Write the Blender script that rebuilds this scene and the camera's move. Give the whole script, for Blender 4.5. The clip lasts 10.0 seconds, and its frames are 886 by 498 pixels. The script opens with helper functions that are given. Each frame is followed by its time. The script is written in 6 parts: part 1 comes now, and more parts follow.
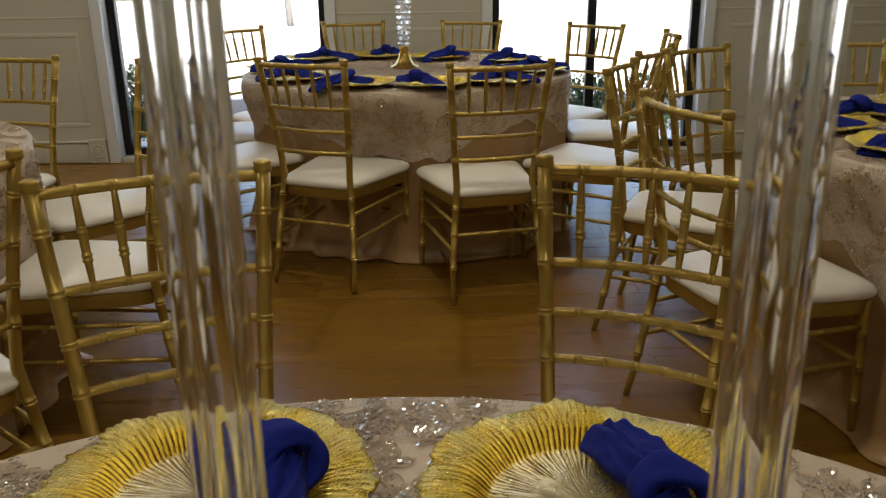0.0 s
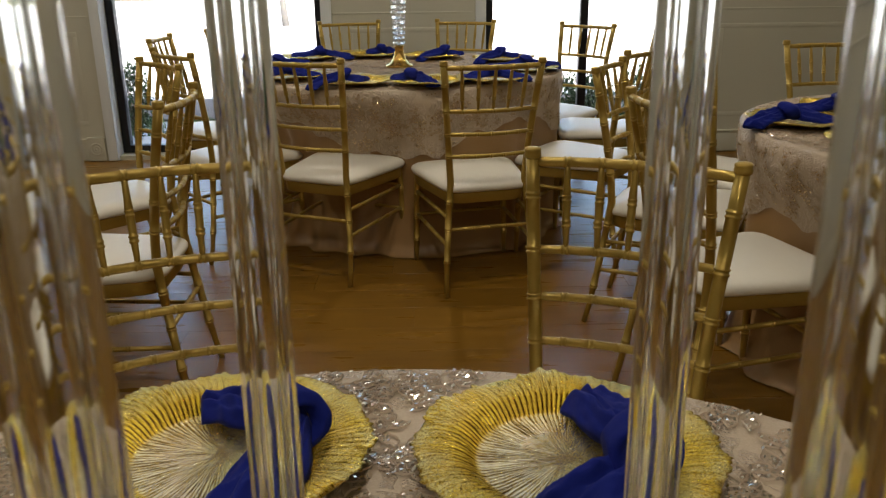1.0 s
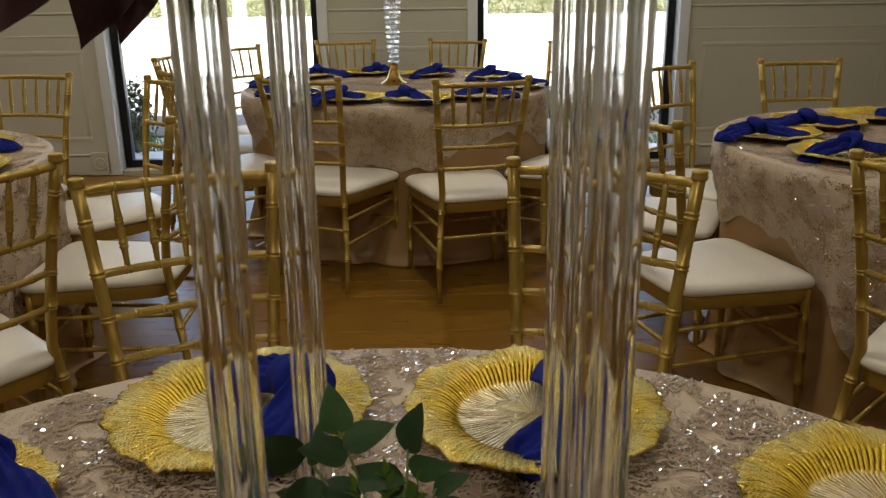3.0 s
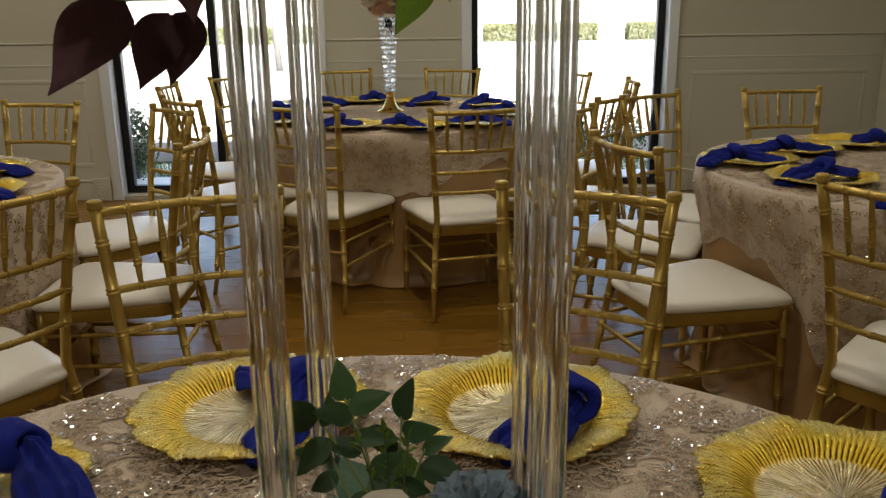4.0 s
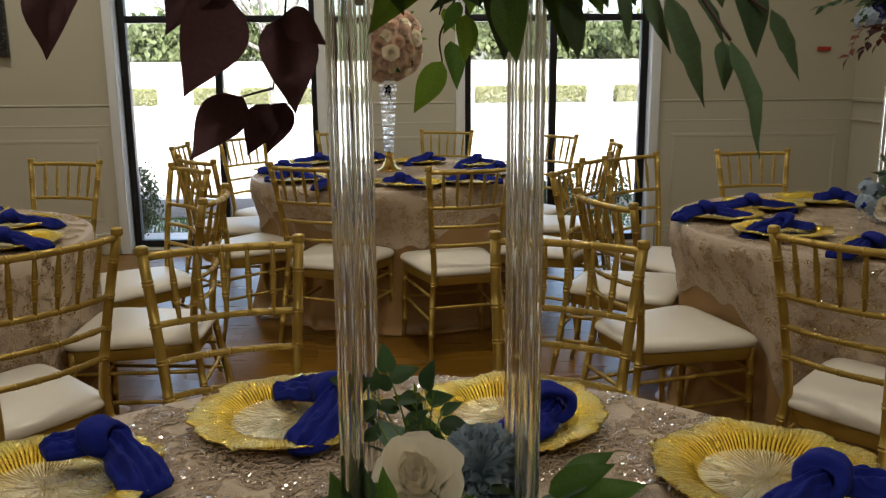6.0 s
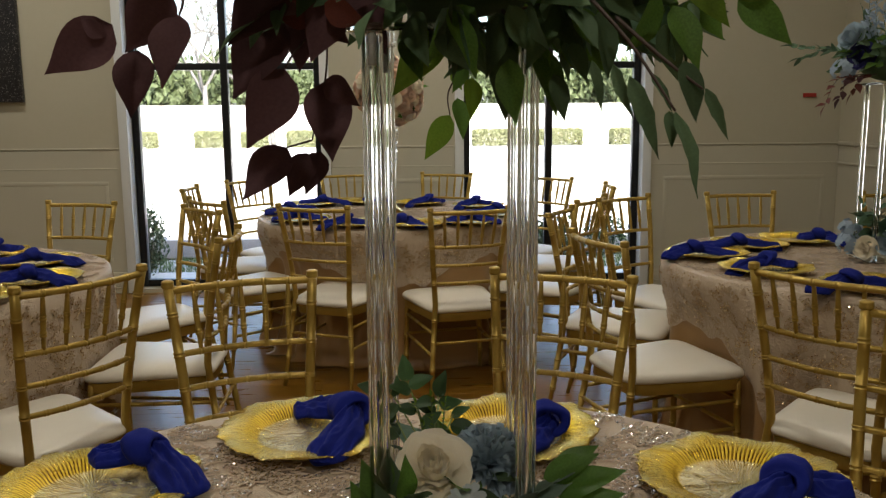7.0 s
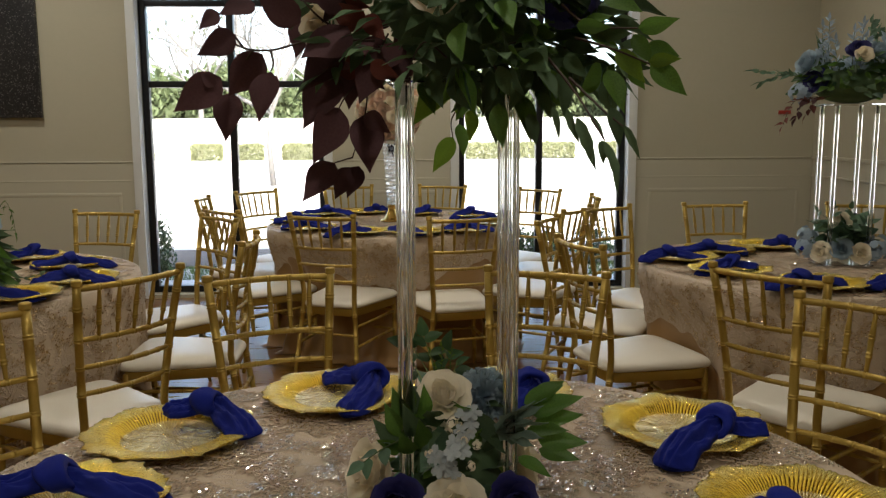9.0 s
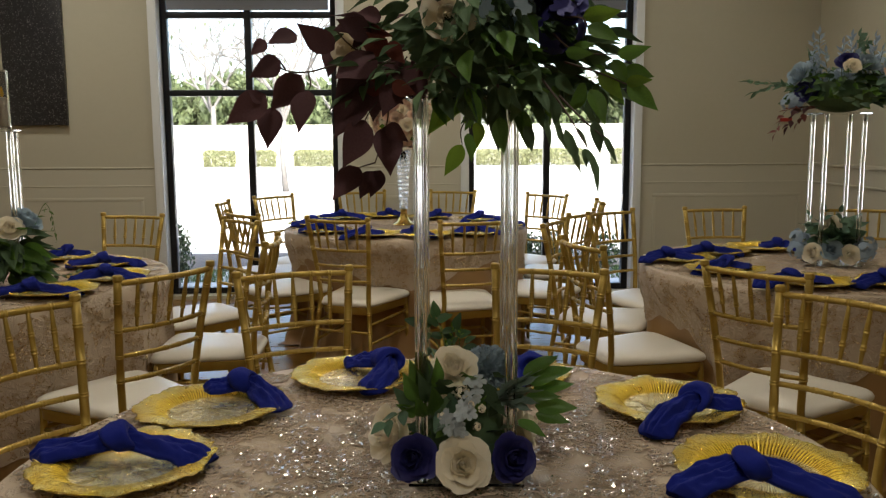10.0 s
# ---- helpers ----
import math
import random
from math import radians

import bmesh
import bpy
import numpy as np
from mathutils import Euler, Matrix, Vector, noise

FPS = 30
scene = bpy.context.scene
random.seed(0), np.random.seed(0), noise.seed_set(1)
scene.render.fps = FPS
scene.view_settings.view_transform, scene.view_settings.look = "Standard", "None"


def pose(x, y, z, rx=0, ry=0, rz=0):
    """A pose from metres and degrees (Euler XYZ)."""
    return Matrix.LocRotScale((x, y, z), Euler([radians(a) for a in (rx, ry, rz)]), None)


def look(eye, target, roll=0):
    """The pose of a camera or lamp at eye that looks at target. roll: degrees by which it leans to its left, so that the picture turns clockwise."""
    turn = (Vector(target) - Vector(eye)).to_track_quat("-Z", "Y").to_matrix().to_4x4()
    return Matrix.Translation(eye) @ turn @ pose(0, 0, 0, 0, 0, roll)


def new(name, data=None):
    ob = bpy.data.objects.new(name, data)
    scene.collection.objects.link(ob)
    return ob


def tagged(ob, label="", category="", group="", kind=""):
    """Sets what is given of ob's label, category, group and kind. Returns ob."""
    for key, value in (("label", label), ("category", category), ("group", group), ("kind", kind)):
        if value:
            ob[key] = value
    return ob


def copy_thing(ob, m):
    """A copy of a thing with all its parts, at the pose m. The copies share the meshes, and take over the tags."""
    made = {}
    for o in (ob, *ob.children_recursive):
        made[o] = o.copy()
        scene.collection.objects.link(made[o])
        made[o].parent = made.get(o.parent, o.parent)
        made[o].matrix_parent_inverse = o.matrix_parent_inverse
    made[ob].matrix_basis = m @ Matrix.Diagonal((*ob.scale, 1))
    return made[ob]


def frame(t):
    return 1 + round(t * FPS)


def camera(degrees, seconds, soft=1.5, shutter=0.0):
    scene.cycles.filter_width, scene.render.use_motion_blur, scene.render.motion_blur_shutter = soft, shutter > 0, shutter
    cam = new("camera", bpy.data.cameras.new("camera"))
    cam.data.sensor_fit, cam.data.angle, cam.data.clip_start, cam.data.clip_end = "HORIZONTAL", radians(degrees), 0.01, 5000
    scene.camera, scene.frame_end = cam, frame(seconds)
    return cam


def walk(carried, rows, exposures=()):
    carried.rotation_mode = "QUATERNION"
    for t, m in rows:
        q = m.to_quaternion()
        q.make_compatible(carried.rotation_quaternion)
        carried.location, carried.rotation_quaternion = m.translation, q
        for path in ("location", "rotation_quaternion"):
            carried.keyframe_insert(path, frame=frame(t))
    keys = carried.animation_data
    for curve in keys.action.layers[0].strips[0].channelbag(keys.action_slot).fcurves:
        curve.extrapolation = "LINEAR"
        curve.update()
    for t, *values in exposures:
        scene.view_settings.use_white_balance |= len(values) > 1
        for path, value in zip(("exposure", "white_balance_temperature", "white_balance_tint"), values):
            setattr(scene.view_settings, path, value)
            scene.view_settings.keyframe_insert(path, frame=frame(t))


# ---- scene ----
cam = camera(55.3, 10.0, 1.25)
PATH = [
    (0, (0.21, 0.09, 1.245), (0.228, 1.985, 0.608), -0.8),
    (1, (0.212, 0.004, 1.249), (0.242, 1.899, 0.612), -0.7),
    (1.5, (0.218, -0.052, 1.258), (0.249, 1.843, 0.62), -0.8),
    (2, (0.218, -0.079, 1.258), (0.254, 1.818, 0.627), -0.8),
    (3.5, (0.222, -0.233, 1.283), (0.268, 1.682, 0.706), -0.7),
    (4, (0.224, -0.293, 1.291), (0.276, 1.631, 0.748), -0.7),
    (4.5, (0.223, -0.36, 1.299), (0.282, 1.574, 0.793), -0.6),
    (5, (0.217, -0.427, 1.309), (0.285, 1.514, 0.831), -0.6),
    (6.5, (0.181, -0.641, 1.331), (0.258, 1.324, 0.969), -0.4),
    (7, (0.17, -0.728, 1.338), (0.252, 1.246, 1.025), -0.4),
    (7.5, (0.154, -0.818, 1.337), (0.245, 1.158, 1.04), -0.4),
    (8, (0.144, -0.901, 1.336), (0.24, 1.075, 1.042), -0.3),
    (8.5, (0.137, -0.987, 1.346), (0.237, 0.989, 1.054), -0.3),
    (9, (0.132, -1.091, 1.356), (0.23, 0.886, 1.073), -0.3),
    (9.5, (0.126, -1.205, 1.361), (0.211, 0.775, 1.09), -0.4),
    (10, (0.121, -1.308, 1.361), (0.195, 0.673, 1.093), -0.3),
]
walk(cam, [(t, look(eye, target, roll)) for t, eye, target, roll in PATH], ((0.0, 2.54), (1.5, 2.58), (5.0, 2.54), (8.0, 2.60), (10.0, 2.60)))
cam.data.dof.use_dof, cam.data.dof.focus_distance, cam.data.dof.aperture_fstop = True, 1.75, 28.0

# ---- world, sun, lamps ----
sky_world = bpy.data.worlds.new("daylight")
scene.world = sky_world
sky_world.use_nodes = True
wn = sky_world.node_tree
sky = wn.nodes.new("ShaderNodeTexSky")
sky.sky_type, sky.sun_disc = "NISHITA", False
sky.sun_elevation, sky.sun_rotation = radians(48), radians(150)
sky.dust_density = 3.0
wn.nodes["Background"].inputs["Strength"].default_value = 0.14
wn.links.new(sky.outputs["Color"], wn.nodes["Background"].inputs["Color"])

sun_data = bpy.data.lights.new("sun", "SUN")
sun_data.energy, sun_data.angle, sun_data.color = 4.0, radians(0.6), (1.0, 0.95, 0.88)
sun = new("sun", sun_data)
sun.matrix_world = look((6, -12, 20), (0, 8, 0))

scene.view_settings.exposure = 2.46

# ---- helpers for building ----
def part(name, bm, material, parent=None, label="", smooth=True):
    me = bpy.data.meshes.new(name)
    bmesh.ops.recalc_face_normals(bm, faces=bm.faces)
    bm.to_mesh(me)
    bm.free()
    if smooth:
        me.polygons.foreach_set("use_smooth", [True] * len(me.polygons))
    me.materials.append(material)
    ob = new(name, me)
    if parent is not None:
        ob.parent = parent
    if label:
        ob["label"] = label
    return ob


def share(name, me, parent, m, label=""):
    """Another object on the mesh me, as a part of parent, at the local pose m."""
    ob = new(name, me)
    ob.parent = parent
    ob.matrix_basis = m
    if label:
        ob["label"] = label
    return ob


def thing(name, m, label, category, group="", kind=""):
    ob = new(name)
    ob.empty_display_size = 0.1
    ob.matrix_basis = m
    return tagged(ob, label, category, group, kind)


def box(bm, x0, x1, y0, y1, z0, z1, bevel=0.0):
    made = bmesh.ops.create_cube(bm, size=1.0, matrix=Matrix.Translation(((x0 + x1) / 2, (y0 + y1) / 2, (z0 + z1) / 2)) @ Matrix.Diagonal((x1 - x0, y1 - y0, z1 - z0, 1)))
    if bevel:
        edges = {e for v in made["verts"] for e in v.link_edges}
        bmesh.ops.bevel(bm, geom=list(edges), offset=bevel, segments=2, affect="EDGES", profile=0.6)
    return bm


def boxed(x0, x1, y0, y1, z0, z1, bevel=0.0):
    return box(bmesh.new(), x0, x1, y0, y1, z0, z1, bevel)


def tube(bm, pts, radii, n=10, caps=True, flat=1.0):
    """A swept round bar through pts with a radius at each."""
    pts = [Vector(p) for p in pts]
    rings, side = [], None
    for i, p in enumerate(pts):
        d = (pts[min(i + 1, len(pts) - 1)] - pts[max(i - 1, 0)]).normalized()
        if side is None:
            side = d.orthogonal().normalized()
        side = (side - d * side.dot(d)).normalized()
        up = d.cross(side)
        rings.append([bm.verts.new(p + radii[i] * (math.cos(a) * side + flat * math.sin(a) * up)) for a in (2 * math.pi * k / n for k in range(n))])
    for a, b in zip(rings, rings[1:]):
        for k in range(n):
            bm.faces.new((a[k], a[(k + 1) % n], b[(k + 1) % n], b[k]))
    if caps:
        bm.faces.new(rings[0][::-1])
        bm.faces.new(rings[-1])
    return bm


def noded(path, length, r, nodes, n=10, tip=None, root=None, steps=10):
    """A bamboo-like bar: path(s) for s in 0..length, ringed at the nodes. tip, root: radius at the ends."""
    rows = {0.0: r if root is None else root, length: r if tip is None else tip}
    for i in range(1, steps):
        s = length * i / steps
        f = 1.0
        if root is not None:
            f = min(f, root / r + (1 - root / r) * min(1, s / (0.45 * length)))
        if tip is not None:
            f = min(f, tip / r + (1 - tip / r) * min(1, (length - s) / (0.45 * length)))
        rows[s] = r * f
    for c in nodes:
        for ds, k in ((-0.0072, 1.0), (-0.0056, 1.17), (-0.0034, 1.17), (-0.0022, 1.02), (0.0022, 1.02), (0.0034, 1.17), (0.0056, 1.17), (0.0072, 1.0)):
            if 0 < c + ds < length:
                rows[c + ds] = r * k
    ss = sorted(rows)
    return tube(bmesh.new(), [path(s) for s in ss], [rows[s] for s in ss], n)


def lathe(bm, profile, n=32, close=False):
    rings = [[bm.verts.new((r * math.cos(2 * math.pi * k / n), r * math.sin(2 * math.pi * k / n), z)) for k in range(n)] for r, z in profile]
    for a, b in zip(rings, rings[1:]):
        for k in range(n):
            bm.faces.new((a[k], a[(k + 1) % n], b[(k + 1) % n], b[k]))
    if close:
        bm.faces.new(rings[0][::-1])
        bm.faces.new(rings[-1])
    return bm


def sheet(bm, nu, nv, place):
    """A grid of nu x nv cells; place(u, v) with u, v in 0..1."""
    grid = [[bm.verts.new(place(i / nu, j / nv)) for j in range(nv + 1)] for i in range(nu + 1)]
    for i in range(nu):
        for j in range(nv):
            bm.faces.new((grid[i][j], grid[i + 1][j], grid[i + 1][j + 1], grid[i][j + 1]))
    return bm


def smoothstep(a, b, x):
    t = max(0.0, min(1.0, (x - a) / (b - a)))
    return t * t * (3 - 2 * t)


# ---- materials ----
def material(name, color, rough=0.5, metal=0.0, second=None, scale=8.0, amount=0.5, fine=60.0, bump=0.0, bump_scale=200.0, rough_vary=0.0, spec=0.5, sheen=0.0, coat=0.0, stretch=(1, 1, 1), per_object=0.0, translucent=0.0):
    """A surface with two scales of variation and fine relief."""
    m = bpy.data.materials.new(name)
    m.use_nodes = True
    nt = m.node_tree
    b = nt.nodes["Principled BSDF"]
    b.inputs["Roughness"].default_value, b.inputs["Metallic"].default_value = rough, metal
    b.inputs["Specular IOR Level"].default_value = spec
    b.inputs["Sheen Weight"].default_value = sheen
    b.inputs["Coat Weight"].default_value = coat
    co = nt.nodes.new("ShaderNodeTexCoord")
    mp = nt.nodes.new("ShaderNodeMapping")
    mp.inputs["Scale"].default_value = stretch
    nt.links.new(co.outputs["Object"], mp.inputs["Vector"])
    n1, n2 = nt.nodes.new("ShaderNodeTexNoise"), nt.nodes.new("ShaderNodeTexNoise")
    n1.inputs["Scale"].default_value, n2.inputs["Scale"].default_value = scale, fine
    n1.inputs["Detail"].default_value = 5
    for n in (n1, n2):
        nt.links.new(mp.outputs["Vector"], n.inputs["Vector"])
    add = nt.nodes.new("ShaderNodeMath")
    add.operation = "MULTIPLY_ADD"
    add.inputs[1].default_value = 0.35
    nt.links.new(n2.outputs["Fac"], add.inputs[0])
    nt.links.new(n1.outputs["Fac"], add.inputs[2])
    ramp = nt.nodes.new("ShaderNodeMapRange")
    ramp.inputs["From Min"].default_value, ramp.inputs["From Max"].default_value = 0.45, 0.9
    ramp.inputs["To Max"].default_value = amount
    nt.links.new(add.outputs[0], ramp.inputs["Value"])
    mix = nt.nodes.new("ShaderNodeMix")
    mix.data_type = "RGBA"
    mix.inputs["A"].default_value = (*color, 1)
    mix.inputs["B"].default_value = (*(second or [c * 0.7 for c in color]), 1)
    nt.links.new(ramp.outputs["Result"], mix.inputs["Factor"])
    out = mix.outputs["Result"]
    if per_object:
        info = nt.nodes.new("ShaderNodeObjectInfo")
        hsv = nt.nodes.new("ShaderNodeHueSaturation")
        r = nt.nodes.new("ShaderNodeMapRange")
        r.inputs["To Min"].default_value, r.inputs["To Max"].default_value = 1 - per_object, 1 + per_object
        nt.links.new(info.outputs["Random"], r.inputs["Value"])
        nt.links.new(r.outputs["Result"], hsv.inputs["Value"])
        nt.links.new(out, hsv.inputs["Color"])
        out = hsv.outputs["Color"]
    nt.links.new(out, b.inputs["Base Color"])
    if rough_vary:
        rr = nt.nodes.new("ShaderNodeMapRange")
        rr.inputs["To Min"].default_value, rr.inputs["To Max"].default_value = max(0.02, rough - rough_vary), rough + rough_vary
        nt.links.new(n1.outputs["Fac"], rr.inputs["Value"])
        nt.links.new(rr.outputs["Result"], b.inputs["Roughness"])
    if bump:
        nb = nt.nodes.new("ShaderNodeTexNoise")
        nb.inputs["Scale"].default_value = bump_scale
        nt.links.new(mp.outputs["Vector"], nb.inputs["Vector"])
        bp = nt.nodes.new("ShaderNodeBump")
        bp.inputs["Strength"].default_value, bp.inputs["Distance"].default_value = bump, 0.002
        nt.links.new(nb.outputs["Fac"], bp.inputs["Height"])
        nt.links.new(bp.outputs["Normal"], b.inputs["Normal"])
    if translucent:
        tr = nt.nodes.new("ShaderNodeBsdfTranslucent")
        nt.links.new(out, tr.inputs["Color"])
        ms = nt.nodes.new("ShaderNodeMixShader")
        ms.inputs["Fac"].default_value = translucent
        nt.links.new(b.outputs["BSDF"], ms.inputs[1])
        nt.links.new(tr.outputs["BSDF"], ms.inputs[2])
        nt.links.new(ms.outputs["Shader"], nt.nodes["Material Output"].inputs["Surface"])
    return m


def clear(name, color, ior, rough=0.0):
    m = bpy.data.materials.new(name)
    m.use_nodes = True
    b = m.node_tree.nodes["Principled BSDF"]
    b.inputs["Base Color"].default_value = (*color, 1)
    b.inputs["Transmission Weight"].default_value, b.inputs["IOR"].default_value, b.inputs["Roughness"].default_value = 1.0, ior, rough
    return m


def sequin_lace(name):
    """Champagne net with scrolled motifs of small mirror-like sequins."""
    m = bpy.data.materials.new(name)
    m.use_nodes = True
    nt = m.node_tree
    b = nt.nodes["Principled BSDF"]
    co = nt.nodes.new("ShaderNodeTexCoord")
    warp = nt.nodes.new("ShaderNodeTexNoise")
    warp.inputs["Scale"].default_value = 9
    nt.links.new(co.outputs["Object"], warp.inputs["Vector"])
    mixv = nt.nodes.new("ShaderNodeMix")
    mixv.data_type, mixv.blend_type = "RGBA", "LINEAR_LIGHT"
    mixv.inputs["Factor"].default_value = 0.07
    nt.links.new(co.outputs["Object"], mixv.inputs["A"])
    nt.links.new(warp.outputs["Color"], mixv.inputs["B"])
    big = nt.nodes.new("ShaderNodeTexVoronoi")
    big.feature, big.inputs["Scale"].default_value = "DISTANCE_TO_EDGE", 26
    nt.links.new(mixv.outputs["Result"], big.inputs["Vector"])
    cluster = nt.nodes.new("ShaderNodeTexNoise")
    cluster.inputs["Scale"].default_value = 8
    nt.links.new(co.outputs["Object"], cluster.inputs["Vector"])
    c1 = nt.nodes.new("ShaderNodeMapRange")
    c1.inputs["From Min"].default_value, c1.inputs["From Max"].default_value = 0.40, 0.46
    nt.links.new(cluster.outputs["Fac"], c1.inputs["Value"])
    c2 = nt.nodes.new("ShaderNodeMapRange")
    c2.inputs["From Min"].default_value, c2.inputs["From Max"].default_value = 0.08, 0.12
    nt.links.new(big.outputs["Distance"], c2.inputs["Value"])
    mask = nt.nodes.new("ShaderNodeMath")
    mask.operation = "MULTIPLY"
    nt.links.new(c1.outputs["Result"], mask.inputs[0])
    nt.links.new(c2.outputs["Result"], mask.inputs[1])
    tiny = nt.nodes.new("ShaderNodeTexVoronoi")
    tiny.inputs["Scale"].default_value = 240
    nt.links.new(co.outputs["Object"], tiny.inputs["Vector"])
    net = nt.nodes.new("ShaderNodeTexNoise")
    net.inputs["Scale"].default_value = 300
    nt.links.new(co.outputs["Object"], net.inputs["Vector"])
    cloth = nt.nodes.new("ShaderNodeMix")
    cloth.data_type = "RGBA"
    cloth.inputs["A"].default_value, cloth.inputs["B"].default_value = (0.425, 0.330, 0.228, 1), (0.575, 0.462, 0.338, 1)
    nt.links.new(net.outputs["Fac"], cloth.inputs["Factor"])
    col = nt.nodes.new("ShaderNodeMix")
    col.data_type = "RGBA"
    col.inputs["B"].default_value = (0.52, 0.412, 0.302, 1)
    nt.links.new(mask.outputs[0], col.inputs["Factor"])
    nt.links.new(cloth.outputs["Result"], col.inputs["A"])
    nt.links.new(col.outputs["Result"], b.inputs["Base Color"])
    part_mask = nt.nodes.new("ShaderNodeMath")
    part_mask.operation = "MULTIPLY"
    part_mask.inputs[1].default_value = 0.18
    nt.links.new(mask.outputs[0], part_mask.inputs[0])
    nt.links.new(part_mask.outputs[0], b.inputs["Metallic"])
    rough = nt.nodes.new("ShaderNodeMapRange")
    rough.inputs["To Min"].default_value, rough.inputs["To Max"].default_value = 0.6, 0.42
    nt.links.new(mask.outputs[0], rough.inputs["Value"])
    nt.links.new(rough.outputs["Result"], b.inputs["Roughness"])
    bump = nt.nodes.new("ShaderNodeBump")
    bump.inputs["Strength"].default_value, bump.inputs["Distance"].default_value = 0.9, 0.004
    h = nt.nodes.new("ShaderNodeMath")
    h.operation = "MULTIPLY"
    nt.links.new(mask.outputs[0], h.inputs[0])
    nt.links.new(tiny.outputs["Distance"], h.inputs[1])
    nt.links.new(h.outputs[0], bump.inputs["Height"])
    nt.links.new(bump.outputs["Normal"], b.inputs["Normal"])
    return m


def charger_gold(name):
    """Gold-leafed glass: paler, silvery leaf on the ribs and in the middle, amber grooves painted darker for their
    shade.
    """
    m = material(name, (0.88, 0.61, 0.050), 0.25, 0.86, (0.76, 0.53, 0.07), 30, 0.6, 220, 0.25, 520, 0.07)
    nt = m.node_tree
    b = nt.nodes["Principled BSDF"]
    src = b.inputs["Base Color"].links[0].from_socket
    def calc(op, x, y=None, z=None):
        n = nt.nodes.new("ShaderNodeMath")
        n.operation = op
        for i, v in enumerate((x, y, z)):
            if v is None:
                continue
            if isinstance(v, (int, float)):
                n.inputs[i].default_value = v
            else:
                nt.links.new(v, n.inputs[i])
        return n.outputs[0]
    def span(v, a, c, d=0.0, e=1.0):
        n = nt.nodes.new("ShaderNodeMapRange")
        for k, q in (("From Min", a), ("From Max", c), ("To Min", d), ("To Max", e)):
            n.inputs[k].default_value = q
        nt.links.new(v, n.inputs["Value"])
        return n.outputs["Result"]
    def blend(f, p, q):
        n = nt.nodes.new("ShaderNodeMix")
        n.data_type = "RGBA"
        nt.links.new(f, n.inputs["Factor"])
        nt.links.new(p, n.inputs["A"])
        n.inputs["B"].default_value = (*q, 1)
        return n.outputs["Result"]
    co = nt.nodes.new("ShaderNodeTexCoord")
    sep = nt.nodes.new("ShaderNodeSeparateXYZ")
    nt.links.new(co.outputs["Object"], sep.inputs["Vector"])
    ang = calc("ARCTAN2", sep.outputs["Y"], sep.outputs["X"])
    rad = calc("SQRT", calc("ADD", calc("MULTIPLY", sep.outputs["X"], sep.outputs["X"]), calc("MULTIPLY", sep.outputs["Y"], sep.outputs["Y"])))
    wav = calc("MULTIPLY_ADD", calc("SINE", calc("MULTIPLY", rad, 60.0)), 1.2, calc("MULTIPLY", ang, 55.0))
    wav = calc("MULTIPLY_ADD", calc("SINE", calc("MULTIPLY", ang, 7.0)), 0.8, wav)
    rib = calc("ABSOLUTE", calc("SINE", wav))
    polar = nt.nodes.new("ShaderNodeCombineXYZ")
    nt.links.new(calc("MULTIPLY", ang, 24.0), polar.inputs["X"])
    nt.links.new(calc("MULTIPLY", rad, 14.0), polar.inputs["Y"])
    streak = nt.nodes.new("ShaderNodeTexNoise")
    streak.inputs["Scale"].default_value, streak.inputs["Detail"].default_value, streak.inputs["Roughness"].default_value = 1.6, 6, 0.65
    nt.links.new(polar.outputs["Vector"], streak.inputs["Vector"])
    flake = nt.nodes.new("ShaderNodeTexNoise")
    flake.inputs["Scale"].default_value, flake.inputs["Detail"].default_value = 320, 3
    nt.links.new(co.outputs["Object"], flake.inputs["Vector"])
    patch = nt.nodes.new("ShaderNodeTexNoise")
    patch.inputs["Scale"].default_value, patch.inputs["Detail"].default_value = 26, 4
    nt.links.new(co.outputs["Object"], patch.inputs["Vector"])
    fine = calc("ABSOLUTE", calc("SINE", calc("MULTIPLY_ADD", streak.outputs["Fac"], 7.0, calc("MULTIPLY", ang, 95.0))))
    ray = calc("POWER", calc("ABSOLUTE", calc("SINE", calc("MULTIPLY_ADD", streak.outputs["Fac"], 7.0, calc("MULTIPLY", ang, 52.0)))), 0.6)
    hill = calc("ABSOLUTE", calc("SINE", calc("MULTIPLY_ADD", streak.outputs["Fac"], 14.0, calc("MULTIPLY", rad, 620.0))))
    # three zones: rayed middle, ribbed wall, flaked rim
    middle, edge = span(rad, 0.100, 0.094), span(rad, 0.119, 0.128)
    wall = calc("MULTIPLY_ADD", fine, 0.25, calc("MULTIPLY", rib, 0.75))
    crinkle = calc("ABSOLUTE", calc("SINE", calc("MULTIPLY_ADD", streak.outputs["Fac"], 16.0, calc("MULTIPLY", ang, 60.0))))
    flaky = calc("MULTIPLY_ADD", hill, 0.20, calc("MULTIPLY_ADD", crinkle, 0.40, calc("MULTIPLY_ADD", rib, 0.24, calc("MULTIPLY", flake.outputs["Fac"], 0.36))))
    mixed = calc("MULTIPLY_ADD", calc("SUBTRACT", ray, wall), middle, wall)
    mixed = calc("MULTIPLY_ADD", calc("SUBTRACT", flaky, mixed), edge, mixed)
    # groove shade put into the colour: amber darkened to raise the ribs' contrast
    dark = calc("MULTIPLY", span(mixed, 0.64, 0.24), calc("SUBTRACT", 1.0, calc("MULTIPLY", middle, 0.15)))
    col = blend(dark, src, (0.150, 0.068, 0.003))
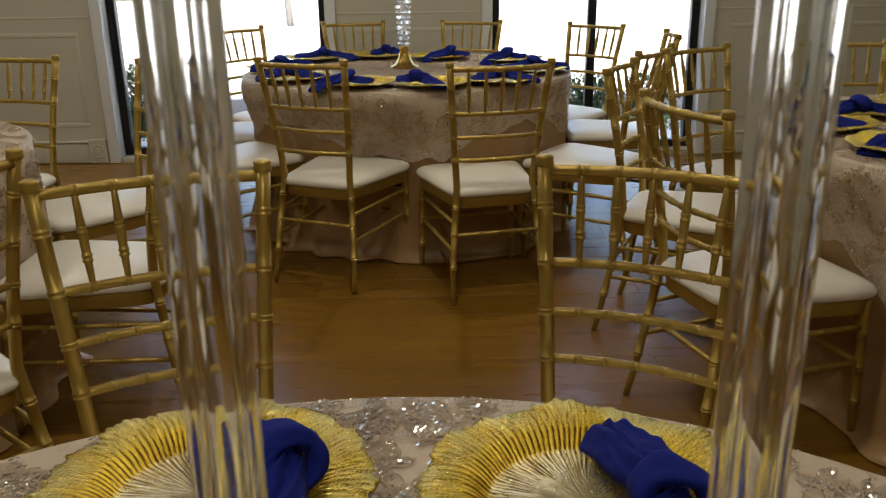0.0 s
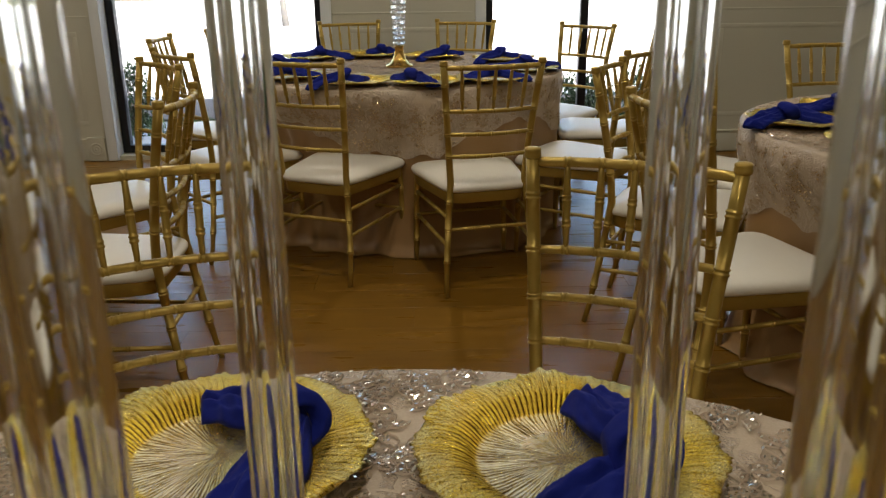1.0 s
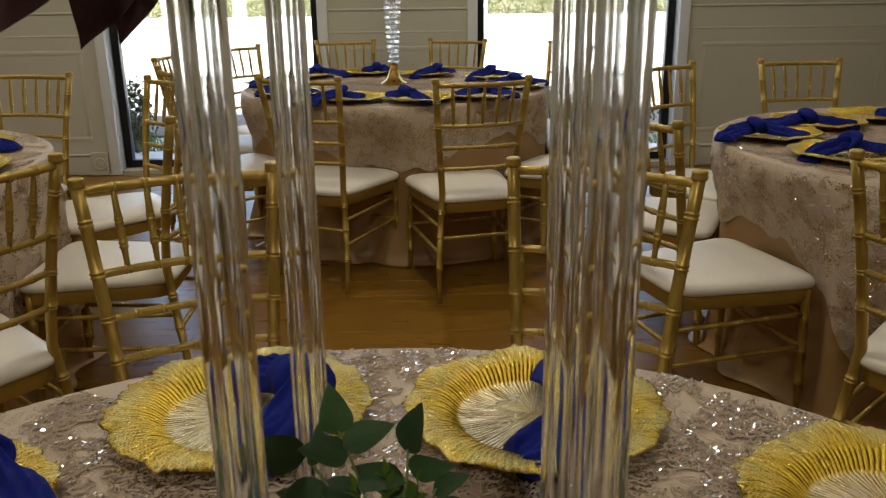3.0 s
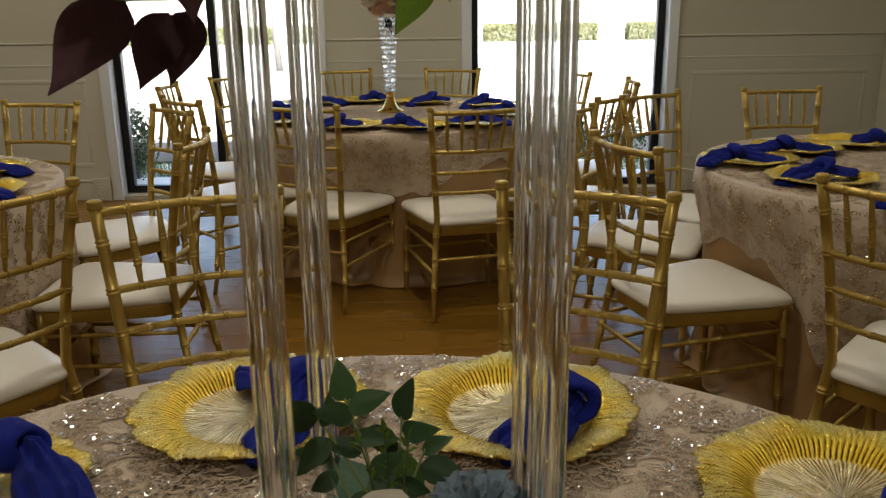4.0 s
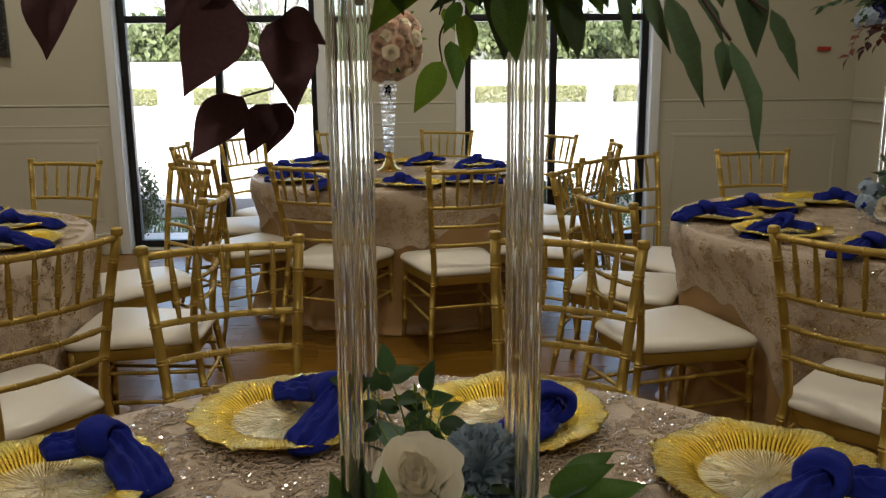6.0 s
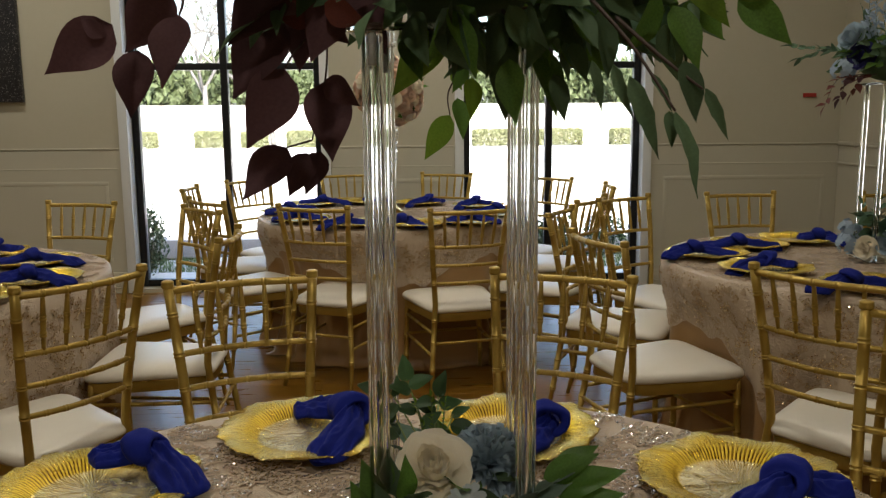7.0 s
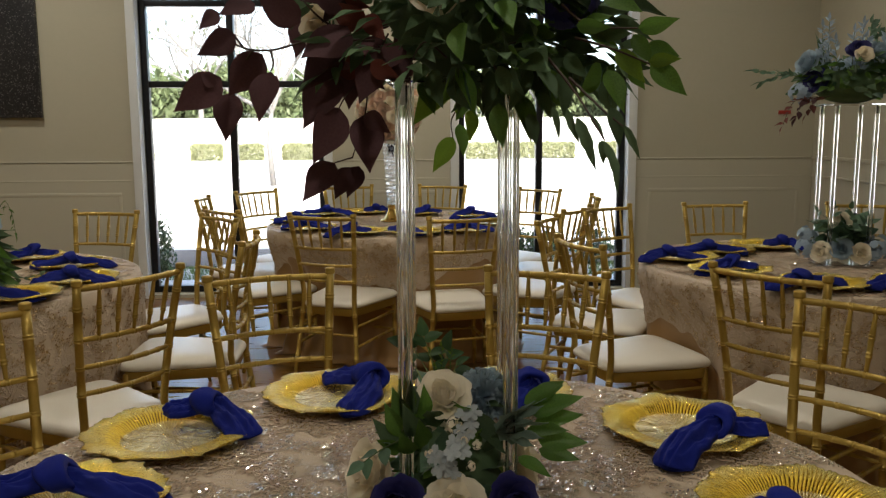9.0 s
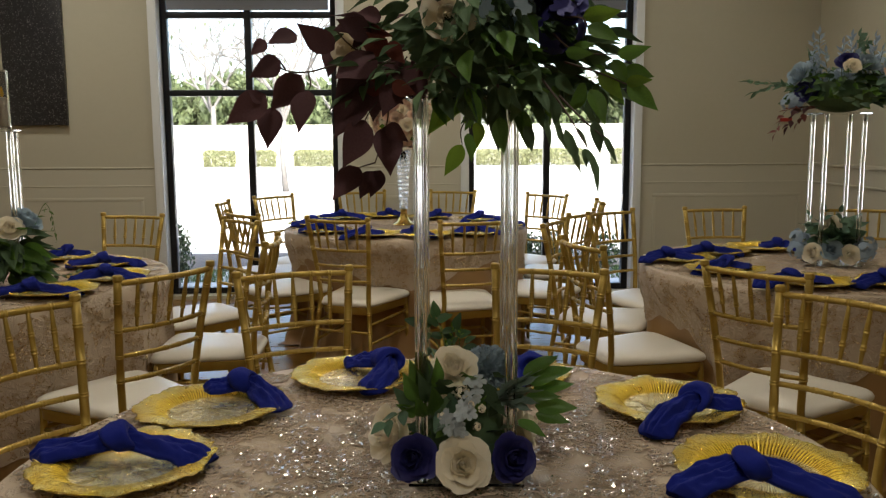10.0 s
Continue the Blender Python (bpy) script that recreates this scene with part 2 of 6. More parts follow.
    leafed = calc("MULTIPLY_ADD", calc("SUBTRACT", flake.outputs["Fac"], 0.5), 1.6, calc("MULTIPLY_ADD", calc("SUBTRACT", patch.outputs["Fac"], 0.5), 1.8, mixed))
    silver = calc("MULTIPLY", span(calc("MULTIPLY_ADD", calc("SUBTRACT", flake.outputs["Fac"], 0.5), 1.5, ray), 0.35, 0.95, 0.0, 0.90), middle)
    # pale leaf flecks, with the rim's low-angle sheen put into the colour
    pale = calc("MULTIPLY", span(leafed, 0.55, 0.95, 0.0, 1.0), span(rad, 0.122, 0.164, 0.22, 0.75))
    pale = calc("MULTIPLY", pale, edge)
    col = blend(silver, col, (0.92, 0.87, 0.70))
    col = blend(pale, col, (0.82, 0.73, 0.38))
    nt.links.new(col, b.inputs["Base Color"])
    old = b.inputs["Normal"].links[0].from_node
    bp = nt.nodes.new("ShaderNodeBump")
    bp.inputs["Strength"].default_value, bp.inputs["Distance"].default_value = 0.9, 0.0018
    nt.links.new(calc("ADD", mixed, calc("MULTIPLY", flake.outputs["Fac"], 0.25)), bp.inputs["Height"])
    nt.links.new(old.outputs["Normal"], bp.inputs["Normal"])
    nt.links.new(bp.outputs["Normal"], b.inputs["Normal"])
    return m


def glitter(name):
    """Coarse black flakes, each tilted its own way and here and there bright."""
    m = material(name, (0.012, 0.012, 0.014), 0.30, 0.3, (0.05, 0.05, 0.055), 60, 0.7, 300, 0.9, 160)
    nt = m.node_tree
    b = nt.nodes["Principled BSDF"]
    src = b.inputs["Base Color"].links[0].from_socket
    co = nt.nodes.new("ShaderNodeTexCoord")
    cell = nt.nodes.new("ShaderNodeTexVoronoi")
    cell.inputs["Scale"].default_value = 150
    nt.links.new(co.outputs["Object"], cell.inputs["Vector"])
    sep = nt.nodes.new("ShaderNodeSeparateColor")
    nt.links.new(cell.outputs["Color"], sep.inputs["Color"])
    pick = nt.nodes.new("ShaderNodeMapRange")
    pick.inputs["From Min"].default_value, pick.inputs["From Max"].default_value = 0.88, 0.99
    nt.links.new(sep.outputs["Red"], pick.inputs["Value"])
    mix = nt.nodes.new("ShaderNodeMix")
    mix.data_type = "RGBA"
    mix.inputs["B"].default_value = (0.32, 0.31, 0.30, 1)
    nt.links.new(pick.outputs["Result"], mix.inputs["Factor"])
    nt.links.new(src, mix.inputs["A"])
    nt.links.new(mix.outputs["Result"], b.inputs["Base Color"])
    nt.links.new(pick.outputs["Result"], b.inputs["Metallic"])
    bp = nt.nodes.new("ShaderNodeBump")
    bp.inputs["Strength"].default_value, bp.inputs["Distance"].default_value = 1.0, 0.004
    nt.links.new(sep.outputs["Green"], bp.inputs["Height"])
    nt.links.new(bp.outputs["Normal"], b.inputs["Normal"])
    return m


def wood_floor(name):
    """Brown laminate boards, grain along x, each board its own tone."""
    m = material(name, (0.210, 0.102, 0.011), 0.29, 0.0, (0.148, 0.068, 0.007), 3.0, 0.8, 40, 0.06, 300, 0.07, 0.4, stretch=(1.0, 9.0, 1.0), per_object=0.10)
    return m


MAT_GOLD = material("gold_paint", (0.46, 0.315, 0.070), 0.36, 0.55, (0.39, 0.258, 0.050), 14, 0.7, 150, 0.10, 350, 0.06)
MAT_VINYL = material("ivory_vinyl", (0.74, 0.69, 0.59), 0.34, 0, (0.68, 0.62, 0.51), 6, 0.5, 80, 0.12, 700, 0.05)
MAT_SATIN = material("champagne_satin", (0.350, 0.205, 0.080), 0.40, 0, (0.290, 0.165, 0.060), 3, 0.6, 120, 0.15, 900, 0.06, sheen=0.05)
MAT_LACE = sequin_lace("sequin_lace")
MAT_SEQUIN = material("sequin", (0.92, 0.89, 0.84), 0.17, 0.95, (0.84, 0.78, 0.70), 200, 0.6, 900)
MAT_HEM = material("golden_sequin", (0.84, 0.68, 0.44), 0.14, 0.95, (0.60, 0.44, 0.24), 200, 0.7, 900)
MAT_CORD = material("embroidery_cord", (0.58, 0.46, 0.335), 0.5, 0, (0.45, 0.335, 0.23), 60, 0.6, 400)
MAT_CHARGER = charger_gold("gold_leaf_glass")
MAT_NAPKIN = material("royal_blue_cloth", (0.009, 0.017, 0.185), 0.85, 0, (0.006, 0.012, 0.128), 18, 0.6, 200, 0.35, 900, 0, 0.12, 0.02)
MAT_ACRYLIC = clear("acrylic", (0.97, 0.985, 0.98), 1.49)
MAT_CRYSTAL = clear("crystal", (0.98, 0.98, 0.97), 1.55, 0.02)
MAT_GOLDFOOT = material("polished_gold", (0.80, 0.52, 0.14), 0.14, 1.0, (0.72, 0.45, 0.10), 20, 0.5, 200)
MAT_WALL = material("greige_wall_paint", (0.47, 0.44, 0.335), 0.7, 0, (0.43, 0.40, 0.30), 1.2, 0.6, 30, 0.08, 180)
MAT_WAINSCOT = material("pale_wainscot_paint", (0.51, 0.485, 0.385), 0.45, 0, (0.48, 0.455, 0.36), 1.5, 0.6, 40, 0.05, 160)
MAT_TRIM = material("white_casing_paint", (0.72, 0.74, 0.74), 0.4, 0, (0.66, 0.68, 0.68), 3, 0.5, 40, 0.04)
MAT_FRAME = material("dark_bronze_aluminium", (0.016, 0.017, 0.019), 0.38, 0.4, (0.024, 0.024, 0.026), 9, 0.5, 80, 0.03)
MAT_PANE = clear("window_glass", (0.97, 0.985, 0.98), 1.45)
MAT_CEILING = material("ceiling_paint", (0.66, 0.64, 0.58), 0.85, 0, (0.62, 0.60, 0.54), 1.5, 0.5, 30, 0.06)
MAT_FLOOR = wood_floor("brown_laminate")
MAT_SHADE = material("grey_shade_fabric", (0.30, 0.31, 0.33), 0.8, 0, (0.25, 0.26, 0.28), 5, 0.5, 200, translucent=0.3)
MAT_MAROON = material("maroon_leaf", (0.096, 0.048, 0.052), 0.75, 0, (0.074, 0.037, 0.041), 25, 0.8, 160, 0.2, 260, 0, 0.12, per_object=0.3, translucent=0.10)
MAT_GREEN = material("green_leaf", (0.110, 0.215, 0.036), 0.55, 0, (0.060, 0.125, 0.022), 30, 0.8, 180, 0.2, 260, 0, 0.4, per_object=0.3, translucent=0.5)
MAT_DEEP = material("deep_green_leaf", (0.088, 0.140, 0.068), 0.70, 0, (0.064, 0.106, 0.054), 30, 0.8, 180, 0.2, 260, 0, 0.2, per_object=0.3, translucent=0.22)
MAT_EUCA = material("eucalyptus_leaf", (0.110, 0.205, 0.120), 0.6, 0, (0.070, 0.140, 0.085), 30, 0.8, 180, 0.15, 260, per_object=0.25, translucent=0.12)
# backlight put into the green leaf's colour; also serves the light green filler sprigs
MAT_BACKLIT_LIME = material("lime_green_leaf", (0.17, 0.27, 0.030), 0.55, 0, (0.11, 0.19, 0.022), 30, 0.7, 180, 0.2, 260, 0, 0.3, per_object=0.2, translucent=0.6)
MAT_RUST = material("rust_leaf", (0.15, 0.034, 0.024), 0.7, 0, (0.09, 0.022, 0.018), 25, 0.8, 160, 0.2, 260, translucent=0.15)
MAT_THREAD = material("pale_embroidery_thread", (0.46, 0.345, 0.225), 0.5, 0, (0.41, 0.30, 0.19), 60, 0.7, 500, 0.5, 900)
MAT_MILLER = material("silver_green_leaf", (0.17, 0.24, 0.19), 0.75, 0, (0.11, 0.17, 0.13), 30, 0.7, 180, 0.15, 260, per_object=0.2, translucent=0.2)
MAT_RUSCUS = material("glossy_green_leaf", (0.125, 0.260, 0.045), 0.42, 0, (0.080, 0.175, 0.030), 30, 0.7, 180, 0.15, 260, per_object=0.25, translucent=0.35)
MAT_OVAL = material("dull_green_leaf", (0.062, 0.130, 0.046), 0.5, 0, (0.042, 0.092, 0.034), 30, 0.8, 180, 0.15, 260, per_object=0.35, translucent=0.2)
MAT_PALESTEM = material("pale_green_stem", (0.24, 0.30, 0.10), 0.6, 0, (0.17, 0.22, 0.07), 60, 0.6, 300)
MAT_STEM = material("brown_stem", (0.050, 0.026, 0.016), 0.7, 0, (0.030, 0.016, 0.010), 60, 0.6, 300, 0.3)
MAT_GSTEM = material("green_stem", (0.090, 0.140, 0.040), 0.6, 0, (0.060, 0.090, 0.03), 60, 0.6, 300)
MAT_CREAM = material("cream_petal", (0.95, 0.89, 0.75), 0.65, 0, (0.91, 0.81, 0.61), 22, 0.6, 120, 0.1, 300, per_object=0.06, translucent=0.24)
MAT_BLUSH = material("blush_petal", (0.82, 0.64, 0.51), 0.7, 0, (0.74, 0.53, 0.40), 22, 0.7, 120, 0.1, 300, per_object=0.1, translucent=0.25)
MAT_NAVY = material("navy_petal", (0.026, 0.025, 0.150), 0.6, 0, (0.017, 0.016, 0.095), 22, 0.7, 120, 0.1, 300, per_object=0.15)
MAT_DUSTY = material("dusty_blue_petal", (0.40, 0.50, 0.57), 0.7, 0, (0.31, 0.41, 0.48), 22, 0.7, 120, 0.1, 300, per_object=0.1, translucent=0.2)
MAT_MIST = material("misty_blue_petal", (0.54, 0.59, 0.61), 0.7, 0, (0.42, 0.48, 0.51), 22, 0.7, 120, 0.1, 300, per_object=0.15, translucent=0.2)
MAT_PALEBLUE = material("pale_blue_petal", (0.42, 0.52, 0.62), 0.7, 0, (0.32, 0.42, 0.54), 22, 0.7, 120, 0.1, 300, per_object=0.1, translucent=0.25)
MAT_ART = glitter("black_glitter_canvas")
MAT_RED = material("red_plastic", (0.40, 0.03, 0.02), 0.5, 0, (0.3, 0.02, 0.015), 30, 0.5, 100)
MAT_FLAME = material("yellow_led_flame", (0.80, 0.50, 0.04), 0.5)
MAT_WAX = material("ivory_wax", (0.62, 0.55, 0.42), 0.5, 0, (0.55, 0.48, 0.36), 20, 0.5, 100)
MAT_CONCRETE = material("pale_concrete", (0.50, 0.49, 0.46), 0.85, 0, (0.42, 0.41, 0.39), 0.35, 0.7, 6, 0.3, 60)
MAT_GRASS = material("grass_blades", (0.060, 0.120, 0.025), 0.8, 0, (0.09, 0.13, 0.04), 2, 0.8, 30, per_object=0.2)
MAT_MULCH = material("grey_brown_mulch", (0.10, 0.085, 0.07), 0.95, 0, (0.06, 0.05, 0.04), 12, 0.8, 70, 0.8, 60)
MAT_SHRUB = material("shrub_leaf", (0.035, 0.065, 0.025), 0.6, 0, (0.06, 0.09, 0.03), 6, 0.8, 40, translucent=0.2)
MAT_HEDGE = material("yellow_green_hedge_leaf", (0.21, 0.215, 0.105), 0.7, 0, (0.15, 0.165, 0.075), 3, 0.8, 30, translucent=0.3)
MAT_TREELEAF = material("tree_leaf", (0.085, 0.115, 0.045), 0.6, 0, (0.11, 0.13, 0.06), 1, 0.8, 10, translucent=0.35)
MAT_BARK = material("grey_bark", (0.145, 0.135, 0.125), 0.85, 0, (0.095, 0.088, 0.080), 6, 0.8, 40, 0.6, 50)
MAT_LAMPTRIM = material("white_lamp_trim", (0.75, 0.74, 0.70), 0.4)

# ---- the room ----
WALL_Y, RIGHT_X, LEFT_X, REAR_Y, ROOM_H, THICK = 5.75, 3.52, -4.4, -4.2, 3.3, 0.22
WIN = ((-1.910, -0.474, -1.203), (0.600, 1.980, 1.268))   # left, right, mullion
WIN_TOP, WIN_BOT = 2.86, 0.035

floor = part("floor", boxed(LEFT_X - THICK, RIGHT_X + THICK, REAR_Y - THICK, WALL_Y + THICK, -0.16, -0.006), MAT_STEM, None, smooth=False)
tagged(floor, "brown wood laminate floor with a soft sheen", "floor", kind="structure")

bm = bmesh.new()
xs = [LEFT_X - THICK, WIN[0][0], WIN[0][1], WIN[1][0], WIN[1][1], RIGHT_X + THICK]
for a, b in ((xs[0], xs[1]), (xs[2], xs[3]), (xs[4], xs[5])):
    box(bm, a, b, WALL_Y, WALL_Y + THICK, -0.004, ROOM_H)
for a, b in ((xs[1], xs[2]), (xs[3], xs[4])):
    box(bm, a, b, WALL_Y, WALL_Y + THICK, WIN_TOP, ROOM_H)
    box(bm, a, b, WALL_Y, WALL_Y + THICK, -0.004, 0.03)
bmesh.ops.remove_doubles(bm, verts=bm.verts, dist=0.0005)
tagged(part("wall_north", bm, MAT_WALL, smooth=False), "greige painted wall with two tall window openings", "wall", kind="structure")
tagged(part("wall_east", boxed(RIGHT_X, RIGHT_X + THICK, REAR_Y - THICK, WALL_Y, -0.004, ROOM_H), MAT_WALL, smooth=False), "greige painted side wall", "wall", kind="structure")
tagged(part("wall_west", boxed(LEFT_X - THICK, LEFT_X, REAR_Y - THICK, WALL_Y, -0.004, ROOM_H), MAT_WALL, smooth=False), "greige painted side wall", "wall", kind="structure")
tagged(part("wall_south", boxed(LEFT_X, RIGHT_X, REAR_Y - THICK, REAR_Y, -0.004, ROOM_H), MAT_WALL, smooth=False), "greige painted rear wall", "wall", kind="structure")
tagged(part("ceiling", boxed(LEFT_X - THICK, RIGHT_X + THICK, REAR_Y - THICK, WALL_Y + THICK, ROOM_H, ROOM_H + 0.15), MAT_CEILING, smooth=False), "plain off-white painted ceiling", "ceiling", kind="structure")


def ridge(bm, x0, x1, z0, z1, proud, y=None):
    """A rounded moulding strip on the window wall."""
    y = WALL_Y if y is None else y
    box(bm, x0, x1, y - proud, y - 0.0005, z0, z1, min(proud, z1 - z0) * 0.35)


def wainscot_bay(name, x0, x1):
    """Panelling below the cap rail: board, cap, bead, framed panel, skirting."""
    w = tagged(part(name, boxed(x0, x1, WALL_Y - 0.008, WALL_Y - 0.001, 0.0, 1.09), MAT_WAINSCOT, smooth=False), "pale painted wainscot panelling with raised mouldings", "wainscot", kind="structure")
    b = bmesh.new()
    ridge(b, x0, x1, 1.097, 1.110, 0.0095)
    part("cap_rail", b, MAT_WAINSCOT, w)
    b = bmesh.new()
    ridge(b, x0, x1 - 0.02, 0.948, 0.961, 0.0098)
    part("bead", b, MAT_WAINSCOT, w)
    n = max(1, round((x1 - x0) / 1.25))
    step = (x1 - x0) / n
    for i in range(n):
        a, c = x0 + i * step + 0.10, x0 + (i + 1) * step - 0.10
        if c - a < 0.15:
            continue
        b = bmesh.new()
        ridge(b, a, c, 0.830, 0.860, 0.0100)
        ridge(b, a, c, 0.245, 0.275, 0.0100)
        ridge(b, a, a + 0.03, 0.275, 0.830, 0.0098)
        ridge(b, c - 0.03, c, 0.275, 0.830, 0.0098)
        part("panel_moulding", b, MAT_WAINSCOT, w)
    b = bmesh.new()
    ridge(b, x0, x1 - 0.125, 0.004, 0.14, 0.022)
    ridge(b, x0, x1 - 0.125, 0.14, 0.155, 0.028)
    part("skirting", b, MAT_WAINSCOT, w)
    return w


def rosette_block(x):
    b = boxed(x - 0.06, x + 0.06, WALL_Y - 0.032, WALL_Y - 0.009, 0.004, 0.165, 0.003)
    ob = tagged(part("plinth_block", b, MAT_WAINSCOT, smooth=False), "painted plinth block with a round rosette", "trim", kind="structure")
    b = lathe(bmesh.new(), [(0.045, 0.0), (0.043, 0.006), (0.036, 0.006), (0.033, 0.001), (0.026, 0.001), (0.023, 0.006), (0.017, 0.006), (0.013, 0.002), (0.009, 0.006), (0.0005, 0.008)], 24)
    bmesh.ops.transform(b, matrix=Matrix.Translation((x, WALL_Y - 0.032, 0.085)) @ Euler((radians(90), 0, 0)).to_matrix().to_4x4(), verts=b.verts)
    part("rosette", b, MAT_WAINSCOT, ob)


wainscot_bay("wainscot_1", LEFT_X + 0.002, WIN[0][0] - 0.07)
wainscot_bay("wainscot_2", WIN[0][1] + 0.07, WIN[1][0] - 0.07)
wainscot_bay("wainscot_3", WIN[1][1] + 0.07, RIGHT_X - 0.002)
for x in (WIN[0][0] - 0.135, WIN[0][1] + 0.135, WIN[1][0] - 0.135, WIN[1][1] + 0.135):
    rosette_block(x)
# the same panelling on the right wall
side = tagged(part("wainscot_4", boxed(RIGHT_X - 0.008, RIGHT_X - 0.001, REAR_Y, WALL_Y - 0.03, 0.0, 1.09), MAT_WAINSCOT, smooth=False), "pale painted wainscot panelling", "wainscot", kind="structure")
part("cap_rail", boxed(RIGHT_X - 0.024, RIGHT_X - 0.009, REAR_Y, WALL_Y - 0.03, 1.088, 1.118, 0.004), MAT_WAINSCOT, side)
part("bead", boxed(RIGHT_X - 0.020, RIGHT_X - 0.009, REAR_Y, WALL_Y - 0.03, 0.945, 0.962, 0.003), MAT_WAINSCOT, side)
part("skirting", boxed(RIGHT_X - 0.024, RIGHT_X - 0.009, REAR_Y, WALL_Y - 0.04, 0.004, 0.15, 0.004), MAT_WAINSCOT, side)


def window_unit(name, x0, x1, xm):
    """A tall dark metal window: frame, mullion, two cross bars, panes, white reveal and casing."""
    y0, y1 = WALL_Y + 0.085, WALL_Y + 0.155
    w = thing(name, pose(0, 0, 0), "tall dark bronze metal window reaching almost to the floor", "window", kind="structure")
    f = 0.055
    b = bmesh.new()
    box(b, x0 + 0.004, x0 + f, y0, y1, WIN_BOT, WIN_TOP - 0.004, 0.004)
    box(b, x1 - f, x1 - 0.004, y0, y1, WIN_BOT, WIN_TOP - 0.004, 0.004)
    box(b, x0 + f, x1 - f, y0, y1, WIN_BOT, WIN_BOT + 0.05, 0.004)
    box(b, x0 + f, x1 - f, y0, y1, WIN_TOP - 0.06, WIN_TOP - 0.004, 0.004)
    part("window_frame", b, MAT_FRAME, w)
    part("mullion", boxed(xm - 0.027, xm + 0.027, y0 - 0.004, y1, WIN_BOT + 0.05, WIN_TOP - 0.06, 0.004), MAT_FRAME, w)
    for z in (1.711, 2.338):
        for a, c in ((x0 + f, xm - 0.027), (xm + 0.027, x1 - f)):
            part("transom_bar", boxed(a, c, y0 + 0.002, y1, z - 0.025, z + 0.025, 0.004), MAT_FRAME, w)
    for a, c in ((x0 + f, xm - 0.027), (xm + 0.027, x1 - f)):
        for z0, z1 in ((WIN_BOT + 0.05, 1.686), (1.736, 2.313), (2.363, WIN_TOP - 0.06)):
            p = part("pane", boxed(a, c, y0 + 0.03, y0 + 0.036, z0, z1), MAT_PANE, w, smooth=False)
            p.visible_shadow = False
    for a, c in ((x0 - 0.065, x0 + 0.003), (x1 - 0.003, x1 + 0.065)):
        part("casing", boxed(a, c, WALL_Y - 0.03, WALL_Y + 0.084, 0.004, WIN_TOP, 0.004), MAT_TRIM, w, "white painted casing")
    part("head_casing", boxed(x0 - 0.045, x1 + 0.045, WALL_Y - 0.03, WALL_Y - 0.002, WIN_TOP + 0.002, WIN_TOP + 0.07, 0.004), MAT_TRIM, w, "white painted casing")
    # a rolled-down grey shade behind the top row of panes
    part("roller_shade", boxed(x0 + f + 0.01, x1 - f - 0.01, y0 - 0.022, y0 - 0.018, 2.372, WIN_TOP - 0.05), MAT_SHADE, w, "grey roller shade", smooth=False)
    part("shade_bar", boxed(x0 + f + 0.005, x1 - f - 0.005, y0 - 0.030, y0 - 0.010, 2.452, 2.487, 0.004), MAT_FRAME, w)


window_unit("window_1", *WIN[0])
window_unit("window_2", *WIN[1])

# wall picture and small red plate
art = tagged(part("wall_art", boxed(-3.13, -2.647, WALL_Y - 0.045, WALL_Y - 0.006, 1.452, 2.75, 0.004), MAT_ART), "black glittering canvas panel hung on the greige wall", "wall art")
plate = tagged(part("red_sign", boxed(3.215, 3.315, WALL_Y - 0.014, WALL_Y - 0.002, 1.455, 1.485, 0.002), MAT_RED), "small red plastic sign plate on the wall", "sign")

# ---- ceiling downlights ----
def downlight(x, y):
    d = thing("ceiling_light", pose(x, y, ROOM_H), "round recessed ceiling downlight with a white trim ring", "lamp", "ceiling downlights")
    part("trim_ring", lathe(bmesh.new(), [(0.075, -0.001), (0.078, -0.012), (0.105, -0.010), (0.110, -0.001)], 28), MAT_LAMPTRIM, d)
    ld = bpy.data.lights.new("downlight", "AREA")
    ld.shape, ld.size, ld.energy, ld.color, ld.spread = "DISK", 0.14, LAMP_WATTS * (1.75 if y < -1 and x > -1 else 0.2 if y < -1 else 0.2 if x < 0 and y < 1 else 0.95 if x < 0 else 0.38 if x > 1 else 0.68 if y < 1 else 1.0), (1.0, 0.94, 0.82), radians(165)
    lamp = new("downlight_lamp", ld)
    lamp.parent = d
    lamp.matrix_basis = Matrix.Translation((0, 0, -0.016))


LAMP_WATTS = 3.0
for x in (-2.6, 0.2, 2.5):
    for y in (-2.6, 0.0, 2.4, 4.6):
        if (x, y) not in ((2.5, -2.6), (2.5, 0.0)):
            downlight(x, y)

# ---- chairs ----
def post_at(side, z):
    """Centre line of a back post at height z."""
    if z < 0.45:
        k = z / 0.45
        return Vector((side * (0.186 - 0.036 * k ** 1.3), -0.250 + 0.072 * k ** 0.8, z))
    k = (z - 0.45) / 0.47
    return Vector((side * (0.150 + 0.041 * k ** 1.15), -0.178 - 0.072 * k ** 1.4, z))


def bow(z, sag):
    a, b = post_at(-1, z), post_at(1, z)
    def path(s):
        k = s / (b - a).length
        p = a.lerp(b, k)
        p.y -= sag * 4 * k * (1 - k)
        return p
    return path, (b - a).length


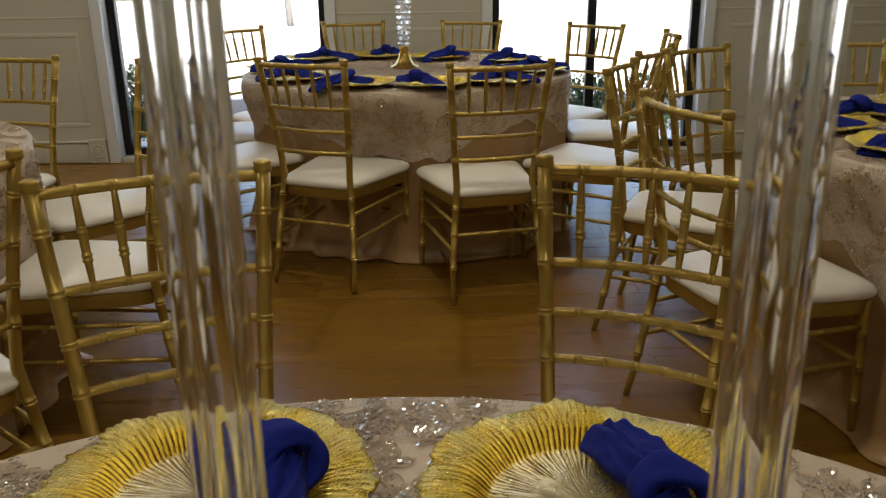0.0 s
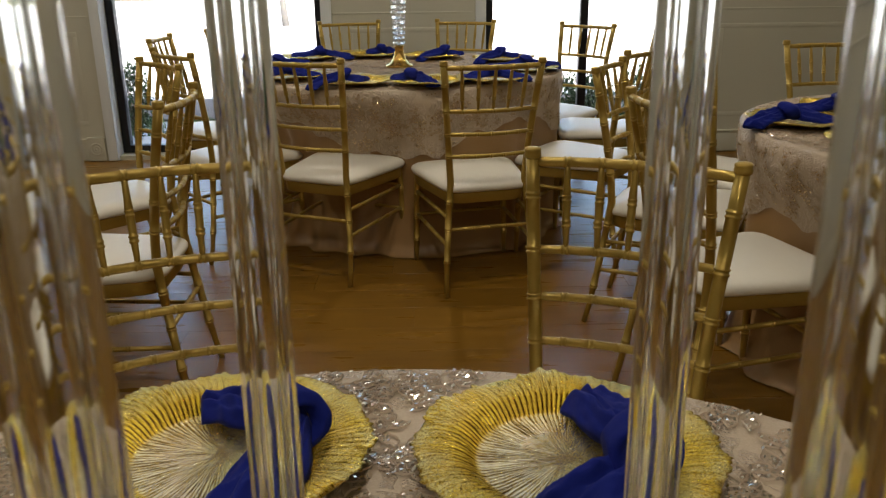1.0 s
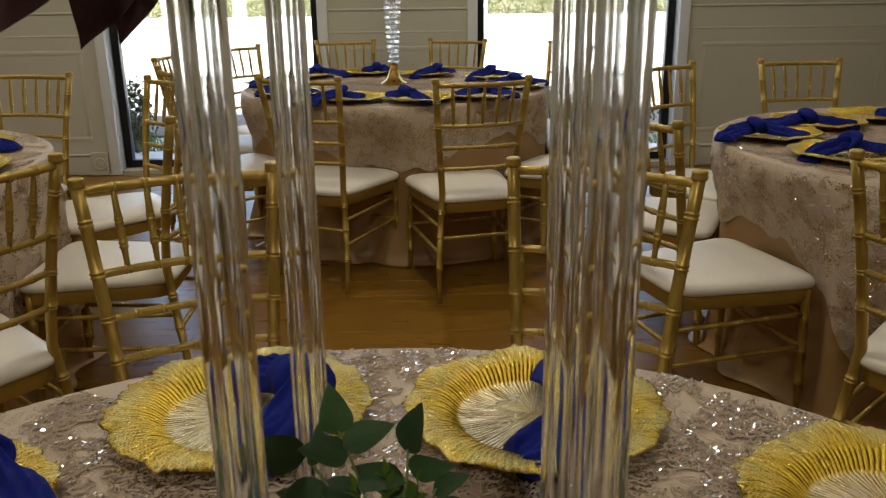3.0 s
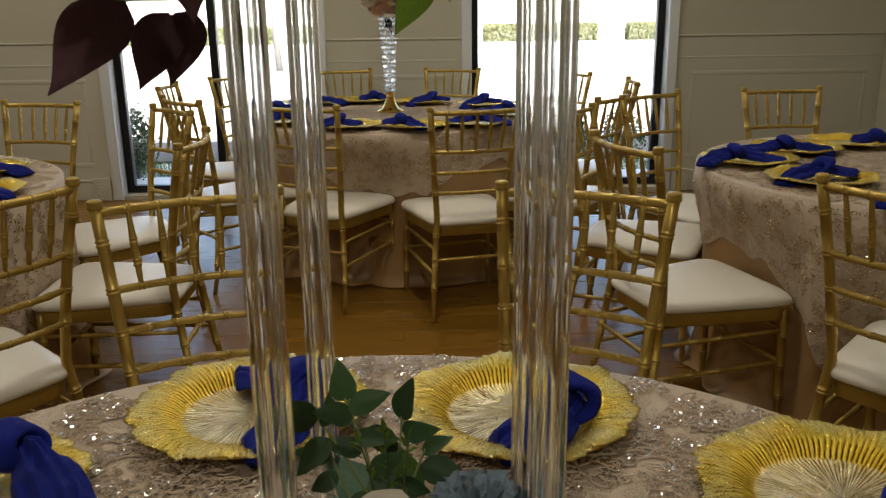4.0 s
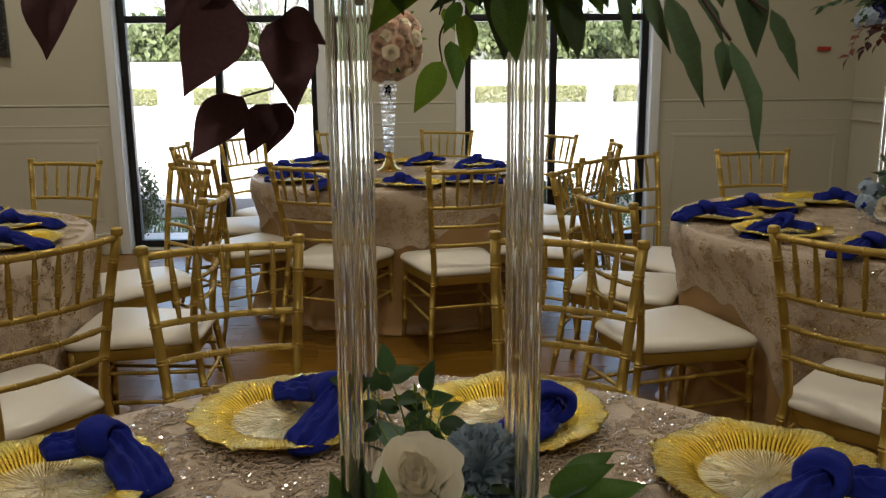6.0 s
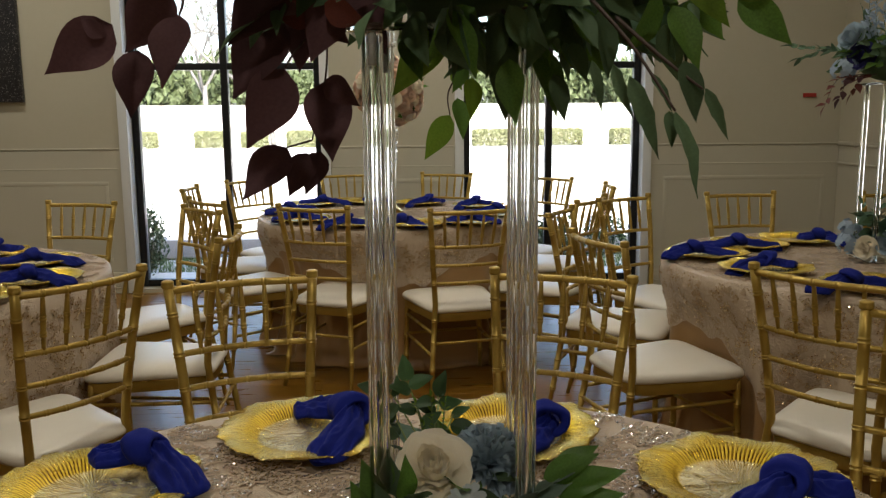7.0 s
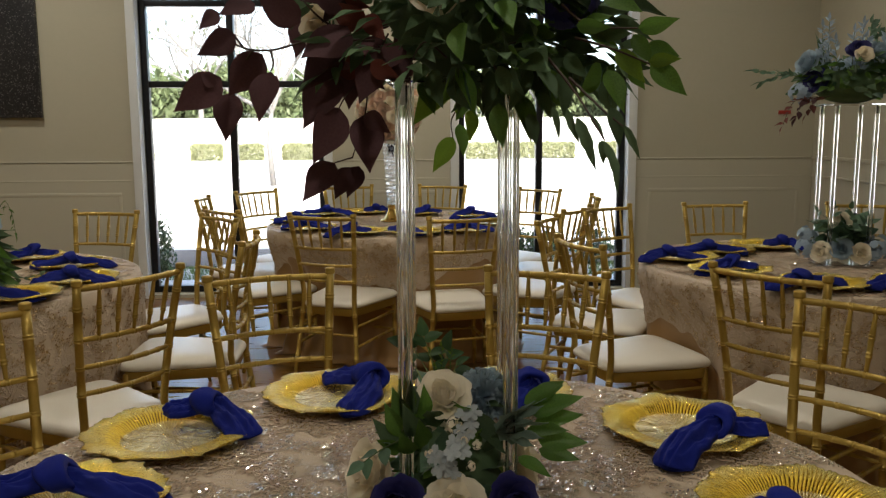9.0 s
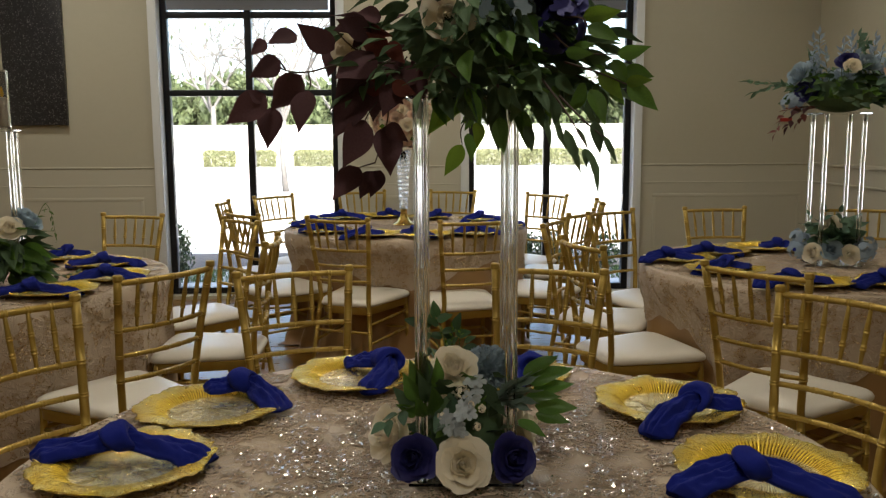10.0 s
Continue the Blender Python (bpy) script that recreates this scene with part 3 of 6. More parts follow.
def chair_kind():
    """Gold-painted stacking chair with turned bamboo-like bars and an ivory pad."""
    c = thing("banquet_chair", pose(0, 0, -50), "gold bamboo-style banquet chair with an ivory vinyl seat pad", "chair", "gold chairs round the tables")
    for s in (-1, 1):
        b = noded(lambda z, s=s: post_at(s, z), 0.905, 0.0132, (0.14, 0.265, 0.37, 0.553, 0.64, 0.73, 0.83), 12, root=0.0095, steps=14)
        post = part("back_post", b, MAT_GOLD, c)
        top = post_at(s, 0.905)
        b = lathe(bmesh.new(), [(0.0130, -0.006), (0.0162, -0.003), (0.0166, 0.003), (0.0152, 0.006), (0.0160, 0.009), (0.0156, 0.013), (0.0112, 0.0155), (0.0005, 0.0165)], 14)
        bmesh.ops.translate(b, vec=top, verts=b.verts)
        part("finial", b, MAT_GOLD, post)
        leg = lambda z, s=s: Vector((s * (0.204 - 0.010 * z / 0.40), 0.232 - 0.008 * z / 0.40, z))
        part("front_leg", noded(leg, 0.395, 0.0130, (0.10, 0.20, 0.30), 12, root=0.0095, steps=8), MAT_GOLD, c)
    for z, r, sag in ((0.893, 0.0100, 0.034), (0.730, 0.0086, 0.030), (0.640, 0.0082, 0.027), (0.553, 0.0082, 0.024)):
        path, length = bow(z, sag)
        part("rail", noded(path, length, r, [length * k / 6 for k in range(1, 6)], 10, steps=14), MAT_GOLD, c)
    top, lt = bow(0.893, 0.034)
    mid, lm = bow(0.730, 0.030)
    for k in range(1, 6):
        a, d = mid(lm * k / 6), top(lt * k / 6)
        length = (d - a).length
        part("spindle", noded(lambda s, a=a, d=d, length=length: a.lerp(d, s / length), length, 0.0080, (0.050, 0.098), 10, tip=0.0052, root=0.0052, steps=8), MAT_GOLD, c)
    # seat frame: a trapezoid apron with rounded edges
    def plan(k, inset=0.0):
        pts = []
        for t in range(40):
            a = 2 * math.pi * t / 40
            cx, sy = math.cos(a), math.sin(a)
            px = math.copysign(abs(cx) ** 0.27, cx)
            py = math.copysign(abs(sy) ** 0.27, sy)
            half = 0.196 + 0.034 * py
            pts.append(((half - inset) * px * k, (0.222 - inset) * py * k + 0.029))
        return pts
    def slab(levels):
        b = bmesh.new()
        rings = [[b.verts.new((x, y, z)) for x, y in plan(1, inset)] for inset, z in levels]
        for r0, r1 in zip(rings, rings[1:]):
            for k in range(40):
                b.faces.new((r0[k], r0[(k + 1) % 40], r1[(k + 1) % 40], r1[k]))
        b.faces.new(rings[0][::-1])
        b.faces.new(rings[-1])
        return b
    part("seat_frame", slab([(0.016, 0.362), (0.010, 0.3635), (0.009, 0.366), (0.007, 0.401), (0.009, 0.406)]), MAT_GOLD, c)
    part("seat_pad", slab([(0.006, 0.4065), (-0.002, 0.409), (-0.006, 0.416), (-0.006, 0.425), (-0.001, 0.435), (0.012, 0.444), (0.036, 0.4515), (0.08, 0.456), (0.14, 0.458)]), MAT_VINYL, c, "ivory vinyl pad")
    def bar(p, q, r=0.0078, nodes=(0.3, 0.5, 0.7)):
        p, q = Vector(p), Vector(q)
        n = (q - p).length
        part("stretcher", noded(lambda s: p.lerp(q, s / n), n, r, [n * k for k in nodes], 8, steps=6), MAT_GOLD, c)
    for s in (-1, 1):
        for z in (0.31, 0.205):
            bar(post_at(s, z), (s * 0.197, 0.228, z + 0.01))
    bar(post_at(-1, 0.265), post_at(1, 0.265))
    bar((-0.196, 0.226, 0.325), (0.196, 0.226, 0.325))
    bar((-0.198, 0.228, 0.215), (0.198, 0.228, 0.215))
    return c


chair = chair_kind()


SEATS = []


def chair_at(mx, my, rz, tall=1.0, first=[True]):
    """A chair whose top rail has its middle at (mx, my) and which faces rz degrees from +y."""
    m = pose(mx, my, 0, 0, 0, rz) @ pose(0, 0.25, 0.0005) @ Matrix.Diagonal((1, 1, tall, 1))
    SEATS.append(m)
    if first[0]:
        first[0] = False
        chair.matrix_basis = m
        return chair
    return copy_thing(chair, m)


# round the near table
for row in ((-0.275, 1.509, 199.5), (0.583, 1.500, 155.8), (-0.942, 0.927, -124.6), (1.308, 0.932, 125)):
    chair_at(*row)
# round the window table
for row in ((-0.288, 3.322, -24), (0.457, 3.150, 13), (-0.280, 5.575, 195), (0.460, 5.552, 159), (-0.922, 5.13, -129), (-1.165, 4.50, -89), (-0.880, 3.70, -50), (1.155, 5.087, 132), (1.118, 3.575, 56), (1.398, 4.36, 83)):
    chair_at(*row)
# round the right table
for row in ((1.264, 1.444, -52), (1.970, 3.771, 184), (2.80, 3.66, 163), (0.853, 3.025, -116), (1.291, 3.61, -146), (0.831, 2.195, -74)):
    chair_at(*row)
# round the left table
for row in ((-0.707, 1.55, 54), (-1.493, 3.645, 165.5), (-0.800, 3.277, 128.5), (-0.494, 2.426, 91)):
    chair_at(*row)

# ---- tables with cloths ----
NEAR_TOP, FAR_TOP, TABLE_R = 0.722, 0.745, 0.800


def embroider(parent, seed, place, fits, spots, prefix, step, thread, filled):
    """Leafy scrolls of small tilted sequins and stitched leaves; place(u, v) gives a point of the cloth and its normal."""
    rnd = random.Random(seed)
    dots, dot_faces, sewn, sewn_faces = [], [], [], []
    def dot(u, v, r):
        if not fits(u, v):
            return
        p, n = place(u, v)
        j = 0.34 if filled else 0.24
        n = (n + Vector((rnd.gauss(0, j), rnd.gauss(0, j), rnd.gauss(0, j)))).normalized()
        s = n.orthogonal().normalized()
        w = n.cross(s)
        p = p + n * (0.0022 + r * 0.4)
        k0, turn = len(dots), rnd.random()
        for k in range(5):
            a = turn + 1.2566 * k
            dots.append(p + r * (1.45 * math.cos(a) * s + 0.85 * math.sin(a) * w))
        dot_faces.append(tuple(range(k0, k0 + 5)))
    def leaf(u, v, heading, size):
        c, s = math.cos(heading), math.sin(heading)
        n = max(4, int(size / step))
        outline = []
        for i in range(n):
            t = i / (n - 1)
            w = 0.34 * size * math.sin(math.pi * t ** 0.8)
            bend = 0.25 * size * t * t
            m = max(1, int(2 * w / step))
            for j in range(m):
                e = (j + 0.5) / m * 2 - 1
                px, py = t * size, e * w * 0.85 + bend
                if rnd.random() < (0.80 if filled else 0.82):
                    dot(u + c * px - s * py + rnd.gauss(0, 0.0008), v + s * px + c * py + rnd.gauss(0, 0.0008), rnd.uniform(0.26, 0.42) * (0.0062 if filled else step))
            outline.append((t * size, w, bend))
        ring = [(px, w + bd) for px, w, bd in outline] + [(px, bd - w) for px, w, bd in outline[::-1]]
        pts = [(u + c * px - s * py, v + s * px + c * py) for px, py in ring]
        if not all(fits(*p) for p in pts):
            return
        if filled:
            k0 = len(sewn)
            for p in pts:
                q, nrm = place(*p)
                sewn.append(q + nrm * 0.0016)
            for i in range(n - 1):
                sewn_faces.append((k0 + i, k0 + i + 1, k0 + 2 * n - 2 - i, k0 + 2 * n - 1 - i))
            return
        for (au, av), (bu, bv) in zip(pts, pts[1:] + pts[:1]):
            d = Vector((bu - au, bv - av))
            if d.length < 1e-5:
                continue
            o = Vector((-d.y, d.x)).normalized() * 0.0011
            k0 = len(sewn)
            for x, y, lift in ((au - o.x, av - o.y, 0.0), (bu - o.x, bv - o.y, 0.0), (bu, bv, 0.0020), (au, av, 0.0020), (bu + o.x, bv + o.y, 0.0), (au + o.x, av + o.y, 0.0)):
                p, nrm = place(x, y)
                sewn.append(p + nrm * (0.0012 + lift))
            sewn_faces.extend(((k0, k0 + 1, k0 + 2, k0 + 3), (k0 + 3, k0 + 2, k0 + 4, k0 + 5)))
    for u, v in spots:
        turn, h = rnd.choice((-1, 1)), rnd.uniform(0, 6.28)
        for k in range(rnd.randint(5, 7)):
            size = rnd.uniform(0.016, 0.029) if filled else rnd.uniform(0.022, 0.040)
            leaf(u, v, h + turn * rnd.uniform(0.6, 1.1), size)
            if k % 2:
                leaf(u, v, h - turn * rnd.uniform(0.5, 1.0), size * 0.8)
            u, v = u + 0.019 * math.cos(h), v + 0.019 * math.sin(h)
            h += turn * rnd.uniform(0.25, 0.6)
    for name, verts, faces, mat, lab in (("sequin_spray", dots, dot_faces, MAT_HEM if filled else MAT_SEQUIN, "tiny mirror-like champagne sequins"), ("cord", sewn, sewn_faces, thread, "raised embroidery thread")):
        me = bpy.data.meshes.new(prefix + name)
        me.from_pydata(verts, [], faces)
        me.materials.append(mat)
        ob = new(prefix + name, me)
        ob.parent = parent
        ob["label"] = lab
        tagged(ob, kind="stuff")


def cloth_table(x, y, turn, seed, label, cap, top, side=0.955):
    """A round table, its floor-length satin cloth, and a square sequin overlay: three things."""
    rnd = random.Random(seed)
    t = thing("round_table", pose(x, y, 0), "round banquet table hidden under a floor-length cloth", "table", "round tables")
    part("tabletop", lathe(bmesh.new(), [(0.785, top - 0.034), (0.792, top - 0.030), (0.792, top - 0.010), (0.785, top - 0.006)], 48, True), MAT_STEM, t)
    for k in range(4):
        a = math.pi / 4 + k * math.pi / 2
        part("table_leg", tube(bmesh.new(), [(0.45 * math.cos(a), 0.45 * math.sin(a), 0.0), (0.42 * math.cos(a), 0.42 * math.sin(a), top - 0.034)], [0.016, 0.016], 10), MAT_FRAME, t)
    folds = [(rnd.randint(9, 26), rnd.uniform(0, 6.28), rnd.uniform(0.5, 1.0)) for _ in range(5)]
    lumps = [(rnd.randint(3, 7), rnd.uniform(0, 6.28), rnd.uniform(0.5, 1.0)) for _ in range(3)]
    def wave(a, rows):
        return sum(w * math.sin(n * a + p) for n, p, w in rows) / len(rows)
    pushed = []   # seat fronts that press the hanging cloth inwards
    for m in SEATS:
        f = m.to_quaternion() @ Vector((0, 1, 0))
        o = m @ Vector((0, 0.255, 0)) - Vector((x, y, 0))
        if o.length < 1.1 and f.dot(o) < -0.4 * o.length:
            pushed.append((o.x, o.y, f.x, f.y))
    def skirt(a, d):
        """Radius of the hanging cloth at angle a, a share d of the way down."""
        r = TABLE_R + 0.004 + 0.004 * d + (0.095 * d ** 0.65) * (0.8 * wave(a, folds) + 0.3 * wave(a, lumps)) + 0.02 * d ** 3
        for ox, oy, fx, fy in pushed:
            away = 1 / max(0.2, -(math.cos(a) * fx + math.sin(a) * fy))
            front = (ox * -fx + oy * -fy) * away - 0.020
            px, py = r * math.cos(a) - ox, r * math.sin(a) - oy
            aside = abs(px * fy - py * fx)
            k = (1 - smoothstep(0.22, 0.34, aside)) * smoothstep(0.05, 0.36, d) * (1 - 0.35 * smoothstep(0.7, 1.0, d))
            if -(math.cos(a) * fx + math.sin(a) * fy) > 0.3 and front < r:
                r += max(front - r, -0.115) * k
        return r
    b = bmesh.new()
    n = 168
    rings = []
    for i in range(7):
        r = TABLE_R * (0.25 + 0.75 * i / 6)
        rings.append([(r, top + 0.0005) for _ in range(n)])
    rings[-1] = [(TABLE_R - 0.004, top + 0.0005) for _ in range(n)]
    rings.append([(TABLE_R + 0.002, top - 0.004) for _ in range(n)])
    for j in range(1, 15):
        d = j / 14
        row = []
        for k in range(n):
            a = 2 * math.pi * k / n
            row.append((skirt(a, d), top - 0.008 - (top - 0.016) * d + 0.012 * d * (0.5 + 0.5 * wave(a, lumps))))
        rings.append(row)
    # the hem turns out on the floor
    rings.append([(skirt(2 * math.pi * k / n, 1) + 0.035 + 0.03 * wave(2 * math.pi * k / n, folds), 0.006) for k in range(n)])
    vs = [[b.verts.new((r * math.cos(2 * math.pi * k / n), r * math.sin(2 * math.pi * k / n), z)) for k, (r, z) in enumerate(row)] for row in rings]
    for r0, r1 in zip(vs, vs[1:]):
        for k in range(n):
            b.faces.new((r0[k], r0[(k + 1) % n], r1[(k + 1) % n], r1[k]))
    b.faces.new(vs[0])
    cloth = tagged(part("tablecloth", b, MAT_SATIN), "champagne satin floor-length tablecloth hanging in soft folds", "tablecloth", "satin tablecloths")
    cloth.matrix_basis = pose(x, y, 0)
    # overlay
    b = bmesh.new()
    def drop(a):
        c, s = abs(math.cos(a - turn)), abs(math.sin(a - turn))
        reach = side / max(c, s)
        return min(cap, reach - 0.80) + 0.012 * math.sin(23 * a) + 0.008 * math.sin(41 * a + 1)
    rows = []
    for i in range(8):
        rows.append([(TABLE_R * (0.12 + 0.88 * i / 7), top + 0.005) for _ in range(n)])
    rows[-1] = [(TABLE_R + 0.0, top + 0.005) for _ in range(n)]
    rows.append([(TABLE_R + 0.008, top + 0.001) for _ in range(n)])
    for j in range(1, 7):
        row = []
        for k in range(n):
            a = 2 * math.pi * k / n
            h = drop(a) * j / 6
            d = (h + 0.0) / (top - 0.016)
            row.append((skirt(a, d) + 0.006 + 0.006 * d * math.sin(17 * a), top - 0.004 - h))
        rows.append(row)
    vs = [[b.verts.new((r * math.cos(2 * math.pi * k / n), r * math.sin(2 * math.pi * k / n), z)) for k, (r, z) in enumerate(row)] for row in rows]
    for r0, r1 in zip(vs, vs[1:]):
        for k in range(n):
            b.faces.new((r0[k], r0[(k + 1) % n], r1[(k + 1) % n], r1[k]))
    b.faces.new(vs[0])
    over = tagged(part("table_overlay", b, MAT_LACE), label, "table overlay", "sequin overlays")
    over.matrix_basis = pose(x, y, 0)
    # embroidery on the hanging part
    def hang(u, h):
        a = u / TABLE_R
        d = max(0.0, h) / (top - 0.016)
        r = skirt(a, d) + 0.007 + 0.006 * d * math.sin(17 * a)
        return Vector((r * math.cos(a), r * math.sin(a), top - 0.004 - h)), Vector((math.cos(a), math.sin(a), 0.12))
    spots = []
    for _ in range(7000):
        u, h = rnd.uniform(0, 2 * math.pi * TABLE_R), rnd.uniform(0.01, cap)
        if h < drop(u / TABLE_R) - 0.015 and all((u - p) ** 2 + (h - q) ** 2 > 0.050 ** 2 for p, q in spots):
            spots.append((u, h))
    embroider(over, seed, hang, lambda u, h: 0.004 < h < drop(u / TABLE_R) - 0.006, spots, "hem_", 0.0072, MAT_THREAD, True)
    return over


LACE = "square champagne lace overlay with sparkling sequin scrolls"
T1, T2, T3, T4 = (0.157, 0.245), (0.085, 4.39), (2.02, 2.54), (-1.79, 2.41)
over1 = cloth_table(*T1, 0.56, 11, LACE, 0.36, NEAR_TOP)
over2 = cloth_table(*T2, 0.72, 12, LACE, 0.29, FAR_TOP)
over3 = cloth_table(*T3, 0.10, 13, LACE, 0.52, FAR_TOP, 1.03)
over4 = cloth_table(*T4, -0.20, 14, LACE, 0.56, FAR_TOP, 1.22)
CLOTH_Z, FAR_Z = NEAR_TOP + 0.0065, FAR_TOP + 0.0065


rnd = random.Random(5)
spots = []
for _ in range(7000):
    r, a = 0.80 * math.sqrt(rnd.random()), rnd.uniform(0, 2 * math.pi)
    u, v = r * math.cos(a), r * math.sin(a)
    if all((u - p) ** 2 + (v - q) ** 2 > 0.040 ** 2 for p, q in spots):
        spots.append((u, v))
embroider(over1, 5, lambda u, v: (Vector((u, v, CLOTH_Z)), Vector((0, 0, 1))), lambda u, v: u * u + v * v < 0.795 ** 2, spots, "", 0.0058, MAT_CORD, False)
for o, turn in ((over2, 40), (over3, 160), (over4, 250)):
    for child in [c for c in over1.children if "hem" not in c.name]:
        c = share(child.name.split(".")[0], child.data, o, pose(0, 0, FAR_Z - CLOTH_Z, 0, 0, turn), child["label"])
        tagged(c, kind="stuff")

# ---- charger plates ----
def charger_mesh(seed):
    """A bowl-like dish on a small foot: rayed middle, ribbed sloping wall, wide rim of wavy ribs with a ragged, scalloped edge."""
    rnd = random.Random(seed)
    b = bmesh.new()
    n = 770
    jag = [(rnd.choice((5, 7, 9, 12)), rnd.uniform(0, 6.28), rnd.uniform(0.5, 1)) for _ in range(4)]
    tall_rib = [rnd.uniform(0.5, 1.0) for _ in range(111)]
    notch = [rnd.uniform(-1, 1) for _ in range(111)]
    prof = ((0.006, 0.0092), (0.020, 0.0088), (0.040, 0.0084), (0.062, 0.0080), (0.082, 0.0078), (0.094, 0.0080), (0.099, 0.0096), (0.104, 0.0138), (0.110, 0.0184), (0.118, 0.0226), (0.127, 0.0256), (0.136, 0.0276), (0.146, 0.0288), (0.155, 0.0290), (0.1625, 0.0284), (0.1665, 0.0272))
    rings = []
    for r, z in prof:
        row = []
        for i in range(n):
            a = 2 * math.pi * i / n - math.pi
            phase = 55 * a + 1.2 * math.sin(60 * r) + 0.8 * math.sin(7 * a)
            rib = abs(math.sin(phase)) ** 0.7
            which = int(phase // math.pi) % 110
            e = sum(w * math.sin(m * a + p) for m, p, w in jag) / 4
            lobe = abs(math.sin(6.5 * a + 0.6 + 1.1 * e)) ** 0.55
            f = smoothstep(0.118, 0.166, r)
            rr = r * (1 + f * (0.026 * e + 0.090 * (lobe - 0.75) + 0.034 * notch[which] * rib))
            amp = (0.0009 * smoothstep(0.006, 0.03, r) + 0.0017 * smoothstep(0.092, 0.108, r)) * (1 - 0.40 * smoothstep(0.112, 0.150, r))
            zz = z + amp * (rib * tall_rib[which] - 0.6) + f * (0.0036 * math.sin(6.5 * a + 1.2) + 0.0026 * e)
            row.append(b.verts.new((rr * math.cos(a), rr * math.sin(a), zz)))
        rings.append(row)
    under = []
    for r, z in ((0.1640, 0.0250), (0.126, 0.0215), (0.106, 0.0100), (0.094, 0.0050), (0.074, 0.0045), (0.071, 0.0005), (0.05, 0.0005)):
        under.append([b.verts.new((r * math.cos(2 * math.pi * i / n - math.pi), r * math.sin(2 * math.pi * i / n - math.pi), z)) for i in range(n)])
    rows = rings + under
    for r0, r1 in zip(rows, rows[1:]):
        for k in range(n):
            b.faces.new((r0[k], r0[(k + 1) % n], r1[(k + 1) % n], r1[k]))
    b.faces.new(rings[0])
    b.faces.new(under[-1][::-1])
    return b


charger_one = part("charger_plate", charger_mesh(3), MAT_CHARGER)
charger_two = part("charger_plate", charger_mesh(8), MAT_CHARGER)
for c in (charger_one, charger_two):
    tagged(c, "gold scalloped charger plate with radiating ribs", "plate", "gold charger plates")
plate_count = [0]


def charger_at(x, y, turn, z=CLOTH_Z):
    plate_count[0] += 1
    src = (charger_one, charger_two)[plate_count[0] % 2]
    m = pose(x, y, z + 0.0015, 0, 0, turn)
    if plate_count[0] <= 2:
        src.matrix_basis = m
        return src
    return copy_thing(src, m)


# ---- knotted napkins ----
def napkin_tail(length, w1, h, seed, skew, droop):
    """Bunched cloth that leaves the knot along +x: gathered there, then a thick loose fan with creased folds, hanging over the rim at its end."""
    rnd = random.Random(seed)
    b = bmesh.new()
    m, top, low = 28, 44, 8
    folds = [(rnd.uniform(-0.75, -0.35), rnd.uniform(0.30, 0.50), rnd.uniform(0.6, 1.0)), (rnd.uniform(-0.15, 0.25), rnd.uniform(0.25, 0.45), rnd.uniform(0.6, 1.0)), (rnd.uniform(0.45, 0.8), rnd.uniform(0.28, 0.45), rnd.uniform(0.4, 0.9))]
    wander = rnd.uniform(-0.7, 0.7)
    rings = []
    for i in range(m + 1):
        t = i / m
        w = 0.020 + (w1 - 0.020) * smoothstep(0.0, 0.50, t)
        w *= 1 - 0.30 * smoothstep(0.86, 1.0, t) ** 2 + 0.10 * noise.noise(Vector((5.0 * t, seed, 3.3)))
        hh = h * (1.15 - 0.25 * smoothstep(0.1, 0.8, t)) * (1 - 0.55 * smoothstep(0.88, 1.0, t) ** 2)
        base = 0.010 * (1 - t) ** 2 - droop * smoothstep(0.55, 1.0, t)
        bend = 0.040 * skew * t * t
        def across(v):
            return length * (t - 0.12 * t * t * skew * v - 0.10 * t ** 3 * v * v) + 0.006 * t * math.sin(3.1 * v + seed)
        ring = []
        for k in range(top):
            v = 2 * k / (top - 1) - 1
            ridge = 0.0
            for c, half, q in folds:
                c2 = c * (0.50 + 0.50 * t) + wander * t * (1 - t)
                ridge = max(ridge, q * (1 - smoothstep(0.0, 1.0, abs(v - c2) / (half * (1.3 - 0.3 * t)))))
            edge = (1 - abs(v) ** 3.2) ** 0.55
            wave = noise.noise(Vector((t * 2.6 + seed, v * 1.2, 0.7 * seed))) + 0.7 * noise.noise(Vector((t * 2.8 - seed, v * 5.0, 0.2 * seed))) + 0.3 * noise.noise(Vector((t * 9.0 - seed, v * 6.0, 0.5 * seed)))
            crease = 1 - abs(noise.noise(Vector((t * 3.4 + 2.0 * v, 1.6 * v - t, 1.9 * seed)))) * 3.0
            z = base + hh * edge * (0.50 + 0.50 * ridge + 0.34 * wave + 0.22 * max(0.0, crease)) + 0.0006
            ring.append(b.verts.new((across(v), w * v + bend, z)))
        for k in range(low):
            v = 1 - 2 * (k + 1) / (low + 1)
            ring.append(b.verts.new((across(v), w * v + bend, base)))
        rings.append(ring)
    n = top + low
    for r0, r1 in zip(rings, rings[1:]):
        for k in range(n):
            b.faces.new((r0[k], r0[(k + 1) % n], r1[(k + 1) % n], r1[k]))
    b.faces.new(rings[0][::-1])
    b.faces.new(rings[-1])
    return b


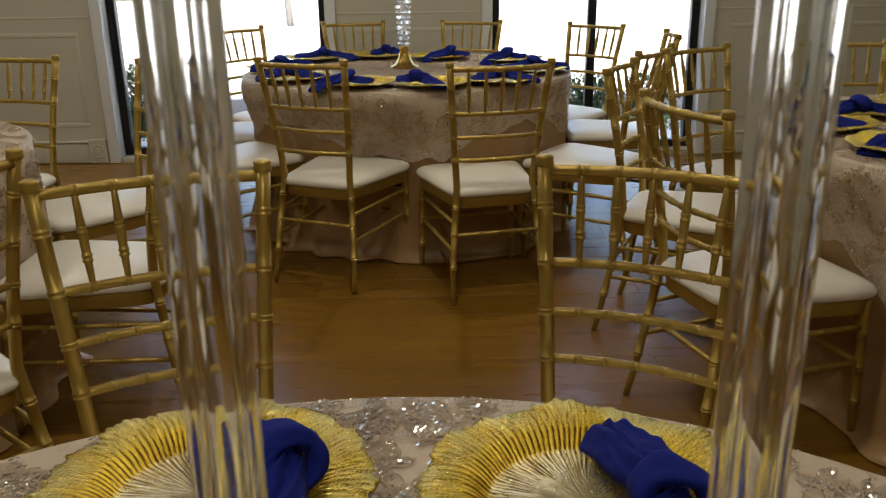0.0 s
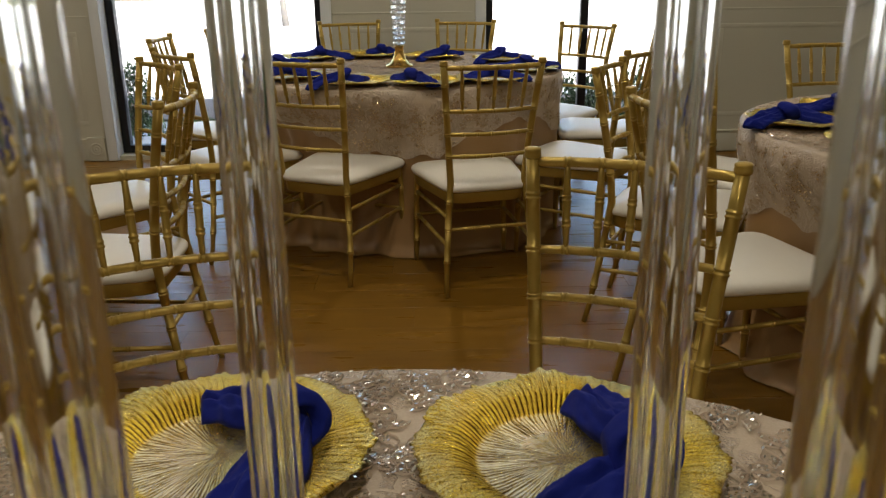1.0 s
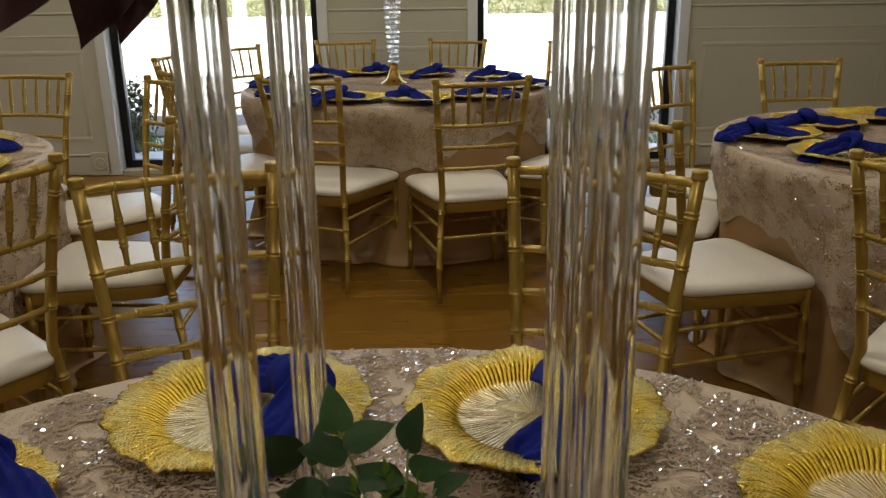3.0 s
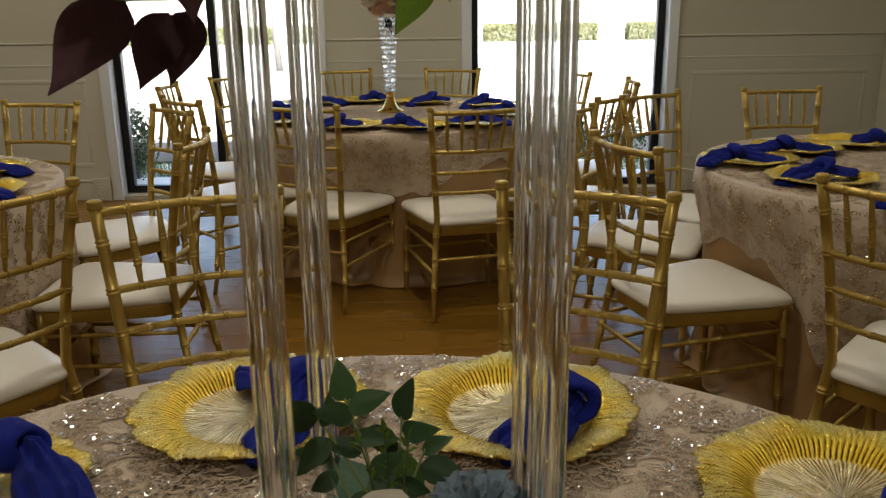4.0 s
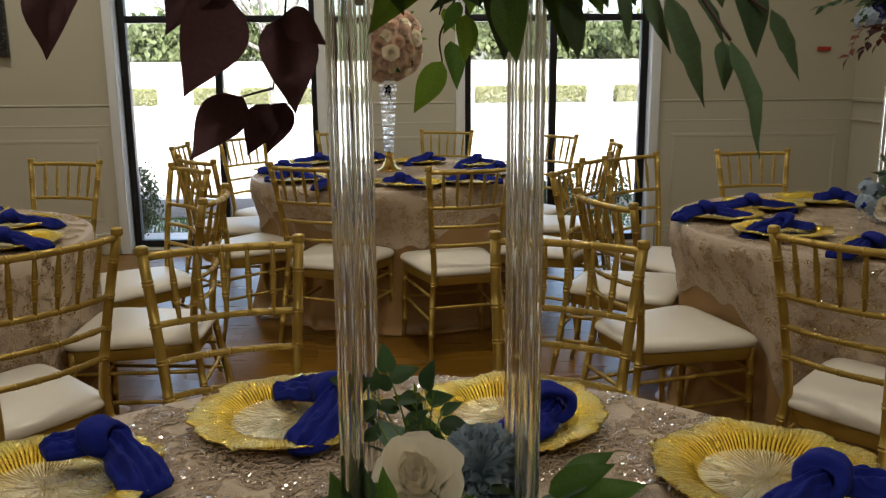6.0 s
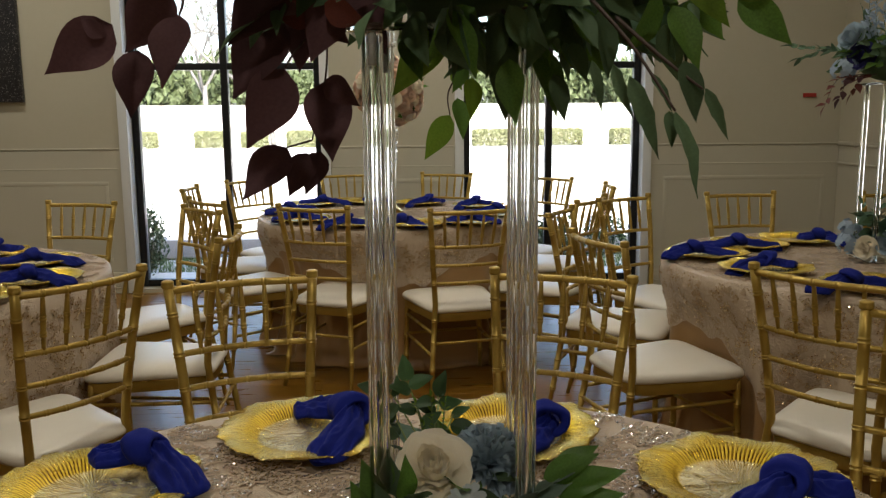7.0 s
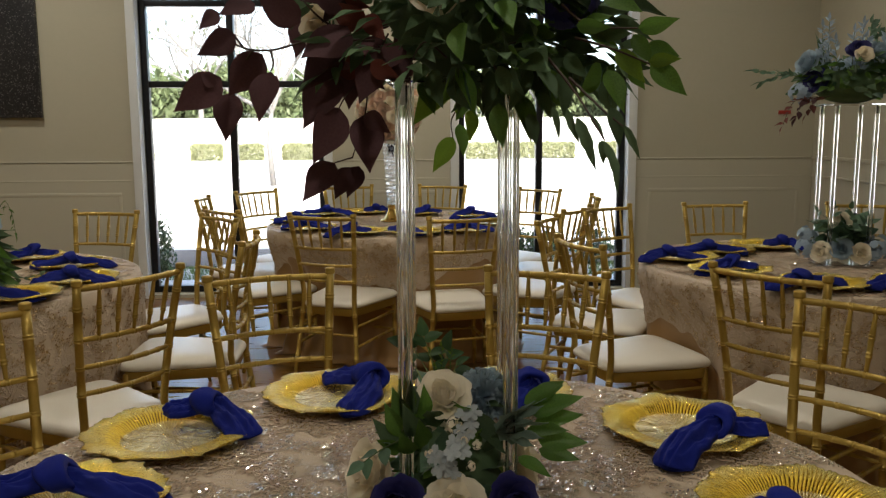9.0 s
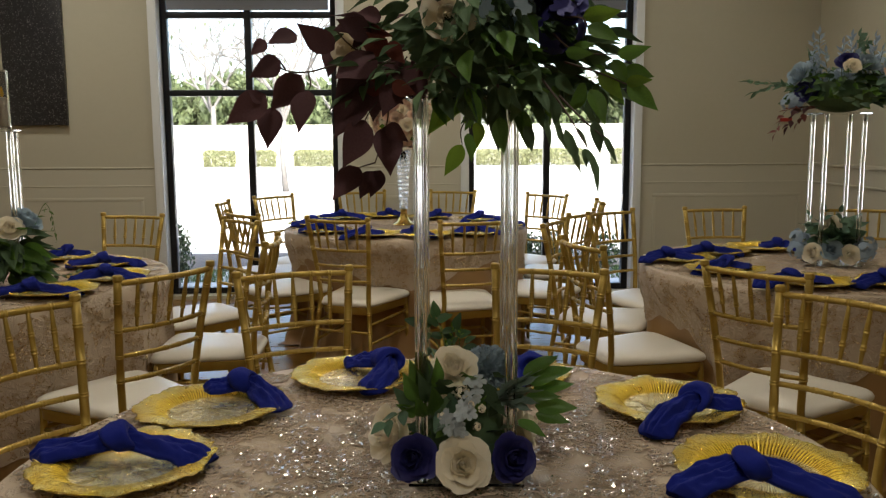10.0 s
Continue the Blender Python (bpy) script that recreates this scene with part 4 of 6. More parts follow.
def napkin_knot(seed, turn):
    """Cloth wrapped once round the gathered middle, with creases along the wrap."""
    rnd = random.Random(seed)
    b = bmesh.new()
    n, m = 44, 22
    creases = [(rnd.uniform(1.0, 2.4), rnd.uniform(0, 6.28), rnd.uniform(0.5, 1.0)) for _ in range(3)]
    rings = []
    for i in range(n):
        a = 2 * math.pi * i / n
        ring = []
        for k in range(m):
            c = 2 * math.pi * k / m
            g = sum(q * (0.6 - abs(math.sin(f * c + p + 0.35 * math.sin(a)))) for f, p, q in creases) / 3
            fat = 0.0178 * (1 + 0.30 * math.sin(a + 0.7)) * (1 + 0.30 * g)
            x = 1.15 * fat * math.cos(c) + 0.016 * math.sin(a + 0.4)
            rad = 0.0145 + fat * 0.60 * (1 + math.sin(c))
            p = Vector((x, rad * math.cos(a) * 1.10, 0.026 + rad * math.sin(a) * 0.82))
            p += 0.0060 * noise.noise_vector(p * 22 + Vector((seed, 0, 0))) + 0.0016 * noise.noise_vector(p * 75 + Vector((0, seed, 0)))
            ring.append(b.verts.new((p.x, p.y, max(0.0008, p.z))))
        rings.append(ring)
    for i in range(n):
        r0, r1 = rings[i], rings[(i + 1) % n]
        for k in range(m):
            b.faces.new((r0[k], r0[(k + 1) % m], r1[(k + 1) % m], r1[k]))
    bmesh.ops.rotate(b, cent=(0, 0, 0), matrix=Matrix.Rotation(radians(turn + 18), 3, "Z"), verts=b.verts)
    return b


def napkin_kind(seed, ang_a, len_a, w_a, ang_b, len_b, w_b, droop):
    """Tails leave the knot at the angles ang_a and ang_b."""
    nk = thing("napkin", pose(0, 0, -40), "royal blue cloth napkin tied in a loose knot on a charger", "napkin", "blue knotted napkins")
    for k, (ang, ln, w) in enumerate(((ang_a, len_a, w_a), (ang_b, len_b, w_b))):
        tail = part("tail", napkin_tail(ln, w, 0.028 - 0.003 * k, seed + k, 0.7 - 1.4 * k, droop[k]), MAT_NAPKIN, nk)
        tail.matrix_basis = pose(0, 0, 0, 0, 0, ang)
    part("knot", napkin_knot(seed + 2, (ang_a + ang_b + 180) / 2), MAT_NAPKIN, nk)
    return nk


KINDS = [napkin_kind(20, 130, 0.160, 0.036, -100, 0.160, 0.040, (0.010, 0.016)), napkin_kind(30, 92, 0.180, 0.040, -134, 0.128, 0.044, (0.010, 0.016)), napkin_kind(40, 165, 0.095, 0.030, -38, 0.150, 0.040, (-0.004, 0.012)),
         napkin_kind(50, -152, 0.170, 0.040, 28, 0.105, 0.040, (0.022, -0.004)), napkin_kind(60, 178, 0.170, 0.044, -5, 0.180, 0.046, (0.010, 0.014)), napkin_kind(70, 180, 0.155, 0.042, -22, 0.170, 0.046, (0.012, 0.010))]
used_kinds = set()


def napkin_at(kind, x, y, turn=0, z=CLOTH_Z):
    m = pose(x, y, z + (0.0300 if z == CLOTH_Z else 0.0230), 0, 0, turn)
    if kind not in used_kinds:
        used_kinds.add(kind)
        KINDS[kind].matrix_basis = m
        return KINDS[kind]
    return copy_thing(KINDS[kind], m)


# near table: plate x, y, turn; knot x, y
for i, (px, py, pt, nx, ny) in enumerate(((-0.022, 0.822, 20, 0.064, 0.815), (0.356, 0.800, 140, 0.424, 0.738), (-0.340, 0.582, 75, -0.272, 0.652), (0.708, 0.556, 200, 0.742, 0.462), (-0.428, 0.246, 250, -0.438, 0.286), (0.772, 0.158, 310, 0.713, 0.088))):
    charger_at(px, py, pt)
    napkin_at(i, nx, ny)
# the other tables: plate x, y; knot x, y; napkin kind and turn
for rows in (((-0.43, 4.84, -0.37, 4.82, 4, 0), (-0.42, 3.98, -0.43, 3.97, 5, 10), (-0.10, 3.77, -0.15, 3.70, 3, -10), (0.22, 3.73, 0.155, 3.70, 2, 0), (0.50, 3.80, 0.515, 3.79, 5, 0), (0.68, 4.16, 0.695, 4.19, 4, 20), (0.25, 4.82, 0.305, 4.75, 3, -10), (-0.10, 4.93, -0.03, 4.90, 2, 10), (0.62, 4.62, 0.60, 4.60, 3, 0), (-0.55, 4.40, -0.54, 4.38, 4, 40)),
             ((1.94, 3.01, 2.012, 2.934, 2, -10), (1.66, 2.88, 1.585, 2.796, 4, 0), (1.40, 2.66, 1.335, 2.617, 5, 8), (1.49, 2.30, 1.497, 2.306, 3, -20), (1.72, 1.98, 1.617, 1.94, 4, 15), (2.06, 1.93, 1.985, 1.90, 5, 0)),
             ((-1.62, 2.92, -1.585, 2.90, 3, 10), (-1.33, 2.69, -1.300, 2.64, 4, 12), (-1.17, 2.31, -1.150, 2.25, 5, 15), (-1.27, 1.98, -1.315, 1.92, 4, 8))):
    for px, py, nx, ny, kind, turn in rows:
        charger_at(px, py, 170 * px + 90 * py, FAR_Z)
        napkin_at(kind, nx, ny, turn, FAR_Z)

# ---- leaves, petals, flowers: shared shapes ----
def leaf_shape(name, width, droop, fold, tip, mat, serr=0.0):
    """A leaf one unit long along +x: pointed, folded on its midrib, drooping."""
    b = bmesh.new()
    nu, nv = 10, 6
    grid = []
    for i in range(nu + 1):
        u = i / nu
        w = width * (math.sin(math.pi * min(1.0, u ** 0.72)) ** 0.85) * (1 - tip * u ** 3) if 0 < u < 1 else 0.0
        row = []
        for j in range(nv + 1):
            v = j / nv * 2 - 1
            z = -droop * u * u + fold * abs(v) * w * 1.6 + 0.02 * math.sin(9 * u + 3 * v) * abs(v)
            row.append(b.verts.new((u, v * w * (1 + serr * math.sin(40 * u)), z)))
        grid.append(row)
    for i in range(nu):
        for j in range(nv):
            b.faces.new((grid[i][j], grid[i + 1][j], grid[i + 1][j + 1], grid[i][j + 1]))
    bmesh.ops.remove_doubles(b, verts=b.verts, dist=0.0004)
    me = bpy.data.meshes.new(name)
    b.to_mesh(me)
    b.free()
    me.polygons.foreach_set("use_smooth", [True] * len(me.polygons))
    me.materials.append(mat)
    return me


LEAF = {
    "maroon": leaf_shape("leaf", 0.315, 0.10, 0.14, 0.6, MAT_MAROON),
    "green": leaf_shape("leaf", 0.24, 0.12, 0.18, 0.5, MAT_GREEN),
    "deep": leaf_shape("leaf", 0.22, 0.14, 0.2, 0.4, MAT_DEEP),
    "slim": leaf_shape("leaf", 0.15, 0.15, 0.25, 0.4, MAT_GREEN),
    "euca": leaf_shape("leaf", 0.31, 0.10, 0.12, 0.1, MAT_EUCA),
    "slimeuca": leaf_shape("leaf", 0.16, 0.12, 0.12, 0.2, MAT_EUCA),
    "lime": leaf_shape("leaf", 0.24, 0.12, 0.18, 0.5, MAT_BACKLIT_LIME),
    "rust": leaf_shape("leaf", 0.33, 0.10, 0.14, 0.5, MAT_RUST),
    "lobed": leaf_shape("leaf", 0.115, 0.18, 0.2, 0.5, MAT_DEEP, 0.10),
    "miller": leaf_shape("leaf", 0.17, 0.12, 0.1, 0.1, MAT_MILLER, 0.35),
    "ruscus": leaf_shape("leaf", 0.21, 0.10, 0.15, 0.3, MAT_RUSCUS),
    "oval": leaf_shape("leaf", 0.29, 0.20, 0.18, 0.08, MAT_OVAL),
    "pale": leaf_shape("leaf", 0.18, 0.12, 0.2, 0.2, MAT_PALEBLUE),
}


def leaf_at(parent, kind, base, tip, roll=0.0, name="leaf"):
    base, tip = Vector(base), Vector(tip)
    d = tip - base
    q = d.to_track_quat("X", "Z").to_matrix().to_4x4()
    s = d.length
    return share(name, LEAF[kind], parent, Matrix.Translation(base) @ q @ Euler((radians(roll), 0, 0)).to_matrix().to_4x4() @ Matrix.Diagonal((s, s, s, 1)))


def leaf_facing(parent, kind, base, tip, normal, name="leaf"):
    """A leaf from base to tip whose upper side looks towards normal."""
    base, tip = Vector(base), Vector(tip)
    d = tip - base
    s = d.length
    ax = d.normalized()
    az = Vector(normal)
    az = (az - ax * az.dot(ax)).normalized()
    ay = az.cross(ax)
    m = Matrix(((ax.x * s, ay.x * s, az.x * s, base.x), (ax.y * s, ay.y * s, az.y * s, base.y), (ax.z * s, ay.z * s, az.z * s, base.z), (0, 0, 0, 1)))
    return share(name, LEAF[kind], parent, m)


def stem(parent, pts, r0, r1, mat=MAT_STEM):
    pts = [Vector(p) for p in pts]
    fine, n = [], 6
    for i in range(len(pts) - 1):
        p0, p1, p2, p3 = pts[max(i - 1, 0)], pts[i], pts[i + 1], pts[min(i + 2, len(pts) - 1)]
        for k in range(n):
            t = k / n
            fine.append(0.5 * ((2 * p1) + (p2 - p0) * t + (2 * p0 - 5 * p1 + 4 * p2 - p3) * t * t + (3 * p1 - p0 - 3 * p2 + p3) * t ** 3))
    fine.append(pts[-1])
    m = len(fine) - 1
    return part("stem", tube(bmesh.new(), fine, [r0 + (r1 - r0) * i / m for i in range(m + 1)], 6), mat, parent)


def petal_shape(name, r0, r1, h, spread, flare, mat, seed):
    """A cupped petal of a rose of unit radius, opening round +z, its rim rolled outwards and a little torn."""
    rnd = random.Random(seed)
    b = bmesh.new()
    ph = rnd.uniform(0, 6)
    def place(u, v):
        w = (v * 2 - 1)
        uu = u * (1 - 0.30 * abs(w) ** 2.2 + 0.04 * math.sin(6 * w + ph))
        a = w * spread * (0.30 + 0.70 * min(1, u * 1.5))
        curl = max(0, uu - 0.62)
        rr = r0 + (r1 - r0) * math.sin((2.5 if r1 < 0.2 else 2.2 if r1 < 0.4 else 1.6) * min(1, uu * 1.05)) + flare * curl * 1.1 - 0.06 * r1 * w * w
        rr += 0.025 * math.sin(4 * w + ph) * u * u + 0.022 * math.sin(11 * w + 2 * ph) * u ** 4
        z = h * uu ** 1.25 - flare * curl * curl * 2.6
        return (rr * math.cos(a), rr * math.sin(a), z)
    sheet(b, 8, 12, place)
    me = bpy.data.meshes.new(name)
    bmesh.ops.recalc_face_normals(b, faces=b.faces)
    b.to_mesh(me)
    b.free()
    me.polygons.foreach_set("use_smooth", [True] * len(me.polygons))
    me.materials.append(mat)
    return me


RINGS = ((3, 0.02, 0.12, 0.80, 1.5, 0.03), (3, 0.03, 0.24, 0.88, 1.45, 0.08), (4, 0.04, 0.38, 0.90, 1.2, 0.16), (5, 0.05, 0.55, 0.84, 1.05, 0.30), (5, 0.06, 0.70, 0.80, 0.96, 0.38), (6, 0.08, 0.84, 0.62, 0.88, 0.44))
PETALS = {}


def petals_of(mat):
    if mat.name not in PETALS:
        PETALS[mat.name] = [petal_shape("petal", r0, r1, h, sp, fl, mat, k) for k, (n, r0, r1, h, sp, fl) in enumerate(RINGS)]
    return PETALS[mat.name]


def rose_pose(centre, facing, radius):
    q = Vector(facing).normalized().to_track_quat("Z", "Y").to_matrix().to_4x4()
    return Matrix.Translation(centre) @ q @ Matrix.Diagonal((radius, radius, radius, 1)) @ Matrix.Translation((0, 0, -0.35))


def bud_mesh(mat):
    b = lathe(bmesh.new(), [(0.02, 0.0), (0.07, 0.10), (0.07, 0.40), (0.04, 0.58), (0.012, 0.62)], 10, True)
    return b


def rose(parent, centre, facing, radius, mat, label, seed=0):
    """A rose whose petals are pieces of their own."""
    rnd = random.Random(seed)
    core = part("rose", bud_mesh(mat), mat, parent, label)
    core.matrix_basis = rose_pose(centre, facing, radius)
    for k, me in enumerate(petals_of(mat)):
        n = RINGS[k][0]
        for i in range(n):
            a = 360 * i / n + 47 * k + rnd.uniform(-10, 10)
            share("petal", me, core, pose(0, 0, rnd.uniform(-0.05, 0.05), rnd.uniform(-7, 7), rnd.uniform(-5, 13) * k / 5, a) @ Matrix.Diagonal((rnd.uniform(0.92, 1.08), rnd.uniform(0.9, 1.15), rnd.uniform(0.88, 1.08), 1)))
    return core


def joined_rose(mat, seed, rings=6):
    """The same rose as one light mesh, for flowers seen from afar."""
    rnd = random.Random(seed)
    b = bud_mesh(mat)
    heart = b.verts.new((0, 0, -0.03))
    b.verts.ensure_lookup_table()
    b.faces.new((b.verts[0], b.verts[1], heart))
    for k, me in enumerate(petals_of(mat)[:rings]):
        n = RINGS[k][0]
        for i in range(n):
            before = len(b.verts)
            b.from_mesh(me)
            b.verts.ensure_lookup_table()
            bmesh.ops.transform(b, matrix=pose(0, 0, rnd.uniform(-0.04, 0.04), rnd.uniform(-6, 6), rnd.uniform(-8, 8), 360 * i / n + 47 * k), verts=b.verts[before:])
            b.verts.ensure_lookup_table()
            b.faces.new((b.verts[before], b.verts[before + 12], heart))
    me = bpy.data.meshes.new("rose")
    b.to_mesh(me)
    b.free()
    me.polygons.foreach_set("use_smooth", [True] * len(me.polygons))
    me.materials.clear()
    me.materials.append(mat)
    return me


FAR_ROSE = {}


def far_rose(parent, centre, facing, radius, mat, label="", name="rose"):
    if mat.name not in FAR_ROSE:
        FAR_ROSE[mat.name] = joined_rose(mat, 4)
    return share(name, FAR_ROSE[mat.name], parent, rose_pose(centre, facing, radius), label)


def blossom_mesh(mat, seed):
    """A loose head of small five-petalled blossoms."""
    rnd = random.Random(seed)
    b = bmesh.new()
    for _ in range(26):
        d = Vector((rnd.gauss(0, 1), rnd.gauss(0, 1), rnd.gauss(0.4, 0.8))).normalized()
        q = d.to_track_quat("Z", "Y").to_matrix().to_4x4()
        base = Matrix.Translation(d * rnd.uniform(0.62, 0.9)) @ q
        for k in range(5):
            m = base @ pose(0, 0, 0, 0, 0, 72 * k + rnd.uniform(-8, 8))
            s = rnd.uniform(0.26, 0.36)
            pts = [(0, 0, 0), (0.5 * s, -0.42 * s, 0.10 * s), (1.0 * s, -0.30 * s, 0.05 * s), (1.05 * s, 0.28 * s, 0.02 * s), (0.5 * s, 0.42 * s, 0.10 * s)]
            b.faces.new([b.verts.new(m @ Vector(p)) for p in pts])
    me = bpy.data.meshes.new("blossom")
    b.to_mesh(me)
    b.free()
    me.polygons.foreach_set("use_smooth", [True] * len(me.polygons))
    me.materials.append(mat)
    return me


def star_mesh(mat, seed):
    """Three open five-petalled flowers, their petals notched at the tip."""
    rnd = random.Random(seed)
    b = bmesh.new()
    for j in range(3):
        base = pose(0.42 * math.cos(2.1 * j + seed), 0.42 * math.sin(2.1 * j + seed), 0.12 * j, rnd.uniform(-30, 30), rnd.uniform(-30, 30), rnd.uniform(0, 72))
        for k in range(5):
            m = base @ pose(0, 0, 0, 0, rnd.uniform(-32, -10), 72 * k + rnd.uniform(-7, 7))
            z = rnd.uniform(0.62, 0.80)
            rows = [[b.verts.new(m @ Vector((z * x, z * w * y, z * (0.10 * y * y - 0.18 * x * x)))) for y in (-1, -0.4, 0.4, 1)] for x, w in ((0.04, 0.06), (0.35, 0.26), (0.70, 0.38), (0.92, 0.30))]
            tip = [b.verts.new(m @ Vector((z * x, z * y, -0.2 * z))) for x, y in ((1.02, -0.16), (0.93, 0.0), (1.03, 0.14))]
            for r0, r1 in zip(rows, rows[1:]):
                for i in range(3):
                    b.faces.new((r0[i], r0[i + 1], r1[i + 1], r1[i]))
            b.faces.new((rows[3][0], rows[3][1], tip[1], tip[0]))
            b.faces.new((rows[3][1], rows[3][2], tip[1]))
            b.faces.new((rows[3][2], rows[3][3], tip[2], tip[1]))
        bmesh.ops.create_icosphere(b, subdivisions=1, radius=0.09, matrix=base)
    me = bpy.data.meshes.new("blossom")
    b.to_mesh(me)
    b.free()
    me.polygons.foreach_set("use_smooth", [True] * len(me.polygons))
    me.materials.append(mat)
    return me


def carnation_mesh(mat, seed):
    """A full head of frilled petals, opening round +z."""
    rnd = random.Random(seed)
    b = bmesh.new()
    n = 64
    for i in range(n):
        el = 0.12 + 1.45 * math.sqrt(i / n)
        a = i * 2.39996
        d = Vector((math.sin(el) * math.cos(a), math.sin(el) * math.sin(a), math.cos(el)))
        m = d.to_track_quat("Z", "Y").to_matrix().to_4x4() @ pose(0, 0, 0, 0, 0, rnd.uniform(0, 360))
        size, ph, wide = rnd.uniform(0.86, 1.04), rnd.uniform(0, 6.28), rnd.uniform(0.26, 0.38)
        def place(u, v, size=size, ph=ph, wide=wide, m=m):
            w = 2 * v - 1
            frill = u ** 3 * (0.075 * math.sin(9 * w + ph) + 0.035 * math.sin(17 * w + 2 * ph))
            return m @ Vector((wide * w * (0.25 + 0.75 * u), frill, size * u * (1 - 0.12 * w * w) + 0.03 * u * math.sin(13 * w + ph)))
        sheet(b, 5, 12, place)
    me = bpy.data.meshes.new("carnation")
    b.to_mesh(me)
    b.free()
    me.polygons.foreach_set("use_smooth", [True] * len(me.polygons))
    me.materials.append(mat)
    return me


CARNATION = carnation_mesh(MAT_DUSTY, 6)


def carnation(parent, centre, facing, radius, label):
    q = Vector(facing).normalized().to_track_quat("Z", "Y").to_matrix().to_4x4()
    return share("carnation", CARNATION, parent, Matrix.Translation(centre) @ q @ Matrix.Diagonal((radius, radius, radius, 1)), label)


BLOSSOM = {"star": star_mesh(MAT_MIST, 5), "dusty": blossom_mesh(MAT_DUSTY, 1), "pale": blossom_mesh(MAT_PALEBLUE, 2), "navy": blossom_mesh(MAT_NAVY, 3), "cream": blossom_mesh(MAT_CREAM, 4)}


def blossom(parent, kind, centre, radius, turn=0, label=""):
    return share("blossom", BLOSSOM[kind], parent, Matrix.Translation(centre) @ Euler((0.3 * turn, 0.2 * turn, turn)).to_matrix().to_4x4() @ Matrix.Diagonal((radius, radius, radius, 1)), label)


def sprig(parent, kind, pts, size, gap, seed, mat=MAT_GSTEM, r=0.0016, face=False):
    """A stem with alternate leaves along it."""
    rnd = random.Random(seed)
    stem(parent, pts, r, r * 0.5, mat)
    pts = [Vector(p) for p in pts]
    total = sum((b - a).length for a, b in zip(pts, pts[1:]))
    s, side = gap, 1
    while s < total:
        left = s
        for a, b in zip(pts, pts[1:]):
            n = (b - a).length
            if left <= n:
                break
            left -= n
        p, d = a.lerp(b, min(1, left / n)), (b - a).normalized()
        across = d.cross(Vector((rnd.gauss(0, 0.4), rnd.gauss(0, 0.4), 1))).normalized()
        way = (d * 0.7 + across * side * rnd.uniform(0.6, 1.0) + Vector((0, 0, rnd.uniform(-0.25, 0.2)))).normalized()
        if face:
            leaf_facing(parent, kind, p, p + way * size * rnd.uniform(0.75, 1.1), (rnd.gauss(0, 0.5), -1, rnd.gauss(0.35, 0.5)))
        else:
            leaf_at(parent, kind, p, p + way * size * rnd.uniform(0.75, 1.1), rnd.uniform(-40, 40))
        side = -side
        s += gap * rnd.uniform(0.8, 1.2)
    leaf_at(parent, kind, pts[-1], pts[-1] + (pts[-1] - pts[-2]).normalized() * size, rnd.uniform(-30, 30))


# ---- acrylic stands ----
ROD_R, ROD_BORE = 0.0112, 0.0048


def acrylic_stand(x, y, turn, half, top, label, inset=0.085, z=CLOTH_Z):
    st = thing("acrylic_stand", pose(x, y, z + 0.003, 0, 0, turn), label, "flower stand", "clear acrylic stands")
    h = top - z - 0.003
    plate = part("base_plate", boxed(-half, half, -inset - 0.0125, inset + 0.0125, 0.0, 0.005, 0.001), MAT_ACRYLIC, st, smooth=False)
    plate.visible_shadow = False
    part("top_plate", boxed(-half, half, -half, half, h - 0.008, h, 0.002), MAT_ACRYLIC, st, smooth=False)
    for sx in (-1, 1):
        for sy in (-1, 1):
            ends = (0.0052, 0.0062, 0.009, h - 0.012, h - 0.0092, h - 0.0084)
            b = lathe(bmesh.new(), [(ROD_BORE, ends[0]), (ROD_R - 0.0006, ends[0]), (ROD_R, ends[1]), (ROD_R, ends[2]), (ROD_R, ends[3]), (ROD_R, ends[4]), (ROD_R - 0.0006, ends[5]), (ROD_BORE, ends[5]), (ROD_BORE, ends[3]), (ROD_BORE, ends[2]), (ROD_BORE, ends[0])], 48)
            bmesh.ops.remove_doubles(b, verts=b.verts, dist=0.00005)
            rod = part("rod", b, MAT_ACRYLIC, st)
            rod.matrix_basis = Matrix.Translation((sx * inset, sy * inset, 0))
            plug = part("screw_plug", lathe(bmesh.new(), [(0.0042, h - 0.040), (0.0046, h - 0.038), (0.0046, h - 0.010)], 16, True), MAT_LAMPTRIM, rod)
    return st


S1 = (0.220, 0.235)
acrylic_stand(*S1, -3, 0.104, 1.429, "clear acrylic flower stand with four round rods", 0.0800)
S3 = (2.075, 2.525)
acrylic_stand(*S3, -6, 0.105, 1.450, "clear acrylic flower stand with four slim rods", 0.083, FAR_Z)

# ---- near table: low flowers round the stand's foot ----
# flowers of the near table, turned about the table's middle
TURN1 = pose(0.18, 0.235, 0, 0, 0, 3.4) @ pose(-0.18, -0.22, 0)
Z0 = CLOTH_Z + 0.014
low = thing("low_flower_arrangement", TURN1 @ pose(0, 0, Z0), "low arrangement of cream, navy and dusty blue silk roses with greenery", "flowers", "table flowers")


def L(x, y, z):
    """A place among the low flowers, on the foot of the arrangement."""
    z = 0.787 + 1.33 * (z - 0.828) if z < 0.95 else 0.949 + 0.8 * (z - 0.95)
    return (x, y, max(z, 0.746) - Z0)


def LW(x, y, z):
    """A place in the room, seen from the foot of the low flowers."""
    return low.matrix_basis.inverted() @ Vector((x, y, z))


